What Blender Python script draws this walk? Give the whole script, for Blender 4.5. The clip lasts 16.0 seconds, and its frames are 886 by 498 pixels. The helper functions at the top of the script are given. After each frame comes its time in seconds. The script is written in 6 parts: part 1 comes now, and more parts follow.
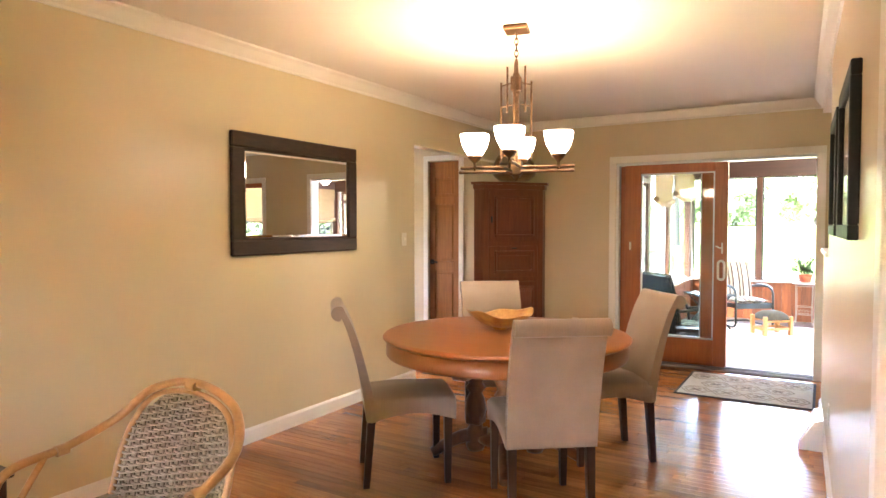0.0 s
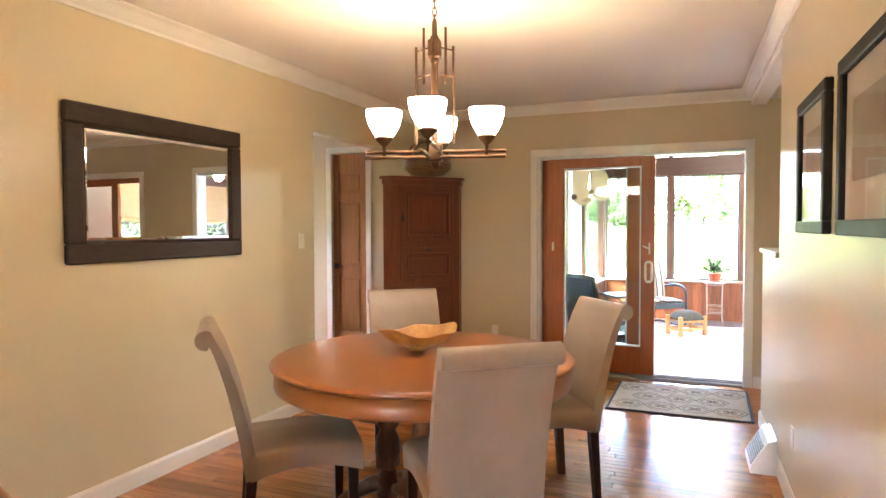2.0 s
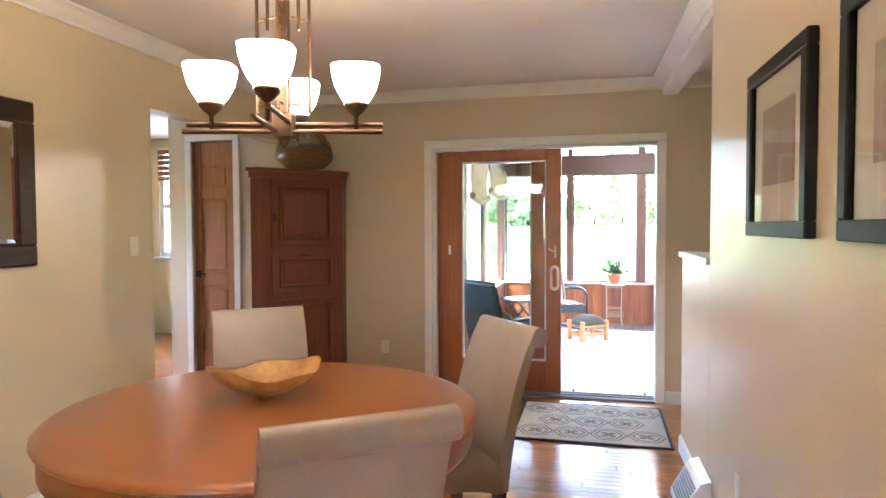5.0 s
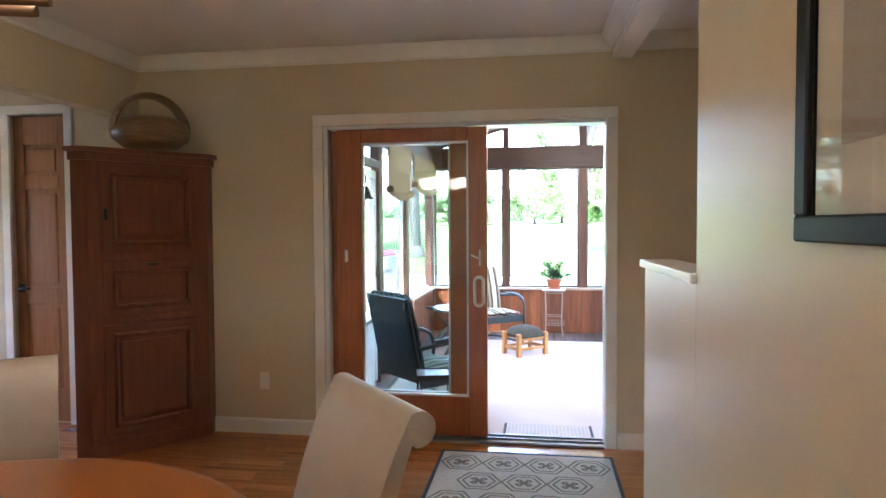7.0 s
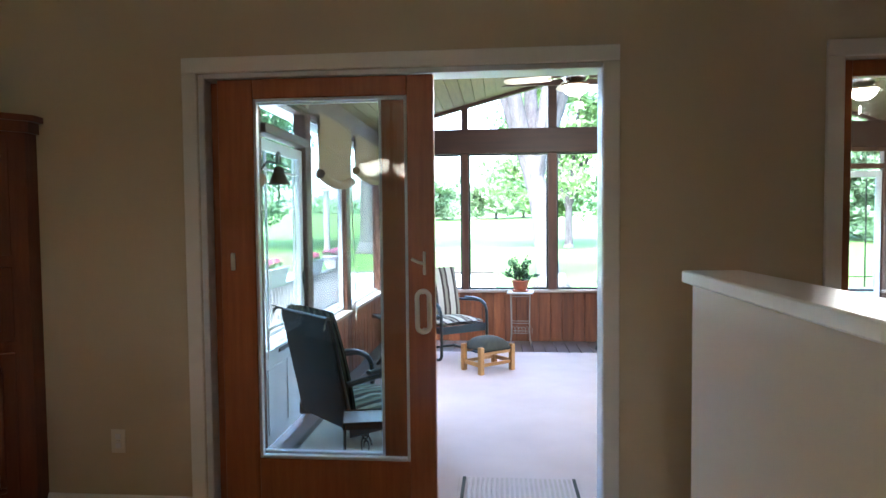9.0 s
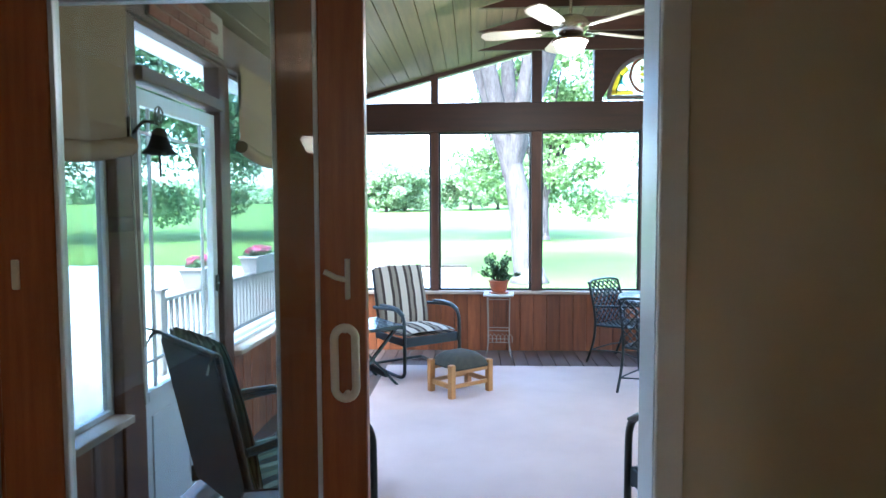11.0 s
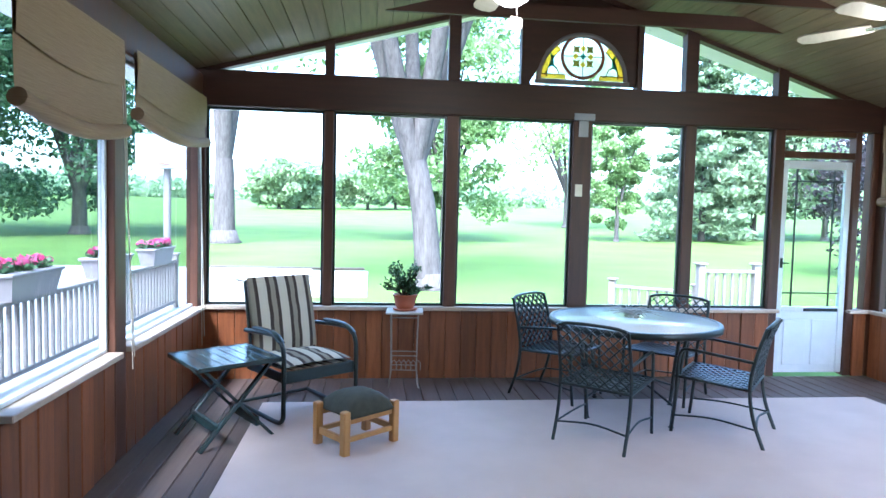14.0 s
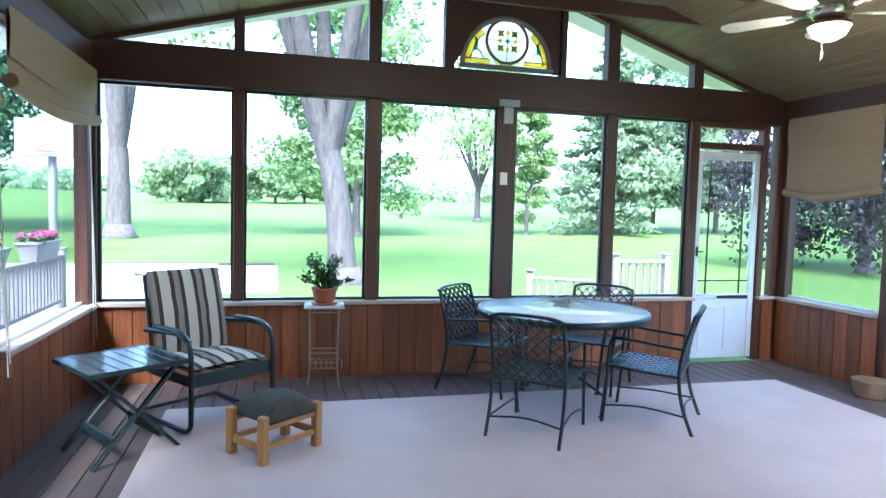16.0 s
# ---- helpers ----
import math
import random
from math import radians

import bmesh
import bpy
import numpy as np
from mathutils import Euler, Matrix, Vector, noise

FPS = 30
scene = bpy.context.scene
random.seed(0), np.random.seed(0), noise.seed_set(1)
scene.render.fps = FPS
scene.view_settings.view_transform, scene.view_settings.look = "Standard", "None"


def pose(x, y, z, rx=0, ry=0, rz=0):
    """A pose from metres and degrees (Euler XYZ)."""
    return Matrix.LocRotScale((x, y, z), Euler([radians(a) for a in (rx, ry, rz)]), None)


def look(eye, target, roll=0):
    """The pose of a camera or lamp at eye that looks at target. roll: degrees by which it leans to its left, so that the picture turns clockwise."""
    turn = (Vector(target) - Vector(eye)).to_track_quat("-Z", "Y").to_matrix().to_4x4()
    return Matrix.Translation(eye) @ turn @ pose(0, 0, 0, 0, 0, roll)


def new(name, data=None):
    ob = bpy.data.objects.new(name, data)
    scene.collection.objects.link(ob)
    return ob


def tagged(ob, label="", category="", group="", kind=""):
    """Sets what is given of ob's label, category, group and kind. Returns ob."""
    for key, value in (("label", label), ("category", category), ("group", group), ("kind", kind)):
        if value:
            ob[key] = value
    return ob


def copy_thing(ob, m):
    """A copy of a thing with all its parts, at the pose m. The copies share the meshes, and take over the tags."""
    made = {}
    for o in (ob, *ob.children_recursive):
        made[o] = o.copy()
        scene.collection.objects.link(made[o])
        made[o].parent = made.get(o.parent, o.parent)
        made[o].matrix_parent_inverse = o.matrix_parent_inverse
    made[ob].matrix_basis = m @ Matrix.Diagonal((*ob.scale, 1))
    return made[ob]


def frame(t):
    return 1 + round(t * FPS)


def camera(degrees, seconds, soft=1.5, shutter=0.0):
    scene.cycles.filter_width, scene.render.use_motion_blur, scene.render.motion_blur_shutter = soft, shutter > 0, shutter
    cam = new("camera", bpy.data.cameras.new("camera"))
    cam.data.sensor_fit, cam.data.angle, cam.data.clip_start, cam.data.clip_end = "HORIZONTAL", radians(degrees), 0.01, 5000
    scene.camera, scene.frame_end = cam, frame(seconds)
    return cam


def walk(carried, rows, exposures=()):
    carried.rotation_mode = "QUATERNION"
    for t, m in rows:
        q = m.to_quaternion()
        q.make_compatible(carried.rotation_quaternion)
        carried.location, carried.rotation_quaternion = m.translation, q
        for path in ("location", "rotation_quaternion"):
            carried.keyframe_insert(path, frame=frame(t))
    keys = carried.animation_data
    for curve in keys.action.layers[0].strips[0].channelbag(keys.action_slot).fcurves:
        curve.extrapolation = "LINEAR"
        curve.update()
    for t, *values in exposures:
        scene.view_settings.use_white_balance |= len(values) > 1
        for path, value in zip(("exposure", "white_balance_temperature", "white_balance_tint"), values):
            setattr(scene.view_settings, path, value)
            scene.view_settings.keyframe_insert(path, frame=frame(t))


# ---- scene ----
cam = camera(69.4, 16.0)
PATH = [
    (0, (0.021, -0.51, 1.423), (-1.001, 1.208, 1.349), -0.0),
    (0.5, (-0.09, -0.35, 1.425), (-1.001, 1.429, 1.355), -0.4),
    (1, (-0.178, -0.196, 1.412), (-1.019, 1.617, 1.342), -0.4),
    (1.5, (-0.263, -0.019, 1.405), (-1.045, 1.82, 1.336), -0.4),
    (2, (-0.325, 0.126, 1.41), (-1.092, 1.971, 1.338), -0.2),
    (2.5, (-0.372, 0.231, 1.399), (-1.118, 2.085, 1.327), -0.1),
    (3, (-0.4, 0.298, 1.387), (-1.121, 2.162, 1.318), 0.0),
    (3.5, (-0.422, 0.353, 1.402), (-1.11, 2.23, 1.332), 0.1),
    (4, (-0.46, 0.47, 1.402), (-1.05, 2.38, 1.336), -0.1),
    (4.5, (-0.472, 0.635, 1.41), (-1.007, 2.562, 1.343), -0.2),
    (5, (-0.485, 0.918, 1.414), (-0.956, 2.861, 1.342), -0.2),
    (7.5, (-0.45, 2.446, 1.406), (-0.686, 4.431, 1.332), -0.4),
    (8, (-0.459, 2.776, 1.393), (-0.641, 4.766, 1.317), -0.5),
    (8.5, (-0.475, 3.075, 1.394), (-0.654, 5.065, 1.311), -0.5),
    (11, (-0.498, 4.585, 1.374), (-0.595, 6.579, 1.256), -0.2),
    (11.5, (-0.498, 4.859, 1.379), (-0.545, 6.854, 1.248), 0.3),
    (12, (-0.51, 5.069, 1.377), (-0.514, 7.065, 1.243), 0.7),
    (12.5, (-0.55, 5.321, 1.384), (-0.489, 7.316, 1.26), 0.8),
    (13, (-0.552, 5.491, 1.377), (-0.441, 7.484, 1.261), 0.9),
    (13.5, (-0.543, 5.697, 1.369), (-0.382, 7.687, 1.249), 1.3),
    (14, (-0.548, 5.842, 1.36), (-0.322, 7.826, 1.246), 1.4),
    (14.5, (-0.561, 5.941, 1.368), (-0.284, 7.918, 1.24), 1.8),
    (15, (-0.584, 6.033, 1.344), (-0.21, 7.993, 1.215), 2.1),
    (15.5, (-0.594, 6.091, 1.317), (-0.141, 8.035, 1.198), 1.8),
    (16, (-0.613, 6.124, 1.302), (-0.113, 8.057, 1.178), 1.5),
]
EXPOSURES = [(0.0, 6.83, 6300, 22), (2.5, 6.7, 5900, 20), (5.0, 6.6, 5400, 19), (7.5, 5.65, 5250, 16), (8.5, 5.22, 5150, 14), (11.0, 4.68, 4850, 10), (12.5, 4.25, 4830, 10), (14.0, 4.1, 4830, 9), (16.0, 3.96, 4850, 8)]
walk(cam, [(t, look(eye, target, roll)) for t, eye, target, roll in PATH], EXPOSURES)

# ---- world and light ----
world = bpy.data.worlds.new("overcast_sky")
world.use_nodes = True
scene.world = world
wn = world.node_tree.nodes
sky = wn.new("ShaderNodeTexSky")
sky.sky_type = "NISHITA"
sky.sun_disc = False
sky.sun_elevation, sky.sun_rotation = radians(52), radians(200)
sky.dust_density = 4.0
sky.air_density = 1.2
world.node_tree.links.new(sky.outputs[0], wn["Background"].inputs[0])
wn["Background"].inputs[1].default_value = 0.15
sun_data = bpy.data.lights.new("sun", "SUN")
sun_data.energy, sun_data.angle, sun_data.color = 1.5, radians(25), (1.0, 0.95, 0.88)
sun = new("sun", sun_data)
sun.matrix_world = look((0, 0, 0), (-math.sin(radians(200)) * math.cos(radians(52)), -math.cos(radians(200)) * math.cos(radians(52)), -math.sin(radians(52))))


# ---- materials ----
def node_mat(name):
    m = bpy.data.materials.new(name)
    m.use_nodes = True
    return m, m.node_tree.nodes, m.node_tree.links, m.node_tree.nodes["Principled BSDF"]


def surface(name, c1, c2, rough=0.5, metal=0.0, scale=8.0, stretch=(1, 1, 1), fine=120.0, bump=0.1, vary=0.0, spec=0.5, contrast=(0.3, 0.7), coat=0.0):
    """Two colours mixed by a broad noise, fine grain on top, bump and a random tint per piece."""
    m, n, l, p = node_mat(name)
    tc = n.new("ShaderNodeTexCoord")
    mp = n.new("ShaderNodeMapping")
    mp.inputs["Scale"].default_value = stretch
    l.new(tc.outputs["Object"], mp.inputs["Vector"])
    info = n.new("ShaderNodeObjectInfo")
    sc = n.new("ShaderNodeVectorMath")
    sc.operation = "SCALE"
    sc.inputs[0].default_value = (17.0, 9.0, 23.0)
    l.new(info.outputs["Random"], sc.inputs["Scale"])
    ad = n.new("ShaderNodeVectorMath")
    l.new(mp.outputs[0], ad.inputs[0])
    if vary > 0:
        l.new(sc.outputs[0], ad.inputs[1])
    a = n.new("ShaderNodeTexNoise")
    a.inputs["Scale"].default_value, a.inputs["Detail"].default_value = scale, 5
    b = n.new("ShaderNodeTexNoise")
    b.inputs["Scale"].default_value, b.inputs["Detail"].default_value = fine, 3
    l.new(ad.outputs[0], a.inputs["Vector"])
    l.new(ad.outputs[0], b.inputs["Vector"])
    mixf = n.new("ShaderNodeMath")
    mixf.operation = "MULTIPLY_ADD"
    mixf.inputs[1].default_value = 0.35
    l.new(b.outputs[0], mixf.inputs[0])
    half = n.new("ShaderNodeMath")
    half.operation = "MULTIPLY_ADD"
    half.inputs[1].default_value, half.inputs[2].default_value = 0.65, 0.0
    l.new(a.outputs[0], half.inputs[0])
    l.new(half.outputs[0], mixf.inputs[2])
    ramp = n.new("ShaderNodeValToRGB")
    ramp.color_ramp.elements[0].position, ramp.color_ramp.elements[1].position = contrast
    ramp.color_ramp.elements[0].color = (*c1, 1)
    ramp.color_ramp.elements[1].color = (*c2, 1)
    l.new(mixf.outputs[0], ramp.inputs[0])
    colour = ramp.outputs[0]
    if vary > 0:
        hsv = n.new("ShaderNodeHueSaturation")
        vr = n.new("ShaderNodeMapRange")
        vr.inputs["To Min"].default_value, vr.inputs["To Max"].default_value = 1 - vary, 1 + vary
        l.new(info.outputs["Random"], vr.inputs["Value"])
        l.new(vr.outputs[0], hsv.inputs["Value"])
        l.new(colour, hsv.inputs["Color"])
        colour = hsv.outputs[0]
    l.new(colour, p.inputs["Base Color"])
    rr = n.new("ShaderNodeMapRange")
    rr.inputs["To Min"].default_value, rr.inputs["To Max"].default_value = max(0.02, rough - 0.06), min(1, rough + 0.06)
    l.new(a.outputs[0], rr.inputs["Value"])
    l.new(rr.outputs[0], p.inputs["Roughness"])
    p.inputs["Metallic"].default_value = metal
    p.inputs["Specular IOR Level"].default_value = spec
    p.inputs["Coat Weight"].default_value = coat
    p.inputs["Coat Roughness"].default_value = 0.15
    if bump > 0:
        bp = n.new("ShaderNodeBump")
        bp.inputs["Strength"].default_value, bp.inputs["Distance"].default_value = bump, 0.004
        l.new(mixf.outputs[0], bp.inputs["Height"])
        l.new(bp.outputs[0], p.inputs["Normal"])
    return m


def pane_glass(name, tint=(0.95, 0.98, 0.96), gloss=0.05):
    """Thin window glass: clear, with a faint mirror on top that grows at a grazing angle."""
    m, n, l, p = node_mat(name)
    n.remove(p)
    tr = n.new("ShaderNodeBsdfTransparent")
    tr.inputs[0].default_value = (*tint, 1)
    gl = n.new("ShaderNodeBsdfGlossy")
    gl.inputs["Roughness"].default_value = 0.02
    lw = n.new("ShaderNodeLayerWeight")
    lw.inputs[0].default_value = 0.5
    pw = n.new("ShaderNodeMath")
    pw.operation = "POWER"
    pw.inputs[1].default_value = 4.0
    l.new(lw.outputs["Facing"], pw.inputs[0])
    fr = n.new("ShaderNodeMath")
    fr.operation = "MULTIPLY_ADD"
    fr.inputs[1].default_value, fr.inputs[2].default_value = gloss * 6, gloss
    l.new(pw.outputs[0], fr.inputs[0])
    mx = n.new("ShaderNodeMixShader")
    l.new(fr.outputs[0], mx.inputs[0])
    l.new(tr.outputs[0], mx.inputs[1])
    l.new(gl.outputs[0], mx.inputs[2])
    l.new(mx.outputs[0], n["Material Output"].inputs[0])
    return m


def glow(name, colour, strength):
    m, n, l, p = node_mat(name)
    p.inputs["Base Color"].default_value = (0.8, 0.78, 0.72, 1)
    p.inputs["Roughness"].default_value = 0.35
    p.inputs["Emission Color"].default_value = (*colour, 1)
    p.inputs["Emission Strength"].default_value = strength
    return m


def leaf_mat(name, c1, c2):
    m, n, l, p = node_mat(name)
    geo = n.new("ShaderNodeNewGeometry")
    ramp = n.new("ShaderNodeValToRGB")
    ramp.color_ramp.elements[0].color, ramp.color_ramp.elements[1].color = (*c1, 1), (*c2, 1)
    l.new(geo.outputs["Random Per Island"], ramp.inputs[0])
    l.new(ramp.outputs[0], p.inputs["Base Color"])
    p.inputs["Roughness"].default_value = 0.6
    tl = n.new("ShaderNodeBsdfTranslucent")
    l.new(ramp.outputs[0], tl.inputs[0])
    mx = n.new("ShaderNodeMixShader")
    mx.inputs[0].default_value = 0.5
    l.new(p.outputs[0], mx.inputs[1])
    l.new(tl.outputs[0], mx.inputs[2])
    l.new(mx.outputs[0], n["Material Output"].inputs[0])
    return m


def stripes(name, width, bands, axis=0, rough=0.9, bump=0.15):
    """Woven cloth with bands of colour across one axis of the object."""
    m, n, l, p = node_mat(name)
    tc = n.new("ShaderNodeTexCoord")
    sp = n.new("ShaderNodeSeparateXYZ")
    l.new(tc.outputs["Object"], sp.inputs[0])
    dv = n.new("ShaderNodeMath")
    dv.operation = "DIVIDE"
    dv.inputs[1].default_value = width
    l.new(sp.outputs[axis], dv.inputs[0])
    fr = n.new("ShaderNodeMath")
    fr.operation = "FRACT"
    l.new(dv.outputs[0], fr.inputs[0])
    ramp = n.new("ShaderNodeValToRGB")
    ramp.color_ramp.interpolation = "CONSTANT"
    els = ramp.color_ramp.elements
    for i, (pos, col) in enumerate(bands):
        e = els[i] if i < 2 else els.new(pos)
        e.position, e.color = pos, (*col, 1)
    l.new(fr.outputs[0], ramp.inputs[0])
    l.new(ramp.outputs[0], p.inputs["Base Color"])
    p.inputs["Roughness"].default_value = rough
    nz = n.new("ShaderNodeTexNoise")
    nz.inputs["Scale"].default_value = 300
    l.new(tc.outputs["Object"], nz.inputs["Vector"])
    bp = n.new("ShaderNodeBump")
    bp.inputs["Strength"].default_value, bp.inputs["Distance"].default_value = bump, 0.003
    l.new(nz.outputs[0], bp.inputs["Height"])
    l.new(bp.outputs[0], p.inputs["Normal"])
    return m


M_WALL = surface("wall_paint", (0.60, 0.515, 0.325), (0.64, 0.55, 0.355), 0.32, scale=1.5, fine=260, bump=0.05)
# A little darker and less yellow than wall_paint.
M_WALL2 = surface("darker_beige_wall", (0.55, 0.46, 0.305), (0.59, 0.495, 0.335), 0.34, scale=1.5, fine=260, bump=0.05)
M_CEIL = surface("ceiling_paint", (0.74, 0.71, 0.65), (0.78, 0.75, 0.69), 0.7, scale=2, fine=200, bump=0.06)
M_TRIM = surface("white_trim_paint", (0.74, 0.72, 0.66), (0.80, 0.78, 0.73), 0.35, scale=5, bump=0.03)
M_FLOOR = surface("oak_strip_floor", (0.25, 0.085, 0.018), (0.47, 0.195, 0.052), 0.22, scale=3, stretch=(1, 14, 14), fine=40, bump=0.05, vary=0.28, coat=0.3)
M_FIR = surface("fir_door_wood", (0.26, 0.070, 0.018), (0.39, 0.125, 0.036), 0.35, scale=4, stretch=(14, 14, 0.8), fine=60, bump=0.05, vary=0.06)
M_PINE = surface("knotty_closet_wood", (0.24, 0.095, 0.032), (0.38, 0.17, 0.06), 0.38, scale=4, stretch=(12, 12, 0.8), fine=50, bump=0.05, vary=0.1)
M_CAB = surface("cherry_cabinet_wood", (0.12, 0.032, 0.012), (0.21, 0.065, 0.024), 0.36, scale=4, stretch=(12, 12, 0.9), fine=60, bump=0.05, vary=0.08)
M_TABLE = surface("golden_oak", (0.26, 0.083, 0.018), (0.35, 0.12, 0.026), 0.34, scale=2.5, stretch=(1.2, 8, 6), fine=40, bump=0.008, coat=0.25, contrast=(0.1, 0.9))
M_TURN = surface("dark_oak", (0.10, 0.04, 0.015), (0.2, 0.085, 0.03), 0.35, scale=6, stretch=(8, 8, 1), bump=0.06)
M_LEATHER = surface("taupe_leather", (0.30, 0.24, 0.185), (0.37, 0.30, 0.235), 0.34, scale=6, fine=180, bump=0.12)
M_DARKLEG = surface("espresso_wood", (0.028, 0.011, 0.007), (0.05, 0.02, 0.012), 0.35, scale=6, stretch=(9, 9, 1), bump=0.05)
M_FRAME = surface("dark_mirror_frame", (0.02, 0.011, 0.007), (0.05, 0.026, 0.015), 0.5, scale=6, stretch=(2, 2, 9), bump=0.15, spec=0.3)
M_BLACK = surface("black_picture_frame", (0.008, 0.008, 0.009), (0.016, 0.015, 0.016), 0.5, bump=0.02, spec=0.25)
M_BRONZE = surface("brushed_bronze", (0.10, 0.058, 0.03), (0.17, 0.10, 0.055), 0.42, 0.85, scale=20, bump=0.06)
M_IRON = surface("dark_green_iron", (0.004, 0.009, 0.009), (0.008, 0.017, 0.016), 0.34, 0.0, scale=30, bump=0.06)
M_SHADE = glow("frosted_lamp_glass", (1.0, 0.80, 0.52), 0.32)
M_FANGLOW = glow("frosted_fan_glass", (1.0, 0.86, 0.62), 0.7)
M_RATTAN = surface("honey_rattan", (0.33, 0.16, 0.05), (0.50, 0.28, 0.10), 0.35, scale=14, fine=90, bump=0.1)
M_WEAVE = surface("woven_grey_green_fibre", (0.22, 0.17, 0.11), (0.42, 0.34, 0.24), 0.75, scale=40, fine=200, bump=0.3, vary=0.22)
M_BOWL = surface("burl_wood_bowl", (0.30, 0.10, 0.03), (0.62, 0.36, 0.10), 0.3, scale=9, fine=40, bump=0.06, coat=0.3)
M_BASKET = surface("glazed_basket", (0.10, 0.055, 0.022), (0.26, 0.16, 0.07), 0.35, scale=14, stretch=(1, 1, 6), bump=0.3)
M_MAT = surface("cream_mat", (0.42, 0.38, 0.30), (0.52, 0.48, 0.39), 0.95, scale=30, fine=300, bump=0.3)
M_MATLINE = surface("taupe_mat_pattern", (0.14, 0.115, 0.085), (0.20, 0.165, 0.125), 0.95, scale=30, fine=300, bump=0.3)
M_MATEDGE = surface("dark_mat_binding", (0.02, 0.018, 0.017), (0.035, 0.03, 0.028), 0.9, bump=0.2)
M_METALW = surface("white_enamel", (0.70, 0.70, 0.68), (0.78, 0.78, 0.76), 0.3, scale=10, bump=0.02)
M_PLATE = surface("ivory_plastic", (0.72, 0.68, 0.56), (0.78, 0.74, 0.62), 0.35, bump=0.0)
M_CHROME = surface("satin_nickel", (0.55, 0.52, 0.46), (0.68, 0.65, 0.58), 0.25, 0.9, scale=20, bump=0.02)
M_GREY = surface("grey_grille", (0.22, 0.23, 0.25), (0.30, 0.31, 0.33), 0.4, 0.3, bump=0.02)
M_GLASS = pane_glass("clear_window_glass")
M_DOORGLASS = pane_glass("coated_door_glass", (0.91, 0.94, 0.93), 0.05)
M_MESH = pane_glass("insect_screen", (0.70, 0.73, 0.73), 0.01)
M_SCREEN = pane_glass("storm_glass", (0.93, 0.96, 0.94), 0.03)
M_PICGLASS = pane_glass("picture_glass", (0.97, 0.97, 0.97), 0.04)
M_CEDAR = surface("stained_cedar", (0.040, 0.014, 0.007), (0.090, 0.032, 0.013), 0.5, scale=3, stretch=(8, 8, 0.7), fine=40, bump=0.12, vary=0.22)
M_WAIN = surface("knotty_cedar_wainscot", (0.12, 0.036, 0.013), (0.26, 0.088, 0.028), 0.4, scale=3.2, stretch=(9, 9, 0.8), fine=40, bump=0.12, vary=0.3)
M_BEAM = surface("dark_stained_beam", (0.025, 0.009, 0.005), (0.055, 0.019, 0.010), 0.5, scale=2.5, stretch=(0.8, 9, 9), fine=40, bump=0.15, vary=0.1)
M_CEILP = surface("knotty_pine_ceiling", (0.105, 0.075, 0.036), (0.20, 0.145, 0.075), 0.55, scale=3, stretch=(10, 0.7, 10), fine=40, bump=0.15)
M_DECK = surface("grey_brown_deck_board", (0.075, 0.052, 0.042), (0.14, 0.10, 0.083), 0.55, scale=3, stretch=(12, 0.7, 12), fine=60, bump=0.25, vary=0.14)
M_CARPET = surface("pinkish_beige_carpet", (0.51, 0.395, 0.34), (0.62, 0.495, 0.435), 0.95, scale=2.2, fine=420, bump=0.35)
M_SILL = surface("pale_weathered_sill", (0.36, 0.27, 0.2), (0.5, 0.40, 0.31), 0.5, scale=5, stretch=(2, 2, 9), bump=0.1)
M_ALU = surface("white_aluminium", (0.62, 0.65, 0.68), (0.70, 0.73, 0.76), 0.35, 0.1, scale=6, bump=0.02)
M_BLIND = surface("bamboo_roller_blind", (0.20, 0.13, 0.07), (0.32, 0.22, 0.13), 0.8, scale=6, stretch=(1, 1, 40), fine=80, bump=0.3)
M_CORD = surface("cotton_cord", (0.5, 0.46, 0.38), (0.6, 0.56, 0.48), 0.9, bump=0.1)
M_TRAY = surface("painted_green_tray_wood", (0.014, 0.026, 0.026), (0.026, 0.042, 0.042), 0.22, scale=8, stretch=(1, 9, 1), bump=0.08)
M_OLIVE = surface("olive_corduroy", (0.035, 0.034, 0.022), (0.065, 0.062, 0.042), 0.9, scale=30, fine=240, bump=0.4)
M_STOOL = surface("honey_oak_stool", (0.36, 0.17, 0.045), (0.50, 0.26, 0.08), 0.4, scale=5, stretch=(9, 9, 1), bump=0.08)
M_STRIPE = stripes("striped_cushion_cloth", 0.16, [(0.0, (0.55, 0.50, 0.40)), (0.2, (0.05, 0.035, 0.028)), (0.38, (0.26, 0.23, 0.17)), (0.62, (0.05, 0.035, 0.028)), (0.78, (0.55, 0.50, 0.40))])
M_STRIPE2 = stripes("green_striped_cushion_cloth", 0.14, [(0.0, (0.06, 0.09, 0.06)), (0.3, (0.30, 0.32, 0.24)), (0.5, (0.02, 0.035, 0.03)), (0.75, (0.16, 0.2, 0.13))])
M_SLING = surface("dark_green_sling", (0.010, 0.020, 0.024), (0.018, 0.032, 0.036), 0.5, scale=60, fine=300, bump=0.2)
M_MARBLE = surface("white_marble", (0.5, 0.49, 0.47), (0.72, 0.71, 0.69), 0.25, scale=7, bump=0.02)
M_POT = surface("terracotta_pot", (0.30, 0.075, 0.03), (0.42, 0.12, 0.05), 0.45, scale=12, bump=0.1)
M_SOIL = surface("potting_soil", (0.02, 0.013, 0.008), (0.04, 0.028, 0.018), 0.95, scale=60, bump=0.6)
# Frosted glass, its base whitened to stand for the reflected sky.
M_TGLASS = surface("frosted_glass_sky_white", (0.76, 0.80, 0.81), (0.84, 0.87, 0.88), 0.1, scale=90, fine=300, bump=0.05)
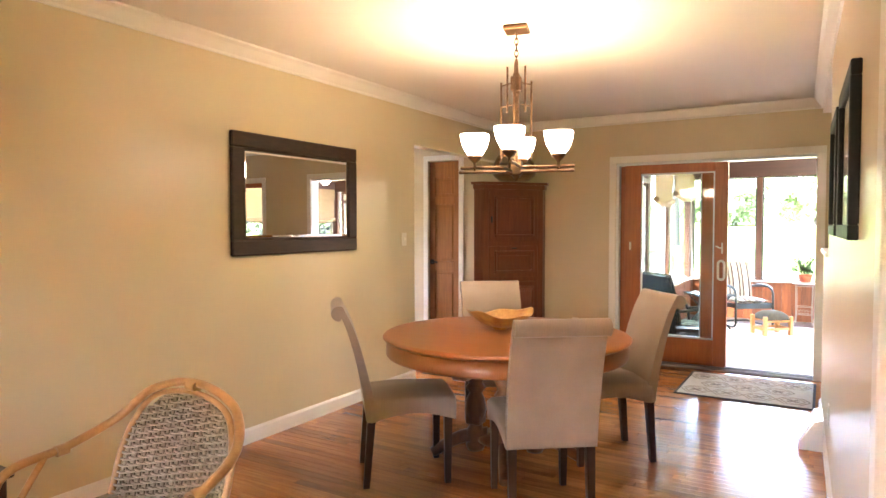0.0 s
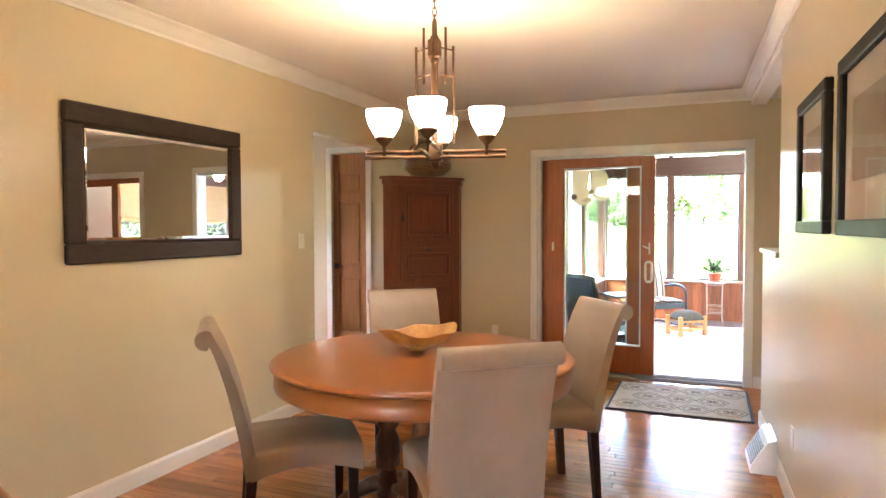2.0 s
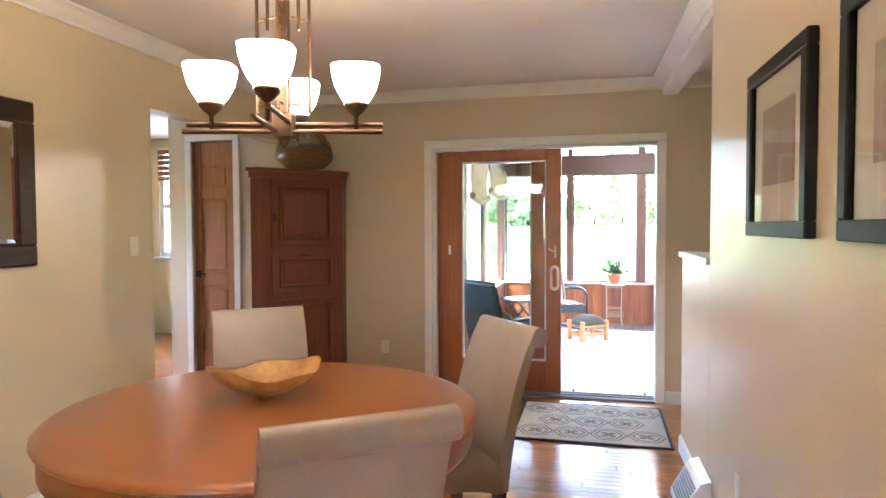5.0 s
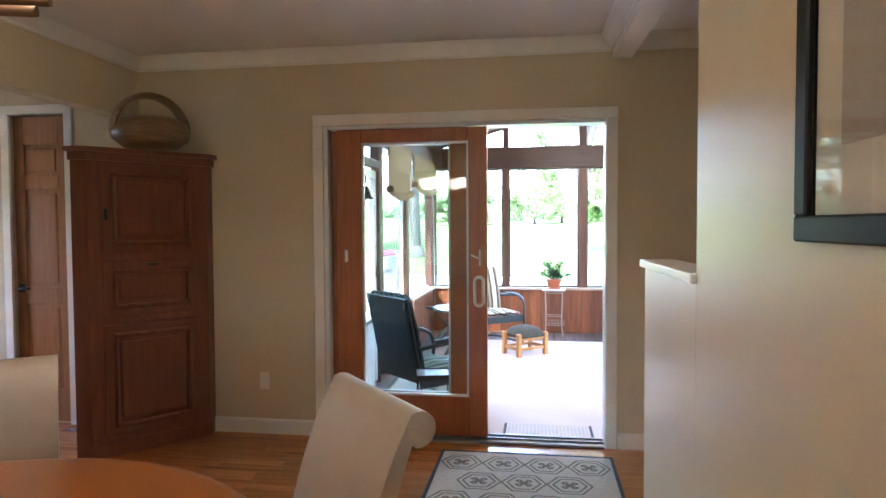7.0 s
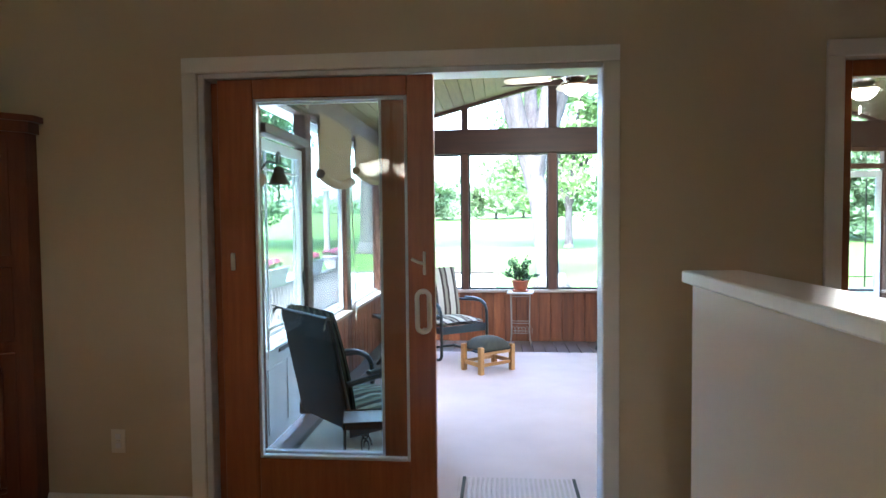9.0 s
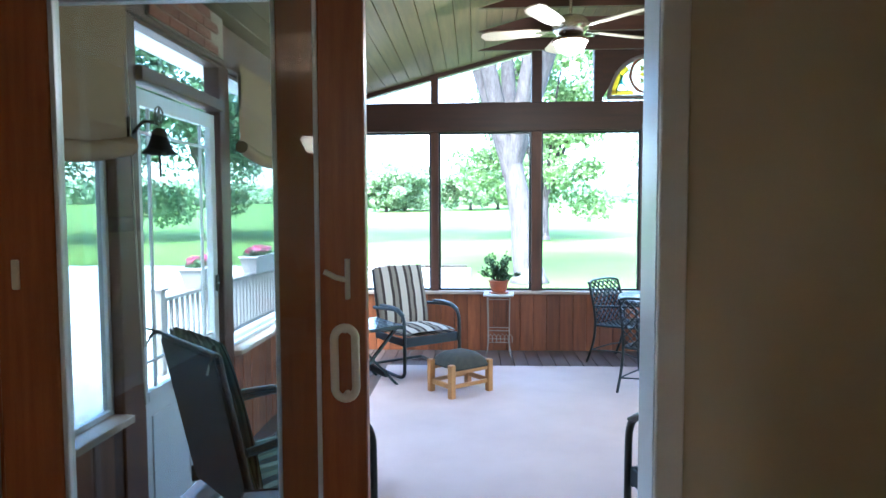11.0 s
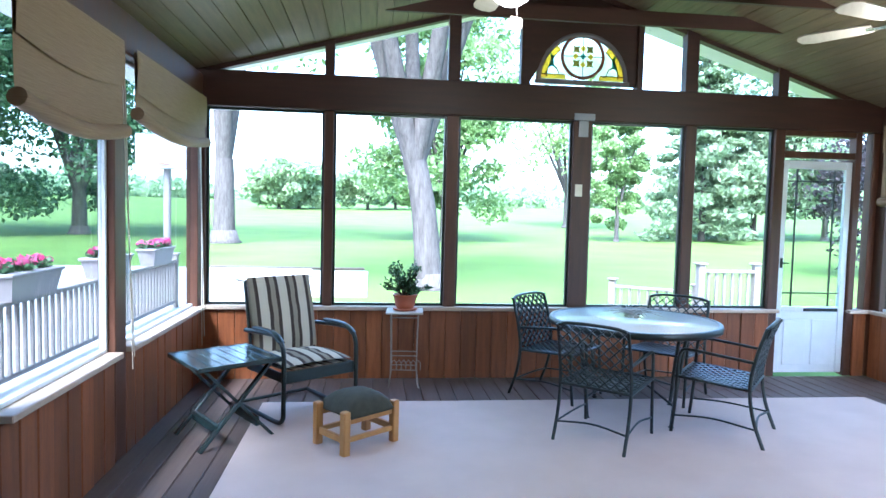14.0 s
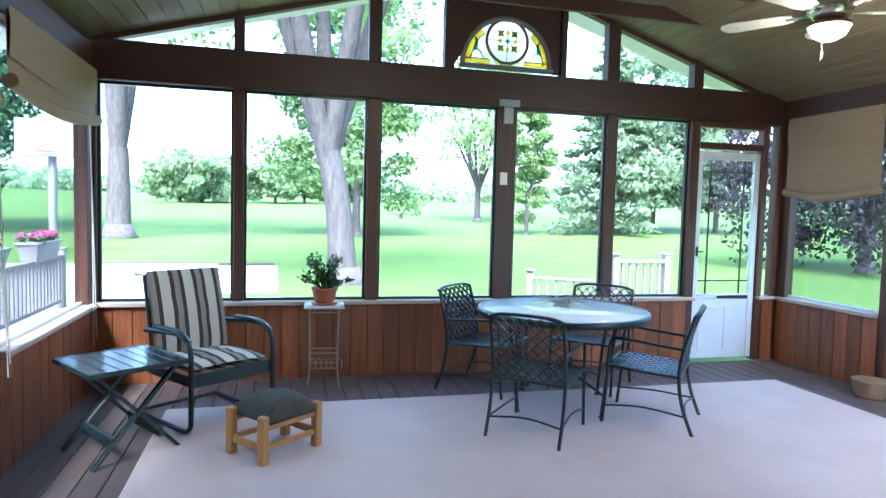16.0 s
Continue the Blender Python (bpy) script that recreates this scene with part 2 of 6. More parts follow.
M_TWIG = surface("silver_twig", (0.22, 0.2, 0.17), (0.4, 0.37, 0.32), 0.4, 0.3, bump=0.1)
M_FANW = surface("bleached_fan_blade", (0.34, 0.29, 0.22), (0.44, 0.39, 0.31), 0.4, scale=4, stretch=(1, 10, 10), bump=0.05)
M_BRICK = surface("red_brick", (0.15, 0.05, 0.033), (0.26, 0.10, 0.065), 0.85, scale=12, fine=90, bump=0.4, vary=0.2)
M_MORTAR = surface("mortar", (0.30, 0.27, 0.23), (0.38, 0.35, 0.3), 0.9, scale=20, bump=0.3)
M_GRASS = surface("mown_lawn", (0.044, 0.074, 0.016), (0.072, 0.112, 0.028), 0.9, scale=0.35, fine=18, bump=0.4, spec=0.05)
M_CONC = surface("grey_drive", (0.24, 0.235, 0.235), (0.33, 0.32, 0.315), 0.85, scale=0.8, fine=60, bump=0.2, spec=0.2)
M_BARK = surface("grey_bark", (0.032, 0.029, 0.027), (0.085, 0.077, 0.072), 0.9, scale=4, stretch=(3, 3, 0.5), fine=14, bump=0.9, spec=0.1)
M_RAIL = surface("taupe_painted_rail", (0.13, 0.112, 0.106), (0.18, 0.155, 0.146), 0.5, scale=6, bump=0.08)
M_PLANTER = surface("grey_plastic_planter", (0.14, 0.12, 0.125), (0.19, 0.165, 0.17), 0.5, scale=8, bump=0.08)
M_LEAF = leaf_mat("maple_leaf", (0.10, 0.165, 0.045), (0.17, 0.26, 0.09))
M_LEAFD = leaf_mat("dark_maple_leaf", (0.03, 0.072, 0.028), (0.08, 0.15, 0.06))
# Pale leaves for distant trees: the haze is mixed into their colour.
M_LEAFFAR = leaf_mat("far_leaf_haze_tint", (0.15, 0.22, 0.10), (0.24, 0.32, 0.16))
M_LEAFY = leaf_mat("spring_leaf", (0.13, 0.20, 0.06), (0.22, 0.30, 0.11))
# Needle greens are lightened to include the haze of distance.
M_NEEDLE = leaf_mat("spruce_needle", (0.11, 0.165, 0.085), (0.18, 0.24, 0.13))
M_PURPLE = leaf_mat("copper_leaf", (0.02, 0.016, 0.02), (0.05, 0.04, 0.045))
M_HERB = leaf_mat("jade_leaf", (0.03, 0.075, 0.03), (0.09, 0.15, 0.07))
M_PETAL = leaf_mat("petunia_petal", (0.45, 0.03, 0.12), (0.60, 0.12, 0.30))
M_ART = surface("print_paper", (0.30, 0.26, 0.21), (0.46, 0.41, 0.33), 0.8, scale=5, bump=0.0)
M_ARTMAT = surface("cream_mount_board", (0.60, 0.55, 0.44), (0.66, 0.61, 0.5), 0.8, bump=0.02)
M_MIRROR = surface("silvered_glass", (0.9, 0.91, 0.9), (0.9, 0.91, 0.9), 0.0, 1.0, bump=0.0)
for shine in M_MIRROR.node_tree.nodes:
    if shine.type == "MAP_RANGE":
        shine.inputs["To Min"].default_value = shine.inputs["To Max"].default_value = 0.01


# ---- mesh tools ----
class Mesh:
    """Collects faces; smooth ones are remembered."""

    def __init__(self):
        self.v, self.f, self.s = [], [], []

    def add(self, verts, faces, smooth=False):
        k = len(self.v)
        self.v += [tuple(p) for p in verts]
        self.f += [tuple(k + i for i in f) for f in faces]
        self.s += [smooth] * len(faces)
        return self

    def box(self, x0, x1, y0, y1, z0, z1, b=0.003, m=None):
        """A box with chamfered edges."""
        lo, hi = (min(x0, x1), min(y0, y1), min(z0, z1)), (max(x0, x1), max(y0, y1), max(z0, z1))
        b = min(b, *(0.3 * (hi[i] - lo[i]) for i in range(3)))
        vs, idx = [], {}
        for sx in (0, 1):
            for sy in (0, 1):
                for sz in (0, 1):
                    c = [(lo, hi)[s][i] for i, s in enumerate((sx, sy, sz))]
                    g = [b if s == 0 else -b for s in (sx, sy, sz)]
                    for a in range(3):
                        p = [c[i] + (0 if i == a else g[i]) for i in range(3)]
                        idx[sx, sy, sz, a] = len(vs)
                        vs.append(p)
        fs = []
        for a in range(3):
            o = [i for i in range(3) if i != a]
            for s in (0, 1):
                ring = []
                for p, q in ((0, 0), (1, 0), (1, 1), (0, 1)):
                    k = [0, 0, 0]
                    k[a], k[o[0]], k[o[1]] = s, p, q
                    ring.append(idx[(*k, a)])
                fs.append(ring)
            for p in (0, 1):
                for q in (0, 1):
                    k0, k1 = [0, 0, 0], [0, 0, 0]
                    k0[o[0]] = k1[o[0]] = p
                    k0[o[1]] = k1[o[1]] = q
                    k1[a] = 1
                    fs.append([idx[(*k0, o[0])], idx[(*k0, o[1])], idx[(*k1, o[1])], idx[(*k1, o[0])]])
        for sx in (0, 1):
            for sy in (0, 1):
                for sz in (0, 1):
                    fs.append([idx[sx, sy, sz, a] for a in range(3)])
        if m is not None:
            vs = [m @ Vector(p) for p in vs]
        return self.add(vs, fs)

    def tube(self, pts, r, n=10, closed=False, smooth=True, r1=None, flat=1.0):
        """A round bar along points; r1: the radius at its end."""
        pts = [Vector(p) for p in pts]
        k = len(pts)
        vs, fs = [], []
        side = None
        for i, p in enumerate(pts):
            a, b = (pts[i - 1] if i or closed else p), (pts[(i + 1) % k] if i < k - 1 or closed else p)
            d = (b - a).normalized()
            if side is None:
                side = d.cross(Vector((0, 0, 1)) if abs(d.z) < 0.9 else Vector((1, 0, 0))).normalized()
            side = (side - d * side.dot(d)).normalized()
            up = d.cross(side)
            rr = r if r1 is None else r + (r1 - r) * i / (k - 1)
            for j in range(n):
                w = 2 * math.pi * j / n
                vs.append(p + side * (rr * math.cos(w)) + up * (rr * flat * math.sin(w)))
        for i in range(k if closed else k - 1):
            for j in range(n):
                q = (i + 1) % k
                fs.append((i * n + j, i * n + (j + 1) % n, q * n + (j + 1) % n, q * n + j))
        self.add(vs, fs, smooth)
        if not closed:
            self.add(vs[:n], [tuple(range(n))[::-1]])
            self.add(vs[-n:], [tuple(range(n))])
        return self

    def lathe(self, profile, x=0, y=0, z=0, n=24, sx=1.0, sy=1.0, smooth=True):
        """Turns (radius, height) pairs about an upright axis."""
        vs, fs = [], []
        for r, h in profile:
            for j in range(n):
                w = 2 * math.pi * j / n
                vs.append((x + sx * r * math.cos(w), y + sy * r * math.sin(w), z + h))
        for i in range(len(profile) - 1):
            for j in range(n):
                fs.append((i * n + j, i * n + (j + 1) % n, (i + 1) * n + (j + 1) % n, (i + 1) * n + j))
        if profile[0][0] > 0.001:
            fs.append(tuple(range(n))[::-1])
        if profile[-1][0] > 0.001:
            fs.append(tuple((len(profile) - 1) * n + j for j in range(n)))
        return self.add(vs, fs, smooth)

    def prism(self, outline, axis, lo, hi):
        """Pushes an outline (pairs in the two other axes, in order) along an axis."""
        def put(p, w):
            q = list(p)
            q.insert(axis, w)
            return q
        k = len(outline)
        vs = [put(p, lo) for p in outline] + [put(p, hi) for p in outline]
        fs = [tuple(range(k)), tuple(range(2 * k - 1, k - 1, -1))]
        fs += [(i, (i + 1) % k, k + (i + 1) % k, k + i) for i in range(k)]
        return self.add(vs, fs)

    def grid(self, rows, smooth=True):
        """A skin over rows of points."""
        w = len(rows[0])
        return self.add([p for row in rows for p in row], [(i * w + j, i * w + j + 1, (i + 1) * w + j + 1, (i + 1) * w + j) for i in range(len(rows) - 1) for j in range(w - 1)], smooth)

    def data(self, name, material):
        me = bpy.data.meshes.new(name)
        me.from_pydata(self.v, [], self.f)
        me.polygons.foreach_set("use_smooth", self.s)
        me.materials.append(material)
        me.validate()
        bm = bmesh.new()
        bm.from_mesh(me)
        bmesh.ops.recalc_face_normals(bm, faces=bm.faces)
        bm.to_mesh(me)
        bm.free()
        return me


def part(name, mesh, material, parent=None, label=""):
    """Links a mesh as one object under a thing or a part."""
    ob = new(name, mesh.data(name, material))
    if parent is not None:
        ob.parent = parent
    return tagged(ob, label)


def thing(name, label, category, x=0, y=0, z=0, turn=0, group="", kind=""):
    ob = new(name)
    ob.empty_display_size = 0.1
    ob.matrix_basis = pose(x, y, z, 0, 0, turn)
    return tagged(ob, label, category, group, kind)


def single(name, mesh, material, label, category, kind="", group=""):
    return tagged(part(name, mesh, material), label, category, group, kind)


def curve_through(keys, n=6):
    """Points of a smooth line through keys."""
    k = [Vector(p) for p in keys]
    k = [2 * k[0] - k[1]] + k + [2 * k[-1] - k[-2]]
    out = []
    for i in range(1, len(k) - 2):
        for j in range(n):
            t = j / n
            out.append(0.5 * ((2 * k[i]) + (k[i + 1] - k[i - 1]) * t + (2 * k[i - 1] - 5 * k[i] + 4 * k[i + 1] - k[i + 2]) * t * t + (3 * k[i] - k[i - 1] - 3 * k[i + 1] + k[i + 2]) * t ** 3))
    return out + [k[-2]]


# ---- the house: shell ----
FAR = 6.22        # dining room's far wall
LEFT = -3.185      # wall with the mirror
PIC = 0.03       # wall with the pictures
CEIL = 2.57
BACK = -3.2
HALL = 2.6        # wall beyond the half wall
PL, PR, PF = -2.05, 4.50, 11.77   # porch walls, inner faces
PB = FAR + 0.115   # porch side of the house wall
RIDGE_X, RIDGE_Z = 1.37, 3.51
EAVE_L, EAVE_R = 2.589, 2.495
PZ = -0.20         # the porch lies one step down

single("floor", Mesh().box(-6.4, HALL, BACK, FAR + 0.02, -0.12, -0.022, 0.0), M_FLOOR, "honey oak strip floor, worn and glossy", "floor", "structure")
single("ceiling", Mesh().box(-6.4, HALL, BACK, FAR, CEIL, CEIL + 0.1, 0.0), M_CEIL, "smooth off-white painted ceiling", "ceiling", "structure")

# left wall with the passage at its end
w = Mesh().box(LEFT - 0.12, LEFT, BACK, 4.37, -0.1, CEIL, 0.0).box(LEFT - 0.12, LEFT, 4.37, FAR, 2.15, CEIL, 0.0)
single("wall_west", w, M_WALL, "cream yellow painted wall with a satin sheen", "wall", "structure")
# far wall: passage end with the closet opening, slider opening, hall window opening
w = Mesh()
for x0, x1, z0, z1 in ((-4.44, -4.19, -0.1, CEIL), (-4.19, -3.75, 2.21, CEIL), (-3.75, -1.86, PZ - 0.1, CEIL), (-1.86, -0.005, 2.07, CEIL), (-1.86, -0.005, PZ - 0.1, -0.121), (-0.005, 0.95, PZ - 0.1, CEIL), (0.95, 2.3, PZ - 0.1, 0.35), (0.95, 2.3, 2.06, CEIL), (2.3, HALL, PZ - 0.1, CEIL)):
    w.box(x0, x1, FAR, PB, z0, z1, 0.0)
single("wall_north", w, M_WALL2, "beige painted wall round the sliding door", "wall", "structure")
single("wall_closet_back", Mesh().box(-4.4, -3.6, PB, PB + 0.1, -0.1, CEIL, 0.0), M_WALL, "plain wall behind the closet door", "wall", "structure")
EAST = pose(0.05, 4.28, 0, 0, 0, 1.6)   # the wall with the pictures: its face is x = 0, y runs along it


def on_east(ob):
    ob.matrix_basis = EAST @ ob.matrix_basis
    return ob


on_east(single("wall_east", Mesh().box(0, 0.12, -3.02, 0.0, -0.1, CEIL, 0.002), M_WALL2, "beige satin painted wall hung with two framed pictures", "wall", "structure"))
on_east(single("wall_end_casing", Mesh().box(-0.012, 0.132, -3.14, -3.02, 0.0, CEIL - 0.001, 0.004), M_TRIM, "white painted casing at the wall's end", "casing", "structure"))
on_east(single("half_wall", Mesh().box(0, 0.12, 0.0, 0.85, -0.1, 1.215, 0.002), M_WALL2, "low painted half wall beside the stair", "wall", "structure"))
on_east(single("half_wall_cap", Mesh().box(-0.02, 0.14, 0.002, 0.88, 1.217, 1.25, 0.004), M_TRIM, "white wooden cap on the half wall", "trim", "structure"))
on_east(single("ceiling_beam", Mesh().box(0, 0.12, 0.0, 1.935, 2.43, CEIL, 0.002), M_CEIL, "white painted boxed beam under the ceiling", "beam", "structure"))
single("wall_hall", Mesh().box(HALL, HALL + 0.1, BACK, FAR, -0.1, CEIL, 0.0), M_WALL, "beige painted wall beyond the stair", "wall", "structure")
# Unseen back wall; its opening is added to let daylight reach the chairs.
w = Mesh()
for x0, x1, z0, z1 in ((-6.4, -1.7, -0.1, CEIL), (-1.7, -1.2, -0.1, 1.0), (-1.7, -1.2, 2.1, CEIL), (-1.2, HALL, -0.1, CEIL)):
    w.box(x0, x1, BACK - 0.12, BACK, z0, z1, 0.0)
single("wall_south", w, M_WALL, "cream painted wall, unseen, with an opening added for daylight", "wall", "structure")
# The gap at y 4.8 to 5.5 is added, unseen, to light the passage.
single("wall_passage_end", Mesh().box(-6.5, -6.4, BACK, 4.8, -0.1, CEIL, 0.0).box(-6.5, -6.4, 5.5, 8.4, -0.1, CEIL, 0.0).box(-6.5, -6.4, 4.8, 5.5, -0.1, 1.1, 0.0).box(-6.5, -6.4, 4.8, 5.5, 1.95, CEIL, 0.0), M_WALL, "cream painted passage end wall with an added, unseen light opening", "wall", "structure")
single("wall_passage_side", Mesh().box(-4.44, -4.34, PB, 8.3, -0.1, CEIL, 0.0), M_WALL, "cream painted wall beside the closet", "wall", "structure")
w = Mesh()
for x0, x1, z0, z1 in ((-6.4, -6.15, -0.1, CEIL), (-6.15, -5.3, -0.1, 1.02), (-6.15, -5.3, 2.45, CEIL), (-5.3, -4.3, -0.1, CEIL)):
    w.box(x0, x1, 8.3, 8.4, z0, z1, 0.0)
single("wall_passage_north", w, M_WALL, "cream painted wall with a bright window", "wall", "structure")
single("passage_ceiling", Mesh().box(-6.5, -4.3, FAR, 8.4, CEIL, CEIL + 0.1, 0.0), M_CEIL, "off-white painted ceiling", "ceiling", "structure")
single("passage_floor", Mesh().box(-6.5, -4.3, FAR + 0.02, 8.4, -0.12, 0.0, 0.0), M_FLOOR, "oak floor of the passage", "floor", "structure")


def crown(name, pts_axis, fixed, lo, hi, sign):
    """A stepped crown moulding along x or y. sign: to which side the room lies."""
    prof = [(0, 0), (0.075, 0), (0.075, -0.012), (0.055, -0.028), (0.03, -0.06), (0.014, -0.078), (0.014, -0.095), (0, -0.095)]
    o = [(fixed + sign * a, CEIL - 0.001 + b) for a, b in prof]
    return single(name, Mesh().prism(o, pts_axis, lo, hi), M_TRIM, "white stepped crown moulding", "moulding", "structure")


crown("crown_moulding_west", 1, LEFT, BACK, FAR, 1)
crown("crown_moulding_north", 0, FAR, LEFT, PIC, -1)
on_east(crown("crown_moulding_east", 1, 0, -3.02, 1.92, -1))
crown("crown_moulding_stair", 0, FAR, PIC + 0.12, HALL, -1)


def base(name, axis, fixed, lo, hi, sign):
    o = [(fixed, 0), (fixed + sign * 0.014, 0), (fixed + sign * 0.014, 0.085), (fixed + sign * 0.006, 0.10), (fixed, 0.10)]
    return single(name, Mesh().prism(o, axis, lo, hi), M_TRIM, "white painted baseboard", "baseboard", "structure")


base("baseboard_west", 1, LEFT, BACK, 4.37, 1)
base("baseboard_north", 0, FAR, -3.68, -1.935, -1)
base("baseboard_stair", 0, FAR, 0.04, 0.88, -1)
on_east(base("baseboard_east", 1, 0, -3.02, 0.85, -1))

# ---- porch shell ----
# Solid dark sheet; its colour supplies the shade between deck boards.
single("porch_floor", Mesh().box(PL - 0.1, PR + 0.1, PB, PF + 0.1, PZ - 0.12, PZ - 0.03, 0.0), M_BEAM, "dark sheet under the deck boards that stands in for shaded gaps", "floor", "structure")
GZ = PZ - 0.15


def rafter_z(x):
    return RIDGE_Z - (RIDGE_X - x) * (RIDGE_Z - EAVE_L) / (RIDGE_X - PL) if x < RIDGE_X else RIDGE_Z - (x - RIDGE_X) * (RIDGE_Z - EAVE_R) / (PR - RIDGE_X)


# ceiling boards follow the two slopes, with a groove between boards
cb = Mesh()
for side, (xa, xb) in enumerate(((PL - 0.1, RIDGE_X), (RIDGE_X, PR + 0.1))):
    k = 26
    for i in range(k):
        a, b = xa + (xb - xa) * i / k, xa + (xb - xa) * (i + 1) / k
        a2, b2 = a + 0.004, b - 0.004
        o = [(a, rafter_z(a) + 0.012), (a2, rafter_z(a2)), (b2, rafter_z(b2)), (b, rafter_z(b) + 0.012), (b, rafter_z(b) + 0.05), (a, rafter_z(a) + 0.05)]
        cb.prism(o, 1, PB, PF + 0.12)
single("porch_ceiling", cb, M_CEILP, "knotty pine board ceiling on two slopes", "ceiling", "structure")
# ---- porch walls ----
SILL, HEAD, BEAM_T = 0.478, 2.255, 2.572
# uprights of the far wall, between the panes
far_posts = [(PL - 0.1, -2.02), (-0.98, -0.895), (0.14, 0.25), (1.345, 1.525), (2.465, 2.572), (3.39, 3.495), (4.25, 4.32), (4.435, PR + 0.1)]
porch_n = thing("porch_wall_north", "dark stained timber frame wall with tall panes", "wall", kind="structure")
for a, b in far_posts:
    part("post", Mesh().box(a, b, PF, PF + 0.10, PZ, HEAD, 0.006), M_CEDAR, porch_n)
part("header_beam", Mesh().box(PL - 0.1, PR + 0.1, PF - 0.03, PF + 0.11, HEAD, BEAM_T, 0.008), M_BEAM, porch_n)
part("sill", Mesh().box(PL + 0.02, 3.495, PF - 0.05, PF + 0.11, SILL - 0.035, SILL, 0.005), M_SILL, porch_n)
part("sill", Mesh().box(4.25, PR, PF - 0.05, PF + 0.11, SILL - 0.035, SILL, 0.005), M_SILL, porch_n)
for a, b in zip(far_posts[:5], far_posts[1:6]):
    fr = Mesh()
    for q in ((a[1], a[1] + 0.022, SILL, HEAD), (b[0] - 0.022, b[0], SILL, HEAD), (a[1] + 0.022, b[0] - 0.022, SILL, SILL + 0.022), (a[1] + 0.022, b[0] - 0.022, HEAD - 0.022, HEAD)):
        fr.box(q[0], q[1], PF + 0.045, PF + 0.085, q[2], q[3], 0.003)
    part("window_frame", fr, M_IRON, porch_n, "thin dark frame of a screen")
# gable: uprights, boards by the arched window, rafter along the slope
for a, b in ((-0.98, -0.895), (0.14, 0.25), (0.82, 0.91), (1.95, 2.005), (2.435, 2.56), (3.39, 3.495)):
    o = [(a, BEAM_T), (b, BEAM_T), (b, rafter_z(b) - 0.001), (a, rafter_z(a) - 0.001)]
    part("gable_post", Mesh().prism(o, 1, PF, PF + 0.10), M_BEAM, porch_n)
for xa, xb in ((PL - 0.1, RIDGE_X), (RIDGE_X, PR + 0.1)):
    o = [(xa, rafter_z(xa)), (xb, rafter_z(xb)), (xb, rafter_z(xb) - 0.045), (xa, rafter_z(xa) - 0.045)]
    part("rafter", Mesh().prism(o, 1, PF + 0.02, PF + 0.10), M_BEAM, porch_n)
AX, AZ, AR = 1.423, 2.64, 0.427
pan = Mesh()
k = 24
# boards above the arch, one column at a time
for i in range(14):
    a, b = 0.91 + (1.95 - 0.91) * i / 14, 0.91 + (1.95 - 0.91) * (i + 1) / 14
    def arch(x):
        d = (AR + 0.02) ** 2 - (x - AX) ** 2
        return AZ - 0.04 + (math.sqrt(d) + 0.04 if d > 0 else 0)
    pan.prism([(a, arch(a)), (b, arch(b)), (b, rafter_z(b) - 0.01), (a, rafter_z(a) - 0.01)], 1, PF + 0.03, PF + 0.08)
part("gable_board", pan, M_BEAM, porch_n)

# wainscot under the far sill, board by board
wain = thing("wainscot_north", "reddish knotty cedar wainscot of upright boards", "wainscot", kind="structure")
board_n = Mesh().box(-0.072, 0.072, 0, 0.02, PZ, SILL - 0.037, 0.005).data("board", M_WAIN)
x = PL + 0.075
while x < 3.38:
    ob = new("board", board_n)
    ob.parent = wain
    ob.location = (x, PF - 0.012 + 0.004 * ((int(x * 53) % 3) - 1), 0)
    x += 0.1475
wb = Mesh().box(PL - 0.1, 3.495, PF + 0.012, PF + 0.10, PZ, SILL - 0.036, 0.0).box(4.32, PR + 0.1, PF + 0.012, PF + 0.10, PZ, SILL - 0.036, 0.0)
part("backing", wb, M_BEAM, wain)
part("board", Mesh().box(4.33, 4.46, PF - 0.012, PF + 0.01, PZ, SILL - 0.037, 0.005), M_WAIN, wain)


def side_wall(name, xin, out, bays, posts, label):
    """A porch side wall. xin: inner face; out: -1 or 1, the way out; bays: (y0, y1) of the panes; posts: (y0, y1)."""
    w = thing(name, label, "wall", kind="structure")
    xo = xin + out * 0.10
    for a, b in posts:
        part("post", Mesh().box(xin, xo, a, b, PZ, 2.33, 0.006), M_CEDAR, w)
    part("header_beam", Mesh().box(xin - out * 0.02, xo, PB, PF - 0.03, 2.27, 2.52, 0.006), M_CEDAR if out < 0 else M_BEAM, w)
    for a, b in bays:
        part("sill", Mesh().box(xin - out * 0.05, xo, a, b, SILL - 0.035, SILL, 0.005), M_SILL, w)
        fr = Mesh()
        for y0, y1, z0, z1 in ((a, a + 0.025, SILL, 2.27), (b - 0.025, b, SILL, 2.27), (a + 0.025, b - 0.025, SILL, SILL + 0.025), (a + 0.025, b - 0.025, 2.245, 2.27)):
            fr.box(xin + out * 0.045, xin + out * 0.085, y0, y1, z0, z1, 0.003)
        part("window_frame", fr, M_ALU, w, "white aluminium storm frame")
        mesh = part("insect_screen", Mesh().box(xin + out * 0.062, xin + out * 0.064, a + 0.025, b - 0.025, SILL + 0.025, 2.245, 0.0), M_MESH, w, "fine grey insect screen")
        mesh.visible_shadow = False
        part("backing", Mesh().box(xin + out * 0.012, xo, a, b, PZ, SILL - 0.036, 0.0), M_BEAM, w)
        bd = Mesh().box(0, 0.02, -0.072, 0.072, PZ, SILL - 0.037, 0.005).data("board", M_WAIN)
        y, k = a + 0.06, 0
        while y < b - 0.03:
            ob = new("board", bd)
            ob.parent = w
            ob.location = (xin - (0.012 if out < 0 else 0.018) + 0.003 * (k % 3 - 1), y, 0)
            y, k = y + 0.1475, k + 1
    return w


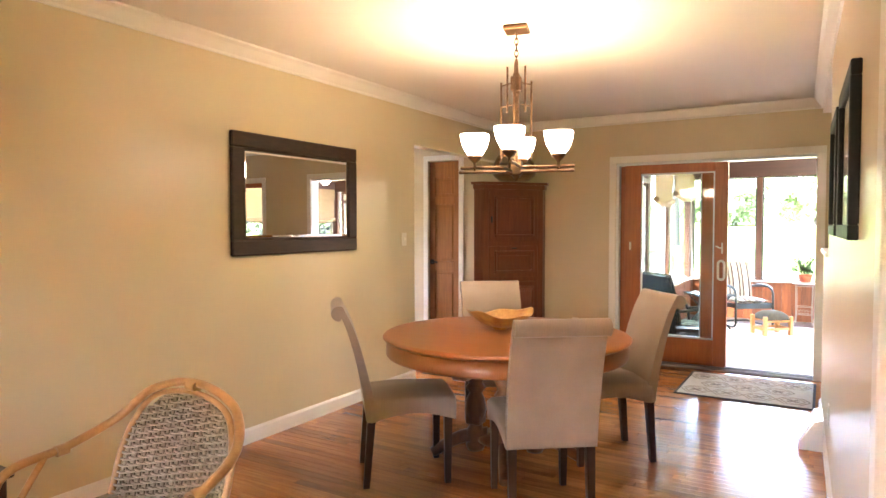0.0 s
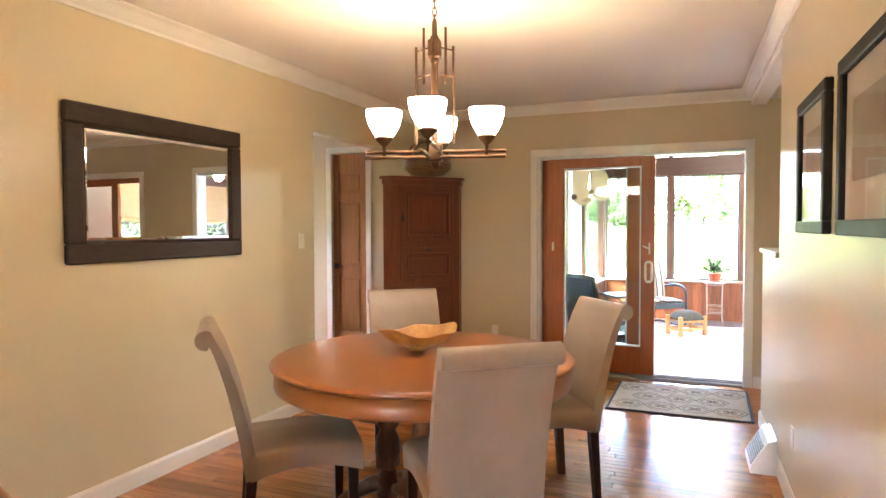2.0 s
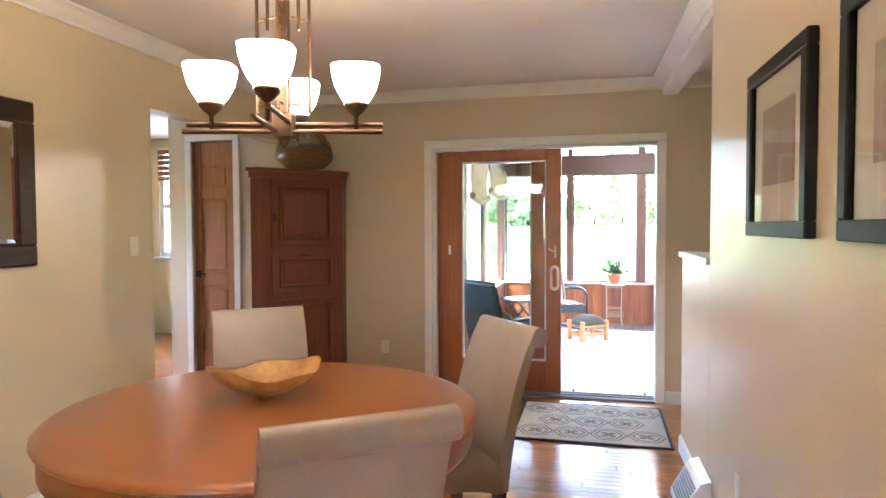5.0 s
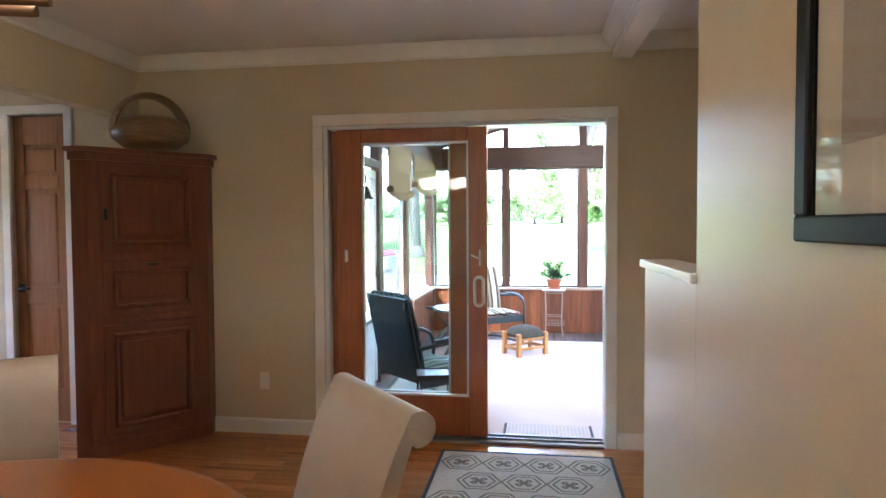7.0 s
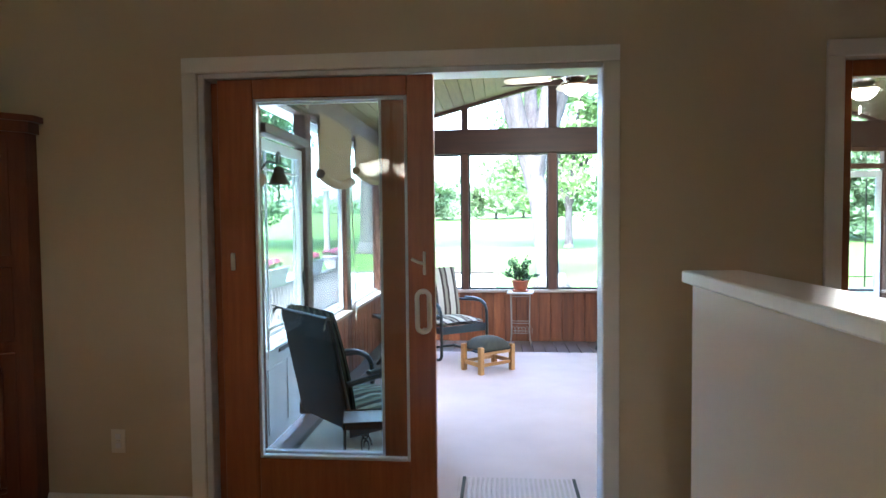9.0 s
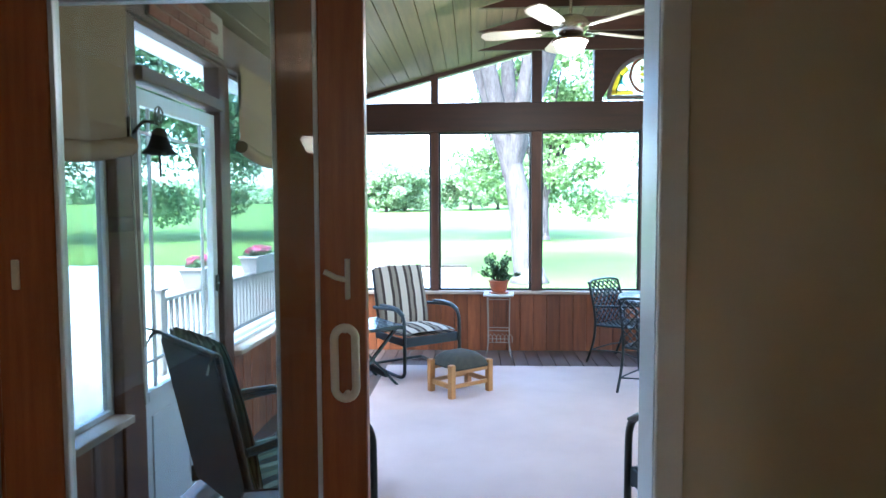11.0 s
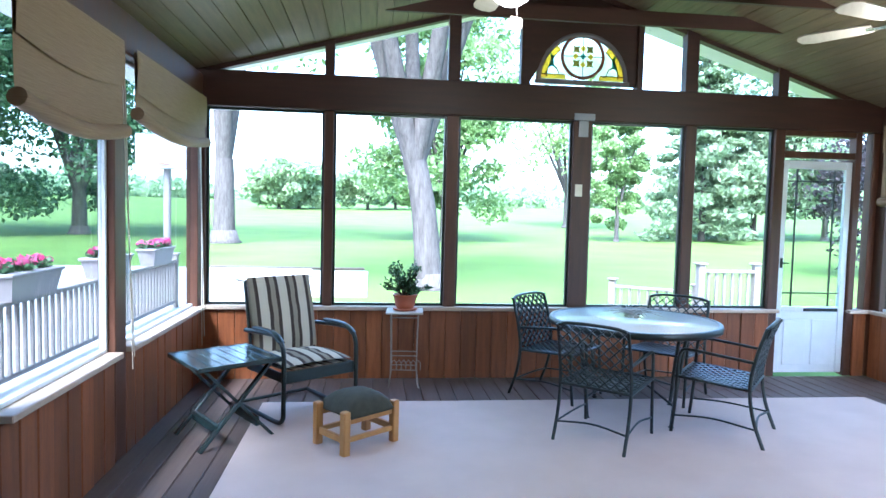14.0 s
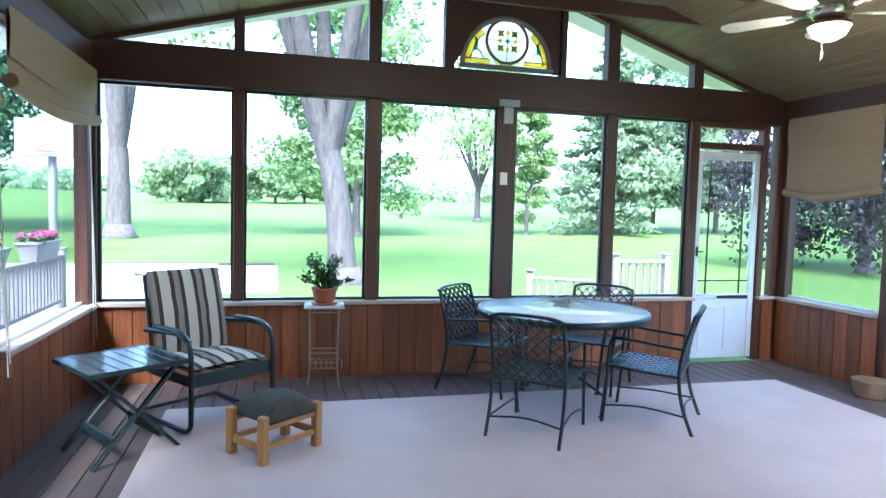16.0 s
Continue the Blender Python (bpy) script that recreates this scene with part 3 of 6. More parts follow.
side_wall("porch_wall_west", PL, -1, ((PB, 7.31), (8.62, 9.82), (9.99, PF - 0.05)), ((7.31, 7.50), (8.47, 8.62), (9.82, 9.99), (PF - 0.12, PF - 0.001)), "dark timber frame wall with cedar wainscot and screened panes")
# Wall out of view, added to block side light from the rug.
single("porch_wall_near_house", Mesh().box(PR, PR + 0.1, PB, 8.6, PZ, 2.27, 0.0), M_CEDAR, "unseen dark board wall, added to keep side light off the rug", "wall", "structure")
side_wall("porch_wall_east", PR, 1, ((8.72, 10.44), (10.57, PF - 0.05)), ((8.6, 8.72), (10.44, 10.57), (PF - 0.12, PF - 0.001)), "dark timber frame wall with cedar wainscot and screened panes")

for i, y in enumerate((9.8, 10.48, 11.16)):
    tie = Mesh().prism([(-0.46, 2.985), (3.06, 2.985), (2.7, 3.105), (-0.02, 3.105)], 1, y - 0.02, y + 0.02)
    single("collar_tie", tie, M_BEAM, "dark stained timber tie across the sloping ceiling", "beam", "structure", "collar ties")

# pine deck boards run away from the house
deck = thing("deck", "grey-brown grooved deck boards running out from the house", "floor", kind="structure")
plank = Mesh().box(-0.067, 0.067, PB + 0.01, PF - 0.0, PZ - 0.03, PZ, 0.004).data("deck_board", M_DECK)
x = PL + 0.068
while x < PR:
    ob = new("deck_board", plank)
    ob.parent = deck
    ob.location = (x, 0, 0)
    x += 0.1405


# ---- doors ----
def trim_round(name, x0, x1, top, y, wd, sign=-1):
    c = thing(name, "white painted door casing", "casing", kind="structure")
    for a, b, z0, z1 in ((x0 - wd, x0, 0.0, top), (x1, x1 + wd, 0.0, top), (x0 - wd, x1 + wd, top, top + wd)):
        part("casing_board", Mesh().box(a, b, y, y + sign * 0.02, z0, z1, 0.004), M_TRIM, c)
    return c


trim_round("slider_casing", -1.86, -0.038, 2.07, FAR, 0.07)
jamb = Mesh().box(-0.041, -0.005, FAR - 0.005, PB + 0.028, 0.0, 2.068, 0.004).box(-1.86, -1.83, FAR - 0.005, PB + 0.028, 0.0, 2.068, 0.004).box(-1.83, -0.041, FAR - 0.005, PB + 0.028, 2.045, 2.07, 0.004)
single("slider_jamb", jamb, M_ALU, "pale weathered door jamb", "jamb", "structure")
single("slider_threshold", Mesh().box(-1.83, -0.041, FAR - 0.03, PB + 0.03, -0.02, 0.018, 0.006).box(-1.83, -0.041, FAR + 0.018, FAR + 0.026, 0.018, 0.03, 0.001).box(-1.83, -0.041, FAR + 0.085, FAR + 0.093, 0.018, 0.03, 0.001), M_GREY, "worn metal door threshold with two tracks", "threshold", "structure")


def slider_leaf(x0, x1, y, label):
    d = thing("sliding_door", label, "door", kind="structure")
    st, z0, z1, t = 0.165, 0.035, 2.04, 0.045
    g0, g1 = 0.29, 1.952
    part("stile", Mesh().box(x0, x0 + st, y, y + t, z0, z1, 0.004), M_FIR, d)
    part("stile", Mesh().box(x1 - 0.12, x1, y, y + t, z0, z1, 0.004), M_FIR, d)
    part("rail", Mesh().box(x0 + st, x1 - 0.12, y + 0.001, y + t - 0.001, z0, g0, 0.004), M_FIR, d)
    part("rail", Mesh().box(x0 + st, x1 - 0.12, y + 0.001, y + t - 0.001, g1, z1, 0.004), M_FIR, d)
    bead = Mesh()
    for q in ((x0 + st, x0 + st + 0.014, g0, g1), (x1 - 0.134, x1 - 0.12, g0, g1), (x0 + st + 0.014, x1 - 0.134, g0, g0 + 0.014), (x0 + st + 0.014, x1 - 0.134, g1 - 0.014, g1)):
        bead.box(q[0], q[1], y + 0.006, y + t - 0.006, q[2], q[3], 0.003)
    part("glazing_bead", bead, M_ALU, d, "pale weathered glazing bead")
    pane = part("pane", Mesh().box(x0 + st, x1 - 0.12, y + 0.018, y + 0.024, g0, g1, 0.0), M_DOORGLASS, d)
    pane.visible_shadow = False
    return d


leaf = slider_leaf(-1.771, -0.778, FAR + 0.0, "reddish fir sliding door with one tall pane, slid half open")
fixed = slider_leaf(-1.83, -0.905, FAR + 0.062, "reddish fir fixed door leaf behind the sliding one")
hx, hy = -0.828, FAR + 0.0
h = Mesh()
loop = [(hx + 0.028 * math.cos(a), hy - 0.03, 0.986 + (0.062 if math.sin(a) > 0 else -0.062) + 0.03 * math.sin(a)) for a in [2 * math.pi * i / 20 for i in range(20)]]
h.tube(loop, 0.011, 8, closed=True).tube([(hx, hy - 0.03, 0.9), (hx, hy, 0.9)], 0.009, 8).tube([(hx, hy - 0.03, 1.072), (hx, hy, 1.072)], 0.009, 8)
part("handle", h, M_PLATE, leaf, "white D-shaped pull handle")
h = Mesh().tube([(hx + 0.004, hy - 0.005, 1.15), (hx + 0.004, hy - 0.007, 1.165), (hx + 0.004, hy - 0.007, 1.237), (hx + 0.004, hy - 0.005, 1.252)], 0.013, 12, flat=0.5).tube([(hx, hy - 0.02, 1.2), (hx - 0.02, hy - 0.035, 1.207), (hx - 0.05, hy - 0.035, 1.222)], 0.007, 8)
part("lever", h, M_PLATE, leaf, "white lock lever")
part("catch", Mesh().box(-1.72, -1.70, hy - 0.012, hy, 1.17, 1.25, 0.004), M_PLATE, leaf, "small pale catch plate")

# hall window beyond the stair, seen in the mirror
trim_round("hall_window_casing", 0.95, 2.3, 2.06, FAR, 0.07)
hw = thing("window_hall", "wooden framed window with white casing beside the stair", "window", kind="structure")
fr = Mesh()
for q in ((0.95, 1.02, 0.35, 2.06), (2.2, 2.3, 0.35, 2.06), (1.45, 1.57, 0.35, 2.06), (1.02, 1.45, 0.35, 0.42), (1.57, 2.2, 0.35, 0.42), (1.02, 1.45, 1.99, 2.06), (1.57, 2.2, 1.96, 2.06)):
    fr.box(q[0], q[1], FAR + 0.06, FAR + 0.11, q[2], q[3], 0.004)
part("window_frame", fr, M_FIR, hw)
p = part("pane", Mesh().box(1.0, 2.25, FAR + 0.08, FAR + 0.086, 0.4, 2.0, 0.0), M_GLASS, hw)
p.visible_shadow = False


def panel_door(x0, x1, y, top):
    d = thing("door_closet", "brown six-panel wooden closet door, shut", "door", kind="structure")
    wd = x1 - x0
    s = 0.075
    part("stile", Mesh().box(x0, x0 + s, y, y + 0.035, 0.01, top, 0.003), M_PINE, d)
    part("stile", Mesh().box(x1 - s, x1, y, y + 0.035, 0.01, top, 0.003), M_PINE, d)
    zs = [0.01, 0.24, 0.86, 0.98, 1.68, 1.78, 2.00, top]
    for i in (0, 2, 4, 6):
        part("rail", Mesh().box(x0 + s, x1 - s, y + 0.001, y + 0.034, zs[i], zs[i + 1], 0.003), M_PINE, d)
    for i in (1, 3, 5):
        z0, z1 = zs[i], zs[i + 1]
        for a, b in ((x0 + s, x1 - s),):
            m = Mesh().box(a, b, y + 0.018, y + 0.028, z0, z1, 0.0).box(a + 0.03, b - 0.03, y + 0.008, y + 0.02, z0 + 0.03, z1 - 0.03, 0.008)
            part("panel", m, M_PINE, d)
    k = Mesh().tube([(x0 + 0.04, y, 0.97), (x0 + 0.04, y - 0.045, 0.97)], 0.012, 10).tube([(x0 + 0.04, y - 0.045, 0.97), (x0 + 0.09, y - 0.05, 0.975), (x0 + 0.135, y - 0.045, 0.97)], 0.009, 8)
    k.box(x0 + 0.015, x0 + 0.065, y - 0.008, y, 0.94, 1.0, 0.004)
    part("door_handle", k, M_IRON, d, "black lever handle")
    for z in (0.25, 1.1, 1.92):
        part("hinge", Mesh().tube([(x1 + 0.004, y - 0.006, z - 0.04), (x1 + 0.004, y - 0.006, z + 0.04)], 0.007, 8), M_IRON, d)
    return d


panel_door(-4.185, -3.757, FAR + 0.02, 2.20)
trim_round("closet_casing", -4.19, -3.755, 2.21, FAR, 0.065)
# passage window far left
pw = thing("window_passage", "small bright window with a wooden blind at the passage's end", "window", kind="structure")
fr = Mesh()
for q in ((-6.15, -6.09, 1.02, 2.45), (-5.36, -5.3, 1.02, 2.45), (-6.09, -5.36, 1.02, 1.08), (-6.09, -5.36, 1.66, 1.72), (-6.09, -5.36, 2.39, 2.45)):
    fr.box(q[0], q[1], 8.32, 8.37, q[2], q[3], 0.004)
part("window_frame", fr, M_TRIM, pw)
part("window_sill", Mesh().box(-6.2, -5.25, 8.22, 8.32, 0.98, 1.018, 0.005), M_TRIM, pw)
for i in range(6):
    part("blind_slat", Mesh().box(-6.14, -5.31, 8.27, 8.29, 2.02 + 0.07 * i, 2.075 + 0.07 * i, 0.003), M_PINE, pw)


def storm_door(name, m, hand, label, W):
    """A white storm door with a divided pane, in its own plane: x across (0.76), z up, y thickness."""
    d = thing(name, label, "door", kind="structure")
    d.matrix_basis = m
    H = 2.13
    part("stile", Mesh().box(0, 0.065, -0.02, 0.02, 0.0, H, 0.004), M_ALU, d)
    part("stile", Mesh().box(W - 0.065, W, -0.02, 0.02, 0.0, H, 0.004), M_ALU, d)
    part("rail", Mesh().box(0.065, W - 0.065, -0.019, 0.019, H - 0.08, H, 0.004), M_ALU, d)
    part("kick_panel", Mesh().box(0.065, W - 0.065, -0.012, 0.012, 0.0, 0.62, 0.003).box(0.10, W / 2 - 0.03, -0.02, -0.01, 0.08, 0.54, 0.006).box(W / 2 + 0.03, W - 0.10, -0.02, -0.01, 0.08, 0.54, 0.006), M_ALU, d)
    part("rail", Mesh().box(0.065, W - 0.065, -0.022, 0.019, 0.62, 0.67, 0.004), M_ALU, d)
    bars = Mesh()
    for q in ((0.165, 0.18, 0.67, H - 0.08), (W - 0.18, W - 0.165, 0.67, H - 0.08)):
        bars.box(q[0], q[1], -0.008, 0.008, q[2], q[3], 0.002)
    for z in (0.80, H - 0.21):
        bars.box(0.065, W - 0.065, -0.0075, 0.0075, z, z + 0.014, 0.002)
    part("muntin", bars, M_IRON if hand > 0 else M_ALU, d, "dark glazing bars")
    p = part("pane", Mesh().box(0.065, W - 0.065, 0.002, 0.005, 0.67, H - 0.08, 0.0), M_SCREEN, d)
    p.visible_shadow = False
    hx = 0.035 if hand > 0 else W - 0.035
    part("latch", Mesh().box(hx - 0.012, hx + 0.012, -0.035, -0.02, 1.06, 1.16, 0.004).tube([(hx, -0.04, 1.11), (hx + 0.06 * hand, -0.05, 1.11)], 0.007, 8), M_IRON, d, "black latch")
    part("push_bar", Mesh().box(0.3, W - 0.08, -0.035, -0.022, 0.625, 0.655, 0.003), M_IRON, d)
    return d


storm_door("door_porch_north", pose(3.497, PF + 0.05, PZ + 0.03), 1, "white aluminium storm door with dark glazing bars, shut", 0.75)
storm_door("door_porch_west", pose(PL - 0.05, 7.515, PZ + 0.03, 0, 0, 90), -1, "white aluminium storm door with a tall divided pane, shut", 0.94)
single("transom_west", Mesh().box(PL - 0.08, PL + 0.03, 7.50, 8.47, 1.985, 2.05, 0.004).box(PL - 0.08, PL, 7.50, 8.47, 2.25, 2.29, 0.004), M_CEDAR, "wooden ledge over the storm door", "trim", "structure")
single("transom_north", Mesh().box(3.495, 4.25, PF, PF + 0.09, 1.985, 2.05, 0.004).box(3.495, 4.25, PF, PF + 0.09, 2.20, 2.254, 0.004), M_CEDAR, "wooden rail over the storm door", "trim", "structure")

# ---- outdoors ----
def ground_z(x, y):
    d = math.hypot(x - 1, y - 6)
    return GZ + 0.030 * max(0.0, d - 34) if d < 150 else GZ + 3.48 + 0.012 * (d - 150)


gm = Mesh()
xs = [-420, -300, -200, -140, -100, -70, -50, -35, -24, -16, -10, -6, -3, 0, 3, 6, 10, 16, 24, 35, 50, 70, 100, 140, 200, 300, 420]
gm.grid([[(x, y + 8, ground_z(x, y + 8)) for x in xs] for y in xs])
single("ground", gm, M_GRASS, "mown lawn that rises gently into the distance", "lawn", "structure")
single("patio", Mesh().box(-30.0, PL - 0.12, 2.0, 24.2, GZ - 0.1, GZ + 0.03, 0.01).box(PL - 0.12, -0.6, 18.5, 23.7, GZ - 0.1, GZ + 0.029, 0.01), M_CONC, "weathered grey drive and patio beside the porch", "patio", "structure")
single("lawn_edging", Mesh().box(-5.4, -0.7, 24.2, 24.5, GZ - 0.05, GZ + 0.06, 0.02), M_SOIL, "dark planting strip along the patio", "edging", "structure")
for nm, xa, xb, sg in (("porch_eave_west", PL - 0.55, PL - 0.1, 1), ("porch_eave_east", PR + 0.1, PR + 0.55, 1)):
    single(nm, Mesh().box(xa, xb, PB + 0.05, PF + 0.55, 2.40, 2.46, 0.01), M_METALW, "white soffit under the porch eave", "soffit", "structure")
o = [(PL - 0.55, rafter_z(PL) - 0.10), (RIDGE_X, RIDGE_Z + 0.05), (PR + 0.55, rafter_z(PR) - 0.10), (PR + 0.55, rafter_z(PR) + 0.02), (RIDGE_X, RIDGE_Z + 0.2), (PL - 0.55, rafter_z(PL) + 0.02)]
single("porch_roof_overhang", Mesh().prism([o[0], o[1], o[4], o[5]], 1, PF + 0.125, PF + 0.6).prism([o[1], o[2], o[3], o[4]], 1, PF + 0.125, PF + 0.6), M_METALW, "white soffit of the porch's gable overhang", "soffit", "structure")
single("porch_roof", Mesh().prism([(PL - 0.55, rafter_z(PL) + 0.07), (RIDGE_X, RIDGE_Z + 0.07), (PR + 0.55, rafter_z(PR) + 0.07), (PR + 0.55, rafter_z(PR) + 0.2), (RIDGE_X, RIDGE_Z + 0.25), (PL - 0.55, rafter_z(PL) + 0.2)], 1, PB, PF + 0.62), M_GREY, "grey shingled porch roof", "roof", "structure")
single("house_gable", Mesh().box(-6.5, PR + 0.5, FAR + 0.002, PB - 0.005, CEIL, 3.7, 0.0), M_BRICK, "red brick gable of the house", "wall", "structure")


def leaves(n, centre, size, leaf, rng, lean=0.5):
    """Verts and faces of n small four-cornered leaves inside lumps round the given centres."""
    c = np.array(centre)
    pick = rng.integers(0, len(c), n)
    d = rng.normal(size=(n, 3))
    d /= np.linalg.norm(d, axis=1)[:, None]
    rad = rng.random(n) ** 0.45
    p = c[pick, :3] + d * (rad * c[pick, 3])[:, None] * np.array(size)
    u = rng.normal(size=(n, 3))
    u /= np.linalg.norm(u, axis=1)[:, None]
    w = np.cross(u, rng.normal(size=(n, 3)))
    w /= np.linalg.norm(w, axis=1)[:, None]
    s = leaf * (0.6 + 0.8 * rng.random(n))[:, None]
    v = np.stack([p - u * s, p + w * s * 0.55, p + u * s, p - w * s * 0.55], axis=1).reshape(-1, 3)
    f = np.arange(4 * n).reshape(-1, 4)
    return v, f


def leaf_object(name, v, f, material, parent=None, label=""):
    me = bpy.data.meshes.new(name)
    me.from_pydata(v.tolist(), [], f.tolist())
    me.materials.append(material)
    ob = new(name, me)
    ob.parent = parent
    return tagged(ob, label)


def broad_tree(label, x, y, h, r, trunk, material, seed, first=0.3, n=5000, leaf=0.16, lumps=26, limbs=6, lean=0.0, squash=0.75, fork=0.45, spread=1.0, group="", trunk_mat=None, limb=0.5):
    """A forked trunk with limbs and a crown of clumped leaves."""
    rng = np.random.default_rng(seed)
    z0 = ground_z(x, y)
    t = thing("tree", label, "tree", x, y, z0 - 0.05, group=group)
    m = Mesh()
    fz = h * fork
    m.tube(curve_through([(0, 0, 0), (0.02 * h * lean, 0, 0.12 * fz), (0.05 * h * lean, 0.0, 0.6 * fz), (0.1 * h * lean, 0, fz)], 5), trunk, 12, r1=trunk * 0.72)
    m.lathe([(trunk * 1.55, 0), (trunk * 1.2, 0.12 * trunk * 4), (trunk * 0.98, 0.3 * trunk * 4)], n=12)
    tips = []
    for i in range(limbs):
        a = 2 * math.pi * (i + 0.5 * rng.random()) / limbs
        e = Vector((0.1 * h * lean + spread * 0.75 * r * math.cos(a), spread * 0.75 * r * math.sin(a), h * (0.62 + 0.3 * rng.random())))
        s = Vector((0.1 * h * lean, 0, fz * (0.8 + 0.2 * rng.random())))
        mid = s.lerp(e, 0.5) + Vector((0, 0, 0.06 * h))
        m.tube(curve_through([s, mid, e], 5), trunk * limb, 8, r1=trunk * 0.12)
        tips += [mid, e]
    part("trunk", m, trunk_mat or M_BARK, t)
    c = []
    for i in range(lumps):
        a, q = rng.random() * 2 * math.pi, rng.random() ** 0.5
        zz = first + (1 - first) * rng.random()
        w = math.sin(math.pi * min(1, max(0.12, (zz - first) / (1 - first) * 0.8 + 0.2))) ** 0.6
        c.append((0.1 * h * lean + r * q * w * math.cos(a), r * q * w * math.sin(a), h * zz, r * (0.2 + 0.2 * rng.random())))
    c += [(p.x, p.y, p.z, r * 0.28) for p in tips]
    v, f = leaves(2 * n, c, (1, 1, squash), 0.74 * leaf, rng)
    leaf_object("crown", v, f, material, t)
    return t


def spruce(label, x, y, h, r, seed, material, n=6000, leaf=0.22, first=0.05, group=""):
    rng = np.random.default_rng(seed)
    t = thing("conifer", label, "tree", x, y, ground_z(x, y) - 0.05, group=group)
    m = Mesh().tube([(0, 0, 0), (0, 0, h)], 0.018 * h, 10, r1=0.01)
    c = []
    for i in range(70):
        q = i / 69
        z = h * (first + (1 - first) * q)
        rr = r * (1 - q) ** 0.85 + 0.1
        a = i * 2.4 + rng.random()
        m.tube([(0, 0, z), (rr * 0.9 * math.cos(a), rr * 0.9 * math.sin(a), z - 0.12 * rr)], 0.03, 5, r1=0.008)
        for g in (0.35, 0.65, 0.92):
            c.append((g * rr * math.cos(a), g * rr * math.sin(a), z - 0.12 * rr * g, 0.30 * rr * (0.6 + 0.5 * rng.random()) + 0.08))
    part("trunk", m, M_BARK, t)
    v, f = leaves(2 * n, c, (1, 1, 0.42), 0.74 * leaf, rng)
    leaf_object("crown", v, f, material, t)
    return t


# the two big trunks by the porch, then the lawn's trees
broad_tree("big grey maple forking low, with a tall light crown", 0.84, 20.01, 14.7, 5.25, 0.34, M_LEAF, 3, first=0.36, n=9000, leaf=0.13, lumps=40, limbs=5, lean=-0.3, fork=0.2, spread=0.8, limb=0.66)
broad_tree("old forked maple with a bare grey trunk beside the patio", -7.33, 36.61, 21.0, 7.35, 0.58, M_LEAFD, 4, first=0.62, n=5000, leaf=0.25, lumps=26, limbs=3, fork=0.19, spread=0.62, limb=0.62)
broad_tree("round green maple on the lawn", 3.5, 41.09, 13.1, 4.51, 0.27, M_LEAF, 5, first=0.16, n=9000, leaf=0.22, lumps=46, limbs=7, fork=0.2)
broad_tree("airy yellow-green tree with bare lower limbs", 15.99, 58.89, 14.7, 5.78, 0.32, M_LEAFY, 6, first=0.35, n=3600, leaf=0.26, lumps=30, limbs=8, fork=0.2)
broad_tree("narrow young oval tree on the lawn", 14.39, 43.53, 8.0, 1.78, 0.16, M_LEAF, 7, first=0.14, n=7000, leaf=0.17, lumps=44, limbs=5, fork=0.2)
spruce("tall blue-green spruce on the lawn", 20.52, 44.71, 13.5, 3.9, 8, M_NEEDLE, 9000, 0.26)
broad_tree("spreading pine with a short trunk", 24.95, 46.19, 12.6, 5.04, 0.23, M_NEEDLE, 9, first=0.16, n=8000, leaf=0.26, lumps=40, limbs=7, fork=0.2)
broad_tree("dark copper-leaved tree past the lawn", 29.64, 45.53, 8.4, 4.2, 0.23, M_PURPLE, 10, first=0.2, n=7000, leaf=0.2, lumps=36, limbs=6, fork=0.2)
broad_tree("dark copper-leaved tree hanging low by the porch", 17.02, 22.03, 7.9, 4.41, 0.23, M_PURPLE, 21, first=0.12, n=9000, leaf=0.14, lumps=46, limbs=7, fork=0.2)
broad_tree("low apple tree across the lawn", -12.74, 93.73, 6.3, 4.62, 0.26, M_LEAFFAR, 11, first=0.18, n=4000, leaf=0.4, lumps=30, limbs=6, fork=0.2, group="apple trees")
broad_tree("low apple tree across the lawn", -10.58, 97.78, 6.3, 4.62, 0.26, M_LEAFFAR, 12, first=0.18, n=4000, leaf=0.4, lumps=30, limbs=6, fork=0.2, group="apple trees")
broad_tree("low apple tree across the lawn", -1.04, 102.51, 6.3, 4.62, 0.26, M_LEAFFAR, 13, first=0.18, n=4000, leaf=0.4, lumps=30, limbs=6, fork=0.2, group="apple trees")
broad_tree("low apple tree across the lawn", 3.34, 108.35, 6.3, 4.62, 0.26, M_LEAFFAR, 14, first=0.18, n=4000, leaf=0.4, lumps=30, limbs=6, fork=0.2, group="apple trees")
broad_tree("big dark maple over the concrete drive", -15.42, 40.64, 13.7, 5.25, 0.42, M_LEAFD, 15, first=0.13, n=12000, leaf=0.18, lumps=60, limbs=8, fork=0.18)
broad_tree("big dark maple over the concrete drive", -22.75, 35.11, 14.7, 7.35, 0.42, M_LEAFD, 16, first=0.24, n=10000, leaf=0.22, lumps=60, limbs=8, fork=0.18)
broad_tree("big dark maple over the concrete drive", -17.7, 12.06, 12.6, 5.78, 0.42, M_LEAFD, 17, first=0.24, n=10000, leaf=0.18, lumps=60, limbs=8, fork=0.18)
# far tree line, its haze held in the pale leaf colour
rng = np.random.default_rng(30)
cs = []
for i in range(150):
    a = radians(-75 + 150 * i / 149 + rng.normal() * 0.6)
    d = 140 + 50 * rng.random()
    px, py = 1 + d * math.sin(a), 6 + d * math.cos(a)
    hh = 1.6 + 2.4 * rng.random()
    for k in range(4):
        cs.append((px + rng.normal() * 3, py + rng.normal() * 3, ground_z(px, py) + hh * (0.2 + 0.27 * k), 2.2 + 2 * rng.random()))
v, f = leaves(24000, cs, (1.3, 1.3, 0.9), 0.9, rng)
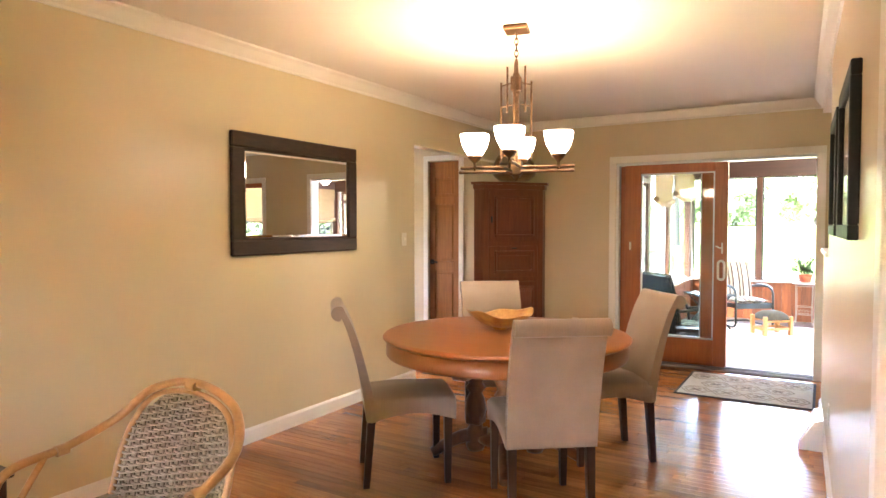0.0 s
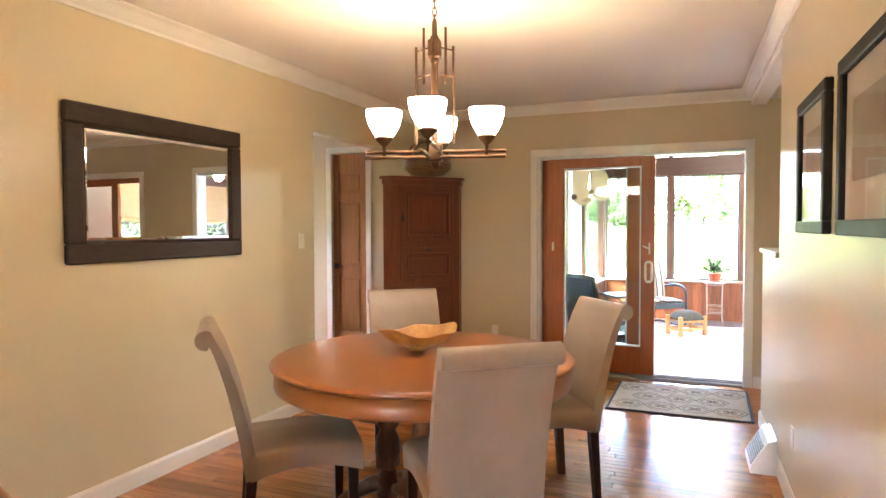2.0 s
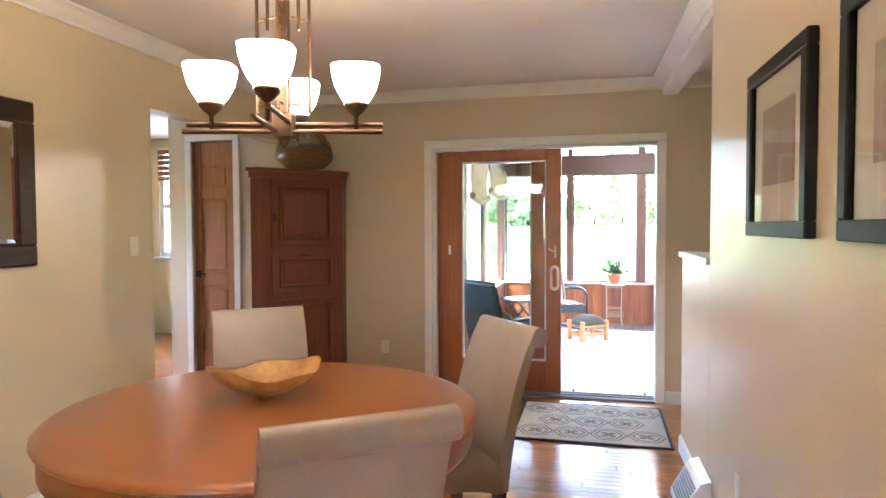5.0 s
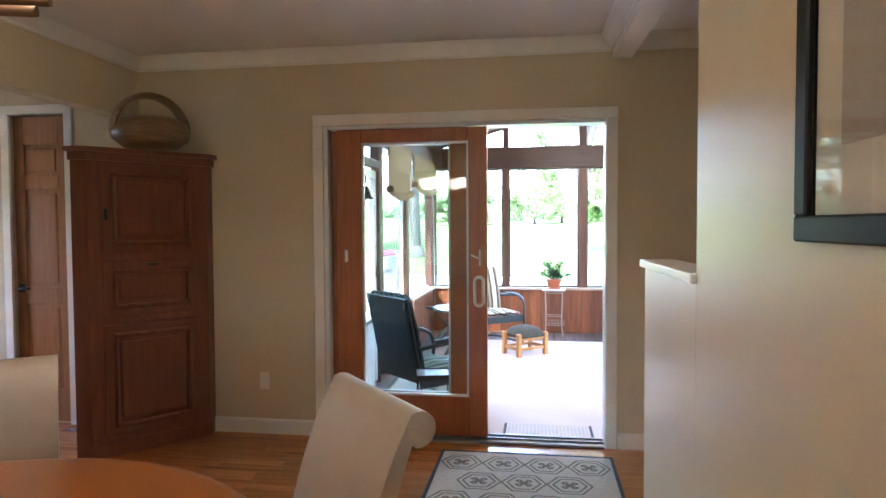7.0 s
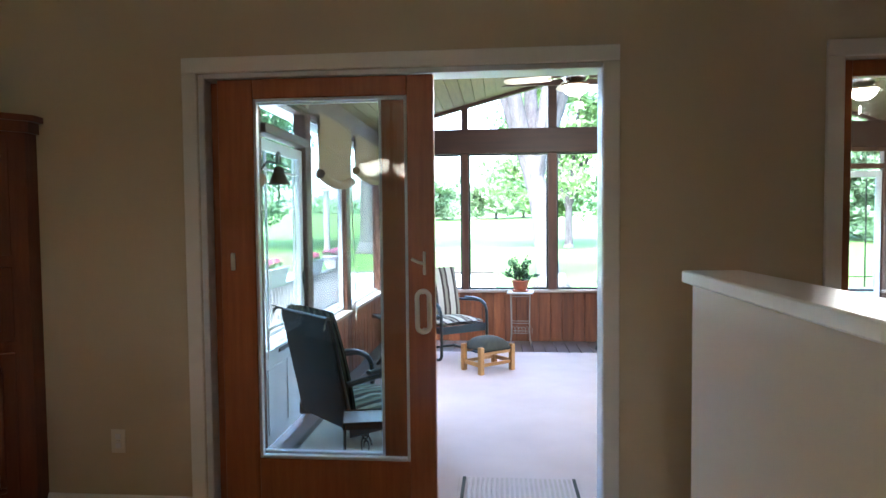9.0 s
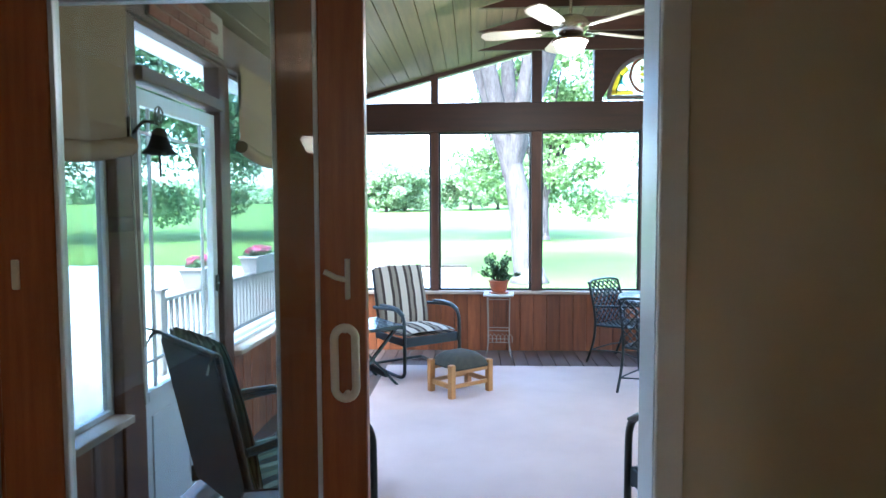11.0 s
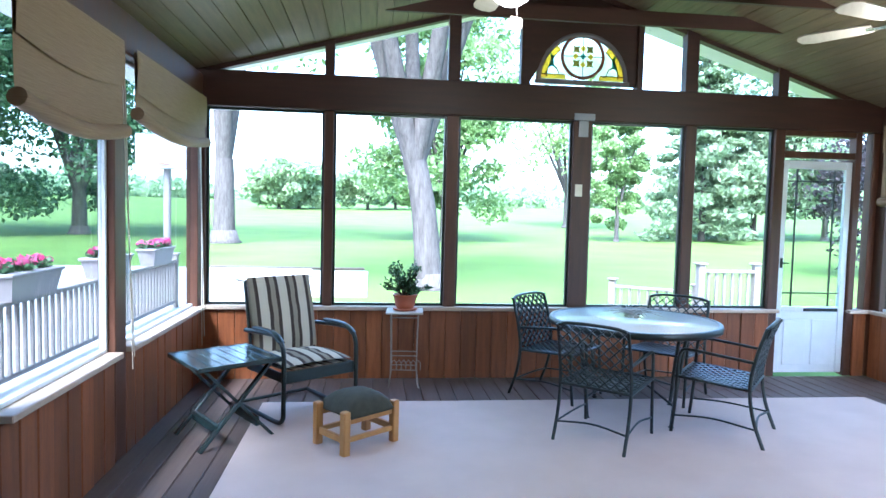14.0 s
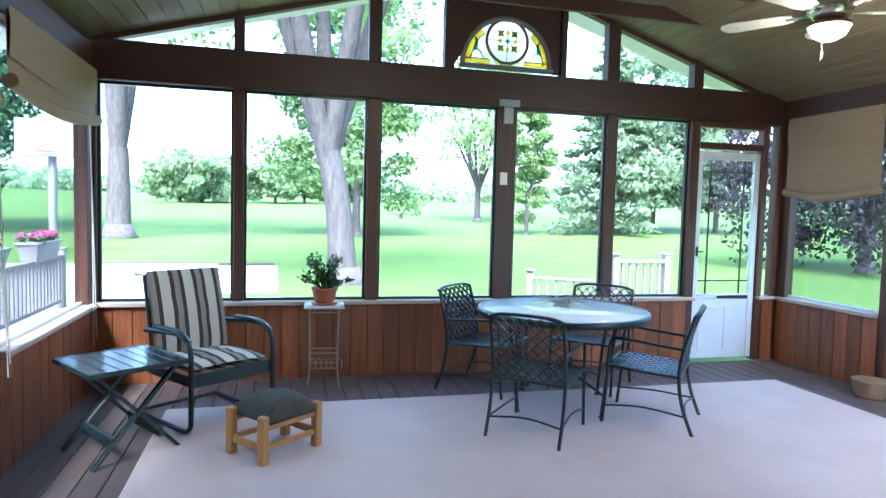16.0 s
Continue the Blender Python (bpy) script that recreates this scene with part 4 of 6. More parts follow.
tagged(leaf_object("far_woods", v, f, M_LEAFFAR), "belt of trees at the lawn's far edge, haze put into its pale leaves", "woods", "", "stuff")


def railing(name, x0, y0, x1, y1, zb, top, label, posts=True):
    r = thing(name, label, "railing", x0, y0, zb, math.degrees(math.atan2(y1 - y0, x1 - x0)))
    L = math.hypot(x1 - x0, y1 - y0)
    part("top_rail", Mesh().box(0, L, -0.045, 0.045, top - 0.04, top, 0.006), M_RAIL, r)
    part("bottom_rail", Mesh().box(0.05, L - 0.05, -0.02, 0.02, 0.08, 0.13, 0.004), M_RAIL, r)
    k = max(2, int(L / 0.13))
    bal = Mesh().box(-0.018, 0.018, -0.018, 0.018, 0.13, top - 0.04, 0.003).data("baluster", M_RAIL)
    for i in range(1, k):
        ob = new("baluster", bal)
        ob.parent = r
        ob.location = (L * i / k, 0, 0)
    for a in (0, L) if posts else ():
        part("post", Mesh().box(a - 0.05, a + 0.05, -0.05, 0.05, 0, top + 0.08, 0.006).box(a - 0.075, a + 0.075, -0.075, 0.075, top + 0.08, top + 0.11, 0.008), M_RAIL, r)
    return r


railing("deck_railing", -3.75, 11.0, -3.75, 16.8, GZ + 0.03, 0.80, "taupe painted deck railing with square balusters")
railing("stair_railing", 4.32, 14.8, 5.23, 14.85, GZ, 0.95, "taupe stair railing below the porch")
railing("stair_railing", 4.32, 14.9, 3.32, 15.68, GZ - 0.1, 0.72, "taupe stair railing below the porch")


def planter(y, seed):
    p = thing("flower_box", "grey plastic flower box with pink petunias on the rail", "planter", -3.75, y, GZ + 0.03 + 0.80, 90, group="flower boxes")
    b = Mesh()
    b.add([(-0.40, -0.09, 0.0), (0.40, -0.09, 0.0), (0.40, 0.09, 0.0), (-0.40, 0.09, 0.0), (-0.46, -0.13, 0.24), (0.46, -0.13, 0.24), (0.46, 0.13, 0.24), (-0.46, 0.13, 0.24)],
          [(0, 1, 2, 3), (0, 1, 5, 4), (1, 2, 6, 5), (2, 3, 7, 6), (3, 0, 4, 7), (4, 5, 6, 7)])
    b.box(-0.48, 0.48, -0.145, 0.145, 0.215, 0.25, 0.008)
    part("box", b, M_PLANTER, p)
    rng = np.random.default_rng(seed)
    c = [(-0.38 + 0.095 * i, 0.04 * rng.normal(), 0.29, 0.09) for i in range(9)]
    v, f = leaves(500, c, (1, 1, 0.8), 0.03, rng)
    leaf_object("foliage", v, f, M_HERB, p)
    v, f = leaves(260, [(a, b2, h2 + 0.04, 0.08) for a, b2, h2, _ in c], (1, 1, 0.6), 0.032, rng)
    tagged(leaf_object("flowers", v, f, M_PETAL, p), kind="stuff")
    return p


planter(12.2, 1), planter(14.1, 2), planter(15.9, 3)
hp = thing("basketball_hoop", "basketball hoop on a dark pole with a pale backboard", "hoop", -7.2, 27.8, GZ)
part("pole", Mesh().tube([(0, 0, 0), (0, 0, 3.4)], 0.12, 12), M_PLANTER, hp)
part("backboard", Mesh().box(-0.9, 0.9, -0.32, -0.26, 2.9, 4.0, 0.02), M_GREY, hp)
part("target_square", Mesh().box(-0.3, 0.3, -0.335, -0.325, 3.05, 3.5, 0.002).box(-0.24, 0.24, -0.345, -0.332, 3.11, 3.44, 0.002), M_METALW, hp)
part("rim", Mesh().tube([(0.23 * math.cos(a), -0.58 + 0.23 * math.sin(a), 3.05) for a in [2 * math.pi * i / 16 for i in range(16)]], 0.015, 6, closed=True), M_POT, hp)
part("bracket", Mesh().box(-0.06, 0.06, -0.26, 0.05, 3.2, 3.4, 0.01), M_PLANTER, hp)

# ---- dining room ----
def dining_table(x, y):
    t = thing("dining_table", "round golden oak pedestal dining table with a thick apron", "table", x, y)
    R = 0.70
    part("tabletop", Mesh().lathe([(0.02, 0.728), (R - 0.012, 0.728), (R, 0.735), (R + 0.004, 0.744), (R - 0.006, 0.753), (R - 0.03, 0.756), (0.02, 0.756)], n=64), M_TABLE, t)
    part("apron", Mesh().lathe([(R - 0.055, 0.64), (R - 0.018, 0.64), (R - 0.014, 0.65), (R - 0.018, 0.727), (R - 0.055, 0.727)], n=64), M_TABLE, t)
    col = [(0.046, 0.06), (0.058, 0.09), (0.039, 0.11), (0.062, 0.16), (0.039, 0.2), (0.044, 0.24), (0.065, 0.3), (0.055, 0.36), (0.036, 0.4), (0.060, 0.43), (0.039, 0.46), (0.068, 0.53), (0.039, 0.58), (0.065, 0.61), (0.065, 0.64)]
    for i in range(4):
        a = radians(25 + 90 * i)
        part("pedestal_post", Mesh().lathe(col, 0.17 * math.cos(a), 0.17 * math.sin(a), n=18).box(0.17 * math.cos(a) - 0.045, 0.17 * math.cos(a) + 0.045, 0.17 * math.sin(a) - 0.045, 0.17 * math.sin(a) + 0.045, 0.215, 0.285, 0.006), M_TURN, t)
        f = curve_through([(0.1 * math.cos(a), 0.1 * math.sin(a), 0.15), (0.26 * math.cos(a), 0.26 * math.sin(a), 0.13), (0.42 * math.cos(a), 0.42 * math.sin(a), 0.035)], 5)
        part("foot", Mesh().tube(f, 0.045, 10, r1=0.03), M_TURN, t)
    part("stretcher", Mesh().lathe([(0.06, 0.10), (0.16, 0.12), (0.16, 0.15), (0.05, 0.17), (0.05, 0.64)], n=20), M_TURN, t)
    part("bearer", Mesh().box(-0.55, 0.55, -0.04, 0.04, 0.6, 0.64, 0.006).box(-0.04, 0.04, -0.55, 0.55, 0.585, 0.625, 0.006), M_TURN, t)
    return t


dining_table(-1.615, 2.975).scale = (1.045, 1.045, 1.03)


def parsons_chair():
    """Faces +x; the back leans away and rolls over at its top."""
    c = thing("dining_chair", "taupe leather dining chair with a rolled back and dark legs", "chair", group="chairs round the dining table")
    W = 0.225
    # seat block with a curved lower edge
    m = Mesh()
    rows = []
    n = 12
    for i in range(n + 1):
        q = i / n
        x = -0.21 + 0.455 * q
        lowz = 0.355 + 0.045 * math.sin(math.pi * q)
        topz = 0.475 + 0.012 * math.sin(math.pi * q)
        rows.append([(x, -W, lowz), (x, -W - 0.004, topz - 0.02), (x, -W + 0.02, topz), (x, 0, topz + 0.012), (x, W - 0.02, topz), (x, W + 0.004, topz - 0.02), (x, W, lowz), (x, -W, lowz)])
    m.grid(rows)
    m.add(rows[0][:7], [tuple(range(7))]).add(rows[-1][:7], [tuple(range(7))])
    part("seat", m, M_LEATHER, c)
    # back: a curved slab from the seat's rear to the rolled top
    mid = [(-0.205, 0.36), (-0.225, 0.50), (-0.25, 0.62), (-0.285, 0.76), (-0.325, 0.88), (-0.36, 0.955)]
    th = [0.055, 0.05, 0.045, 0.04, 0.034, 0.034]
    pts = curve_through([(a, 0, b) for a, b in mid], 4)
    prof_f, prof_b = [], []
    for i, p in enumerate(pts):
        t = th[0] + (th[-1] - th[0]) * i / (len(pts) - 1)
        prof_f.append((p.x + t * 0.5, p.z))
        prof_b.append((p.x - t * 0.5, p.z))
    roll = [(-0.375 + 0.04 * math.cos(radians(a)), 0.945 + 0.04 * math.sin(radians(a))) for a in range(60, 290, 20)]
    out = prof_f + roll + prof_b[-3::-1]
    m = Mesh()
    m.grid([[(a, s, b) for a, b in out + out[:1]] for s in (-W, -W + 0.012, 0, W - 0.012, W)])
    mm = Mesh()
    mm.v, mm.f, mm.s = m.v, m.f, m.s
    mm.add([(a, -W, b) for a, b in out], [tuple(range(len(out)))]).add([(a, W, b) for a, b in out], [tuple(range(len(out)))])
    part("backrest", mm, M_LEATHER, c)
    part("piping", Mesh().tube([(-0.345, s, 0.905) for s in (-W, 0, W)], 0.005, 6), M_LEATHER, c)
    for sx, sy in ((-1, -1), (-1, 1), (1, -1), (1, 1)):
        x0 = 0.205 if sx > 0 else -0.205
        y0 = sy * (W - 0.03)
        lean = 0.0 if sx > 0 else -0.03
        b, q = 0.022, 0.016
        v = [(x0 - b, y0 - b, 0.40), (x0 + b, y0 - b, 0.40), (x0 + b, y0 + b, 0.40), (x0 - b, y0 + b, 0.40), (x0 + lean - q, y0 - q, 0.0), (x0 + lean + q, y0 - q, 0), (x0 + lean + q, y0 + q, 0), (x0 + lean - q, y0 + q, 0)]
        part("leg", Mesh().add(v, [(0, 1, 2, 3), (4, 5, 6, 7), (0, 1, 5, 4), (1, 2, 6, 5), (2, 3, 7, 6), (3, 0, 4, 7)]), M_DARKLEG, c)
    return c


chair = parsons_chair()
GROW = Matrix.Diagonal((1.02, 0.99, 1.01, 1))
chair.matrix_basis = pose(-2.03, 2.52, 0, 0, 0, 41) @ GROW
copy_thing(chair, pose(-1.21, 2.52, 0, 0, 0, 127) @ GROW)
copy_thing(chair, pose(-1.90, 3.50, 0, 0, 0, -52) @ GROW)
copy_thing(chair, pose(-1.15, 3.40, 0, 0, 0, 220) @ GROW)

bowl = Mesh()
rows = []
for i, (r, z) in enumerate([(0.03, 0.012), (0.10, 0.016), (0.17, 0.05), (0.215, 0.085), (0.225, 0.092), (0.215, 0.086), (0.165, 0.06), (0.09, 0.028), (0.002, 0.024)]):
    rows.append([(r * 1.08 * math.cos(a) * (1 + 0.03 * math.sin(3 * a)), r * 0.82 * math.sin(a) * (1 + 0.04 * math.cos(2 * a + 1)), z + (0.014 * math.sin(2 * a + 0.6) + 0.008 * math.sin(5 * a)) * (r / 0.22) ** 2) for a in [2 * math.pi * j / 32 for j in range(33)]])
bowl.grid(rows).lathe([(0.05, 0.0), (0.06, 0.014), (0.03, 0.016)], n=20)
b = single("bowl", bowl, M_BOWL, "natural-edge burl wood bowl on the dining table", "bowl")
b.matrix_basis = pose(-1.695, 3.07, 0.780, 0, 0, 28)
b.scale = (0.86, 0.86, 1.15)


def chandelier(x, y, turn):
    c = thing("chandelier", "bronze chandelier with four lit frosted glass shades", "chandelier", x, y, 0, turn)
    part("canopy", Mesh().box(-0.07, 0.07, -0.07, 0.07, CEIL - 0.028, CEIL - 0.001, 0.006), M_BRONZE, c)
    for i in range(5):
        z = CEIL - 0.05 - 0.034 * i
        lp = [(0.010 * math.cos(a), 0, z + 0.024 * math.sin(a)) if i % 2 else (0, 0.010 * math.cos(a), z + 0.024 * math.sin(a)) for a in [2 * math.pi * k / 12 for k in range(12)]]
        part("chain_link", Mesh().tube(lp, 0.0032, 6, closed=True), M_BRONZE, c)
    part("hub", Mesh().lathe([(0.008, 2.385), (0.012, 2.37), (0.012, 2.31), (0.02, 2.30), (0.02, 2.285)], n=14).box(-0.03, 0.03, -0.03, 0.03, 2.20, 2.285, 0.006).lathe([(0.01, 2.17), (0.022, 2.185), (0.02, 2.2)], n=14), M_BRONZE, c)
    part("stem", Mesh().box(-0.012, 0.012, -0.012, 0.012, 1.76, 2.2, 0.003), M_BRONZE, c)
    for sx, sy in ((1, 0), (-1, 0), (0, 1), (0, -1)):
        m = Mesh()
        a1, a2 = 0.052, 0.088
        m.tube([(sx * a1, sy * a1, 2.08), (sx * a1, sy * a1, 2.345)], 0.006, 8)
        m.tube([(sx * a2, sy * a2, 1.80), (sx * a2, sy * a2, 2.255)], 0.006, 8)
        for z in (2.11, 2.235):
            m.tube([(sx * 0.028, sy * 0.028, z + 0.015), (sx * a2, sy * a2, z)], 0.004, 6)
        m.tube([(sx * 0.02, sy * 0.02, 1.83), (sx * a2, sy * a2, 1.83)], 0.004, 6)
        part("upright", m, M_BRONZE, c)
    part("centre_block", Mesh().box(-0.035, 0.035, -0.035, 0.035, 1.715, 1.80, 0.006).lathe([(0.004, 1.68), (0.016, 1.695), (0.022, 1.715)], n=14), M_BRONZE, c)
    for k in range(2):
        off = 0.022
        for z, o in ((1.765, off), (1.735, -off)):
            p0, p1 = ((-0.335, o, z), (0.335, o, z)) if k == 0 else ((o, -0.335, z), (o, 0.335, z))
            part("arm", Mesh().tube([p0, p1], 0.0085, 8), M_BRONZE, c)
    for i in range(4):
        a = math.pi / 2 * i
        x0, y0 = 0.245 * math.cos(a), 0.245 * math.sin(a)
        part("lamp_cup", Mesh().lathe([(0.006, 1.735), (0.008, 1.79), (0.03, 1.81), (0.042, 1.825), (0.042, 1.835)], x0, y0, n=18), M_BRONZE, c)
        prof = [(0.038, 1.836), (0.052, 1.855), (0.070, 1.89), (0.080, 1.93), (0.083, 1.958)]
        sh = Mesh()
        rr = []
        for r, z in prof + [(r - 0.004, z) for r, z in prof[::-1]]:
            ring = []
            for j in range(33):
                w = 2 * math.pi * j / 32
                e = 3.2
                q = (abs(math.cos(w)) ** e + abs(math.sin(w)) ** e) ** (-1 / e)
                ring.append((x0 + r * q * math.cos(w + a), y0 + r * q * math.sin(w + a), z))
            rr.append(ring)
        sh.grid(rr)
        part("shade", sh, M_SHADE, c, "lit frosted glass shade")
        bulb = bpy.data.lights.new("bulb", "POINT")
        bulb.energy, bulb.color, bulb.shadow_soft_size = BULB, (1.0, 0.70, 0.38), 0.03
        lo = new("bulb", bulb)
        lo.parent = c
        lo.location = (x0, y0, 1.93)
    return c


BULB = 0.105
chandelier(-1.53, 2.93, 16)


def mirror():
    m = thing("wall_mirror", "wall mirror in a broad dark wooden frame", "mirror", LEFT, 0, 0)
    y0, y1, z0, z1, b = 2.258, 3.50, 1.227, 2.02, 0.10
    for q in ((y0, y1, z1 - b, z1), (y0, y1, z0, z0 + b), (y0, y0 + b, z0 + b, z1 - b), (y1 - b, y1, z0 + b, z1 - b)):
        part("frame", Mesh().box(0.0, 0.032, q[0], q[1], q[2], q[3], 0.008), M_FRAME, m)
    part("lip", Mesh().box(0.004, 0.024, y0 + b, y0 + b + 0.012, z0 + b, z1 - b, 0.004).box(0.004, 0.024, y1 - b - 0.012, y1 - b, z0 + b, z1 - b, 0.004).box(0.004, 0.024, y0 + b, y1 - b, z0 + b, z0 + b + 0.012, 0.004).box(0.004, 0.024, y0 + b, y1 - b, z1 - b - 0.012, z1 - b, 0.004), M_FRAME, m)
    g0, g1, h0, h1, e = y0 + b, y1 - b, z0 + b, z1 - b, 0.03
    g = Mesh().add([(0.002, g0, h0), (0.018, g1, h0), (0.018, g1, h1), (0.002, g0, h1), (0.008, g0 + e, h0 + e), (0.023, g1 - e, h0 + e), (0.023, g1 - e, h1 - e), (0.008, g0 + e, h1 - e)],
                   [(4, 5, 6, 7), (0, 1, 5, 4), (1, 2, 6, 5), (2, 3, 7, 6), (3, 0, 4, 7)])
    part("glass", g, M_MIRROR, m)


mirror()


def picture(y0, y1, z0, z1):
    p = thing("framed_picture", "black framed print with a wide cream mount under glass", "picture", group="framed prints")
    p.matrix_basis = EAST.copy()
    b = 0.05
    for q in ((y0, y1, z1 - b, z1), (y0, y1, z0, z0 + b), (y0, y0 + b, z0 + b, z1 - b), (y1 - b, y1, z0 + b, z1 - b)):
        part("frame", Mesh().box(-0.032, 0.0, q[0], q[1], q[2], q[3], 0.004), M_BLACK, p)
    part("mount", Mesh().box(-0.012, -0.004, y0 + b, y1 - b, z0 + b, z1 - b, 0.0), M_ARTMAT, p)
    part("print", Mesh().box(-0.015, -0.012, y0 + 0.15, y1 - 0.15, z0 + 0.17, z1 - 0.15, 0.0), M_ART, p)
    g = part("pane", Mesh().box(-0.021, -0.018, y0 + b, y1 - b, z0 + b, z1 - b, 0.0), M_PICGLASS, p)


picture(-1.44, -0.81, 1.375, 1.95)
picture(-2.38, -1.66, 1.375, 1.95)


def corner_cabinet():
    """A tall cupboard set across the corner; front faces -y in its own frame."""
    c = thing("corner_cabinet", "tall cherry corner cabinet with three panelled doors", "cabinet", -2.88, 5.86, 0, 50)
    H, hw = 1.86, 0.36
    body = Mesh().prism([(-hw, 0.0), (hw, 0.0), (hw + 0.07, 0.07), (0.12, 0.26), (-0.12, 0.26), (-hw - 0.07, 0.07)], 2, 0.0, H)
    part("body", body, M_CAB, c)
    part("cornice", Mesh().prism([(-hw - 0.03, -0.035), (hw + 0.03, -0.035), (hw + 0.11, 0.06), (0.12, 0.27), (-0.12, 0.27), (-hw - 0.11, 0.06)], 2, H, H + 0.028).prism([(-hw - 0.012, -0.016), (hw + 0.012, -0.016), (hw + 0.085, 0.065), (0.12, 0.265), (-0.12, 0.265), (-hw - 0.085, 0.065)], 2, H - 0.05, H), M_CAB, c)
    part("plinth", Mesh().box(-hw - 0.01, hw + 0.01, -0.015, 0.0, 0.0, 0.09, 0.004), M_CAB, c)
    for z0, z1 in ((1.25, 1.79), (0.86, 1.20), (0.13, 0.81)):
        d = part("door", Mesh().box(-hw + 0.07, hw - 0.07, -0.018, 0.0, z0, z1, 0.004), M_CAB, c)
        x0, x1 = -hw + 0.125, hw - 0.125
        fr = Mesh()
        for q in ((x0, x1, z0 + 0.05, z0 + 0.076), (x0, x1, z1 - 0.076, z1 - 0.05), (x0, x0 + 0.026, z0 + 0.076, z1 - 0.076), (x1 - 0.026, x1, z0 + 0.076, z1 - 0.076)):
            fr.box(q[0], q[1], -0.046, -0.018, q[2], q[3], 0.010)
        part("moulding", fr, M_CAB, d)
        part("panel", Mesh().box(x0 + 0.04, x1 - 0.04, -0.030, -0.018, z0 + 0.105, z1 - 0.105, 0.014), M_CAB, d)
    part("handle", Mesh().box(-hw + 0.085, -hw + 0.105, -0.032, -0.018, 1.45, 1.52, 0.004), M_IRON, c, "small dark iron pull")
    part("handle", Mesh().tube([(-0.03, -0.03, 1.175), (0.03, -0.03, 1.175)], 0.008, 8), M_IRON, c, "small dark iron pull")


corner_cabinet()
bk = thing("basket", "round glazed brown basket with a tall hoop handle", "basket", -2.88, 5.88, 1.888, 50)
part("body", Mesh().lathe([(0.06, 0.0), (0.13, 0.015), (0.185, 0.06), (0.195, 0.10), (0.175, 0.145), (0.13, 0.17), (0.12, 0.165), (0.165, 0.14), (0.182, 0.10), (0.1, 0.02), (0.01, 0.015)], n=32), M_BASKET, bk)
part("handle", Mesh().tube([(0.18 * math.cos(a), 0, 0.10 + 0.19 * math.sin(a)) for a in [math.pi * i / 20 for i in range(21)]], 0.055, 12, flat=0.3), M_BASKET, bk)
bk.scale = (1.22, 1.22, 1.2)


def patterned_mat():
    m = thing("door_mat", "cream and taupe patterned mat in front of the sliding door", "rug", -0.53, 5.57, 0, 0)
    L, W = 0.50, 0.44
    part("mat_body", Mesh().box(-L, L, -W, W, 0.001, 0.010, 0.003), M_MAT, m)
    part("binding", Mesh().box(-L - 0.02, L + 0.02, -W - 0.02, -W, 0.001, 0.012, 0.003).box(-L - 0.02, L + 0.02, W, W + 0.02, 0.001, 0.012, 0.003).box(-L - 0.02, -L, -W, W, 0.001, 0.012, 0.003).box(L, L + 0.02, -W, W, 0.001, 0.012, 0.003), M_MATEDGE, m)
    pat = Mesh()
    def flat(pts, w=0.012):
        for a, b in zip(pts, pts[1:] + pts[:1]):
            d = Vector((b[0] - a[0], b[1] - a[1]))
            if d.length < 1e-6:
                continue
            q = Vector((-d.y, d.x)).normalized() * (w / 2)
            pat.add([(a[0] + q.x, a[1] + q.y, 0.0112), (b[0] + q.x, b[1] + q.y, 0.0112), (b[0] - q.x, b[1] - q.y, 0.0112), (a[0] - q.x, a[1] - q.y, 0.0112)], [(0, 1, 2, 3)])
    for i in range(-2, 3):
        for j in range(-1, 2):
            cx, cy = 0.245 * i + (0.12 if j % 2 else 0), 0.265 * j
            if abs(cx) > L - 0.06:
                continue
            for r in (0.115, 0.085):
                pts = [(cx + r * 1.05 * math.cos(radians(60 * k)), cy + r * 1.1 * math.sin(radians(60 * k))) for k in range(6)]
                flat([(max(-L, min(L, a)), max(-W, min(W, b))) for a, b in pts], 0.011)
            for k in range(4):
                a = radians(45 + 90 * k)
                flat([(cx, cy), (cx + 0.05 * math.cos(a + 0.3), cy + 0.05 * math.sin(a + 0.3)), (cx + 0.05 * math.cos(a - 0.3), cy + 0.05 * math.sin(a - 0.3))], 0.014)
    part("pattern", pat, M_MATLINE, m)


patterned_mat()

# heating register at the wall's foot
rg = thing("floor_register", "white metal heat register with a grey slanted grille", "register")
rg.matrix_basis = EAST @ pose(0, 0.0, 0)
part("body", Mesh().prism([(-0.014, 0.0), (-0.15, 0.0), (-0.15, 0.03), (-0.06, 0.185), (-0.014, 0.20)], 1, -0.17, 0.17), M_METALW, rg)
for i in range(8):
    q = 0.12 + 0.095 * i
    x0, z0 = -0.15 + 0.09 * q, 0.03 + 0.155 * q
    part("louvre", Mesh().box(x0 - 0.008, x0 + 0.001, -0.14, 0.14, z0 - 0.004, z0 + 0.004, 0.001), M_GREY, rg)


def plate(name, label, m, kind_switch):
    t = thing(name, label, "switch" if kind_switch else "outlet")
    t.matrix_basis = m
    part("plate", Mesh().box(-0.035, 0.035, -0.006, 0, -0.057, 0.057, 0.003), M_PLATE, t)
    if kind_switch:
        part("toggle", Mesh().box(-0.005, 0.005, -0.018, -0.006, -0.012, 0.012, 0.002), M_PLATE, t)
    else:
        for z in (-0.022, 0.022):
            part("socket", Mesh().lathe([(0.014, 0.0), (0.014, 0.003)], n=14).box(-0.014, 0.014, -0.008, -0.005, z - 0.013, z + 0.013, 0.002), M_METALW, t)


plate("light_switch", "ivory light switch beside the passage", pose(LEFT, 4.20, 1.30, 0, 0, 90), True)
plate("wall_outlet", "ivory wall outlet beside the cabinet", pose(-2.295, FAR, 0.36), False)
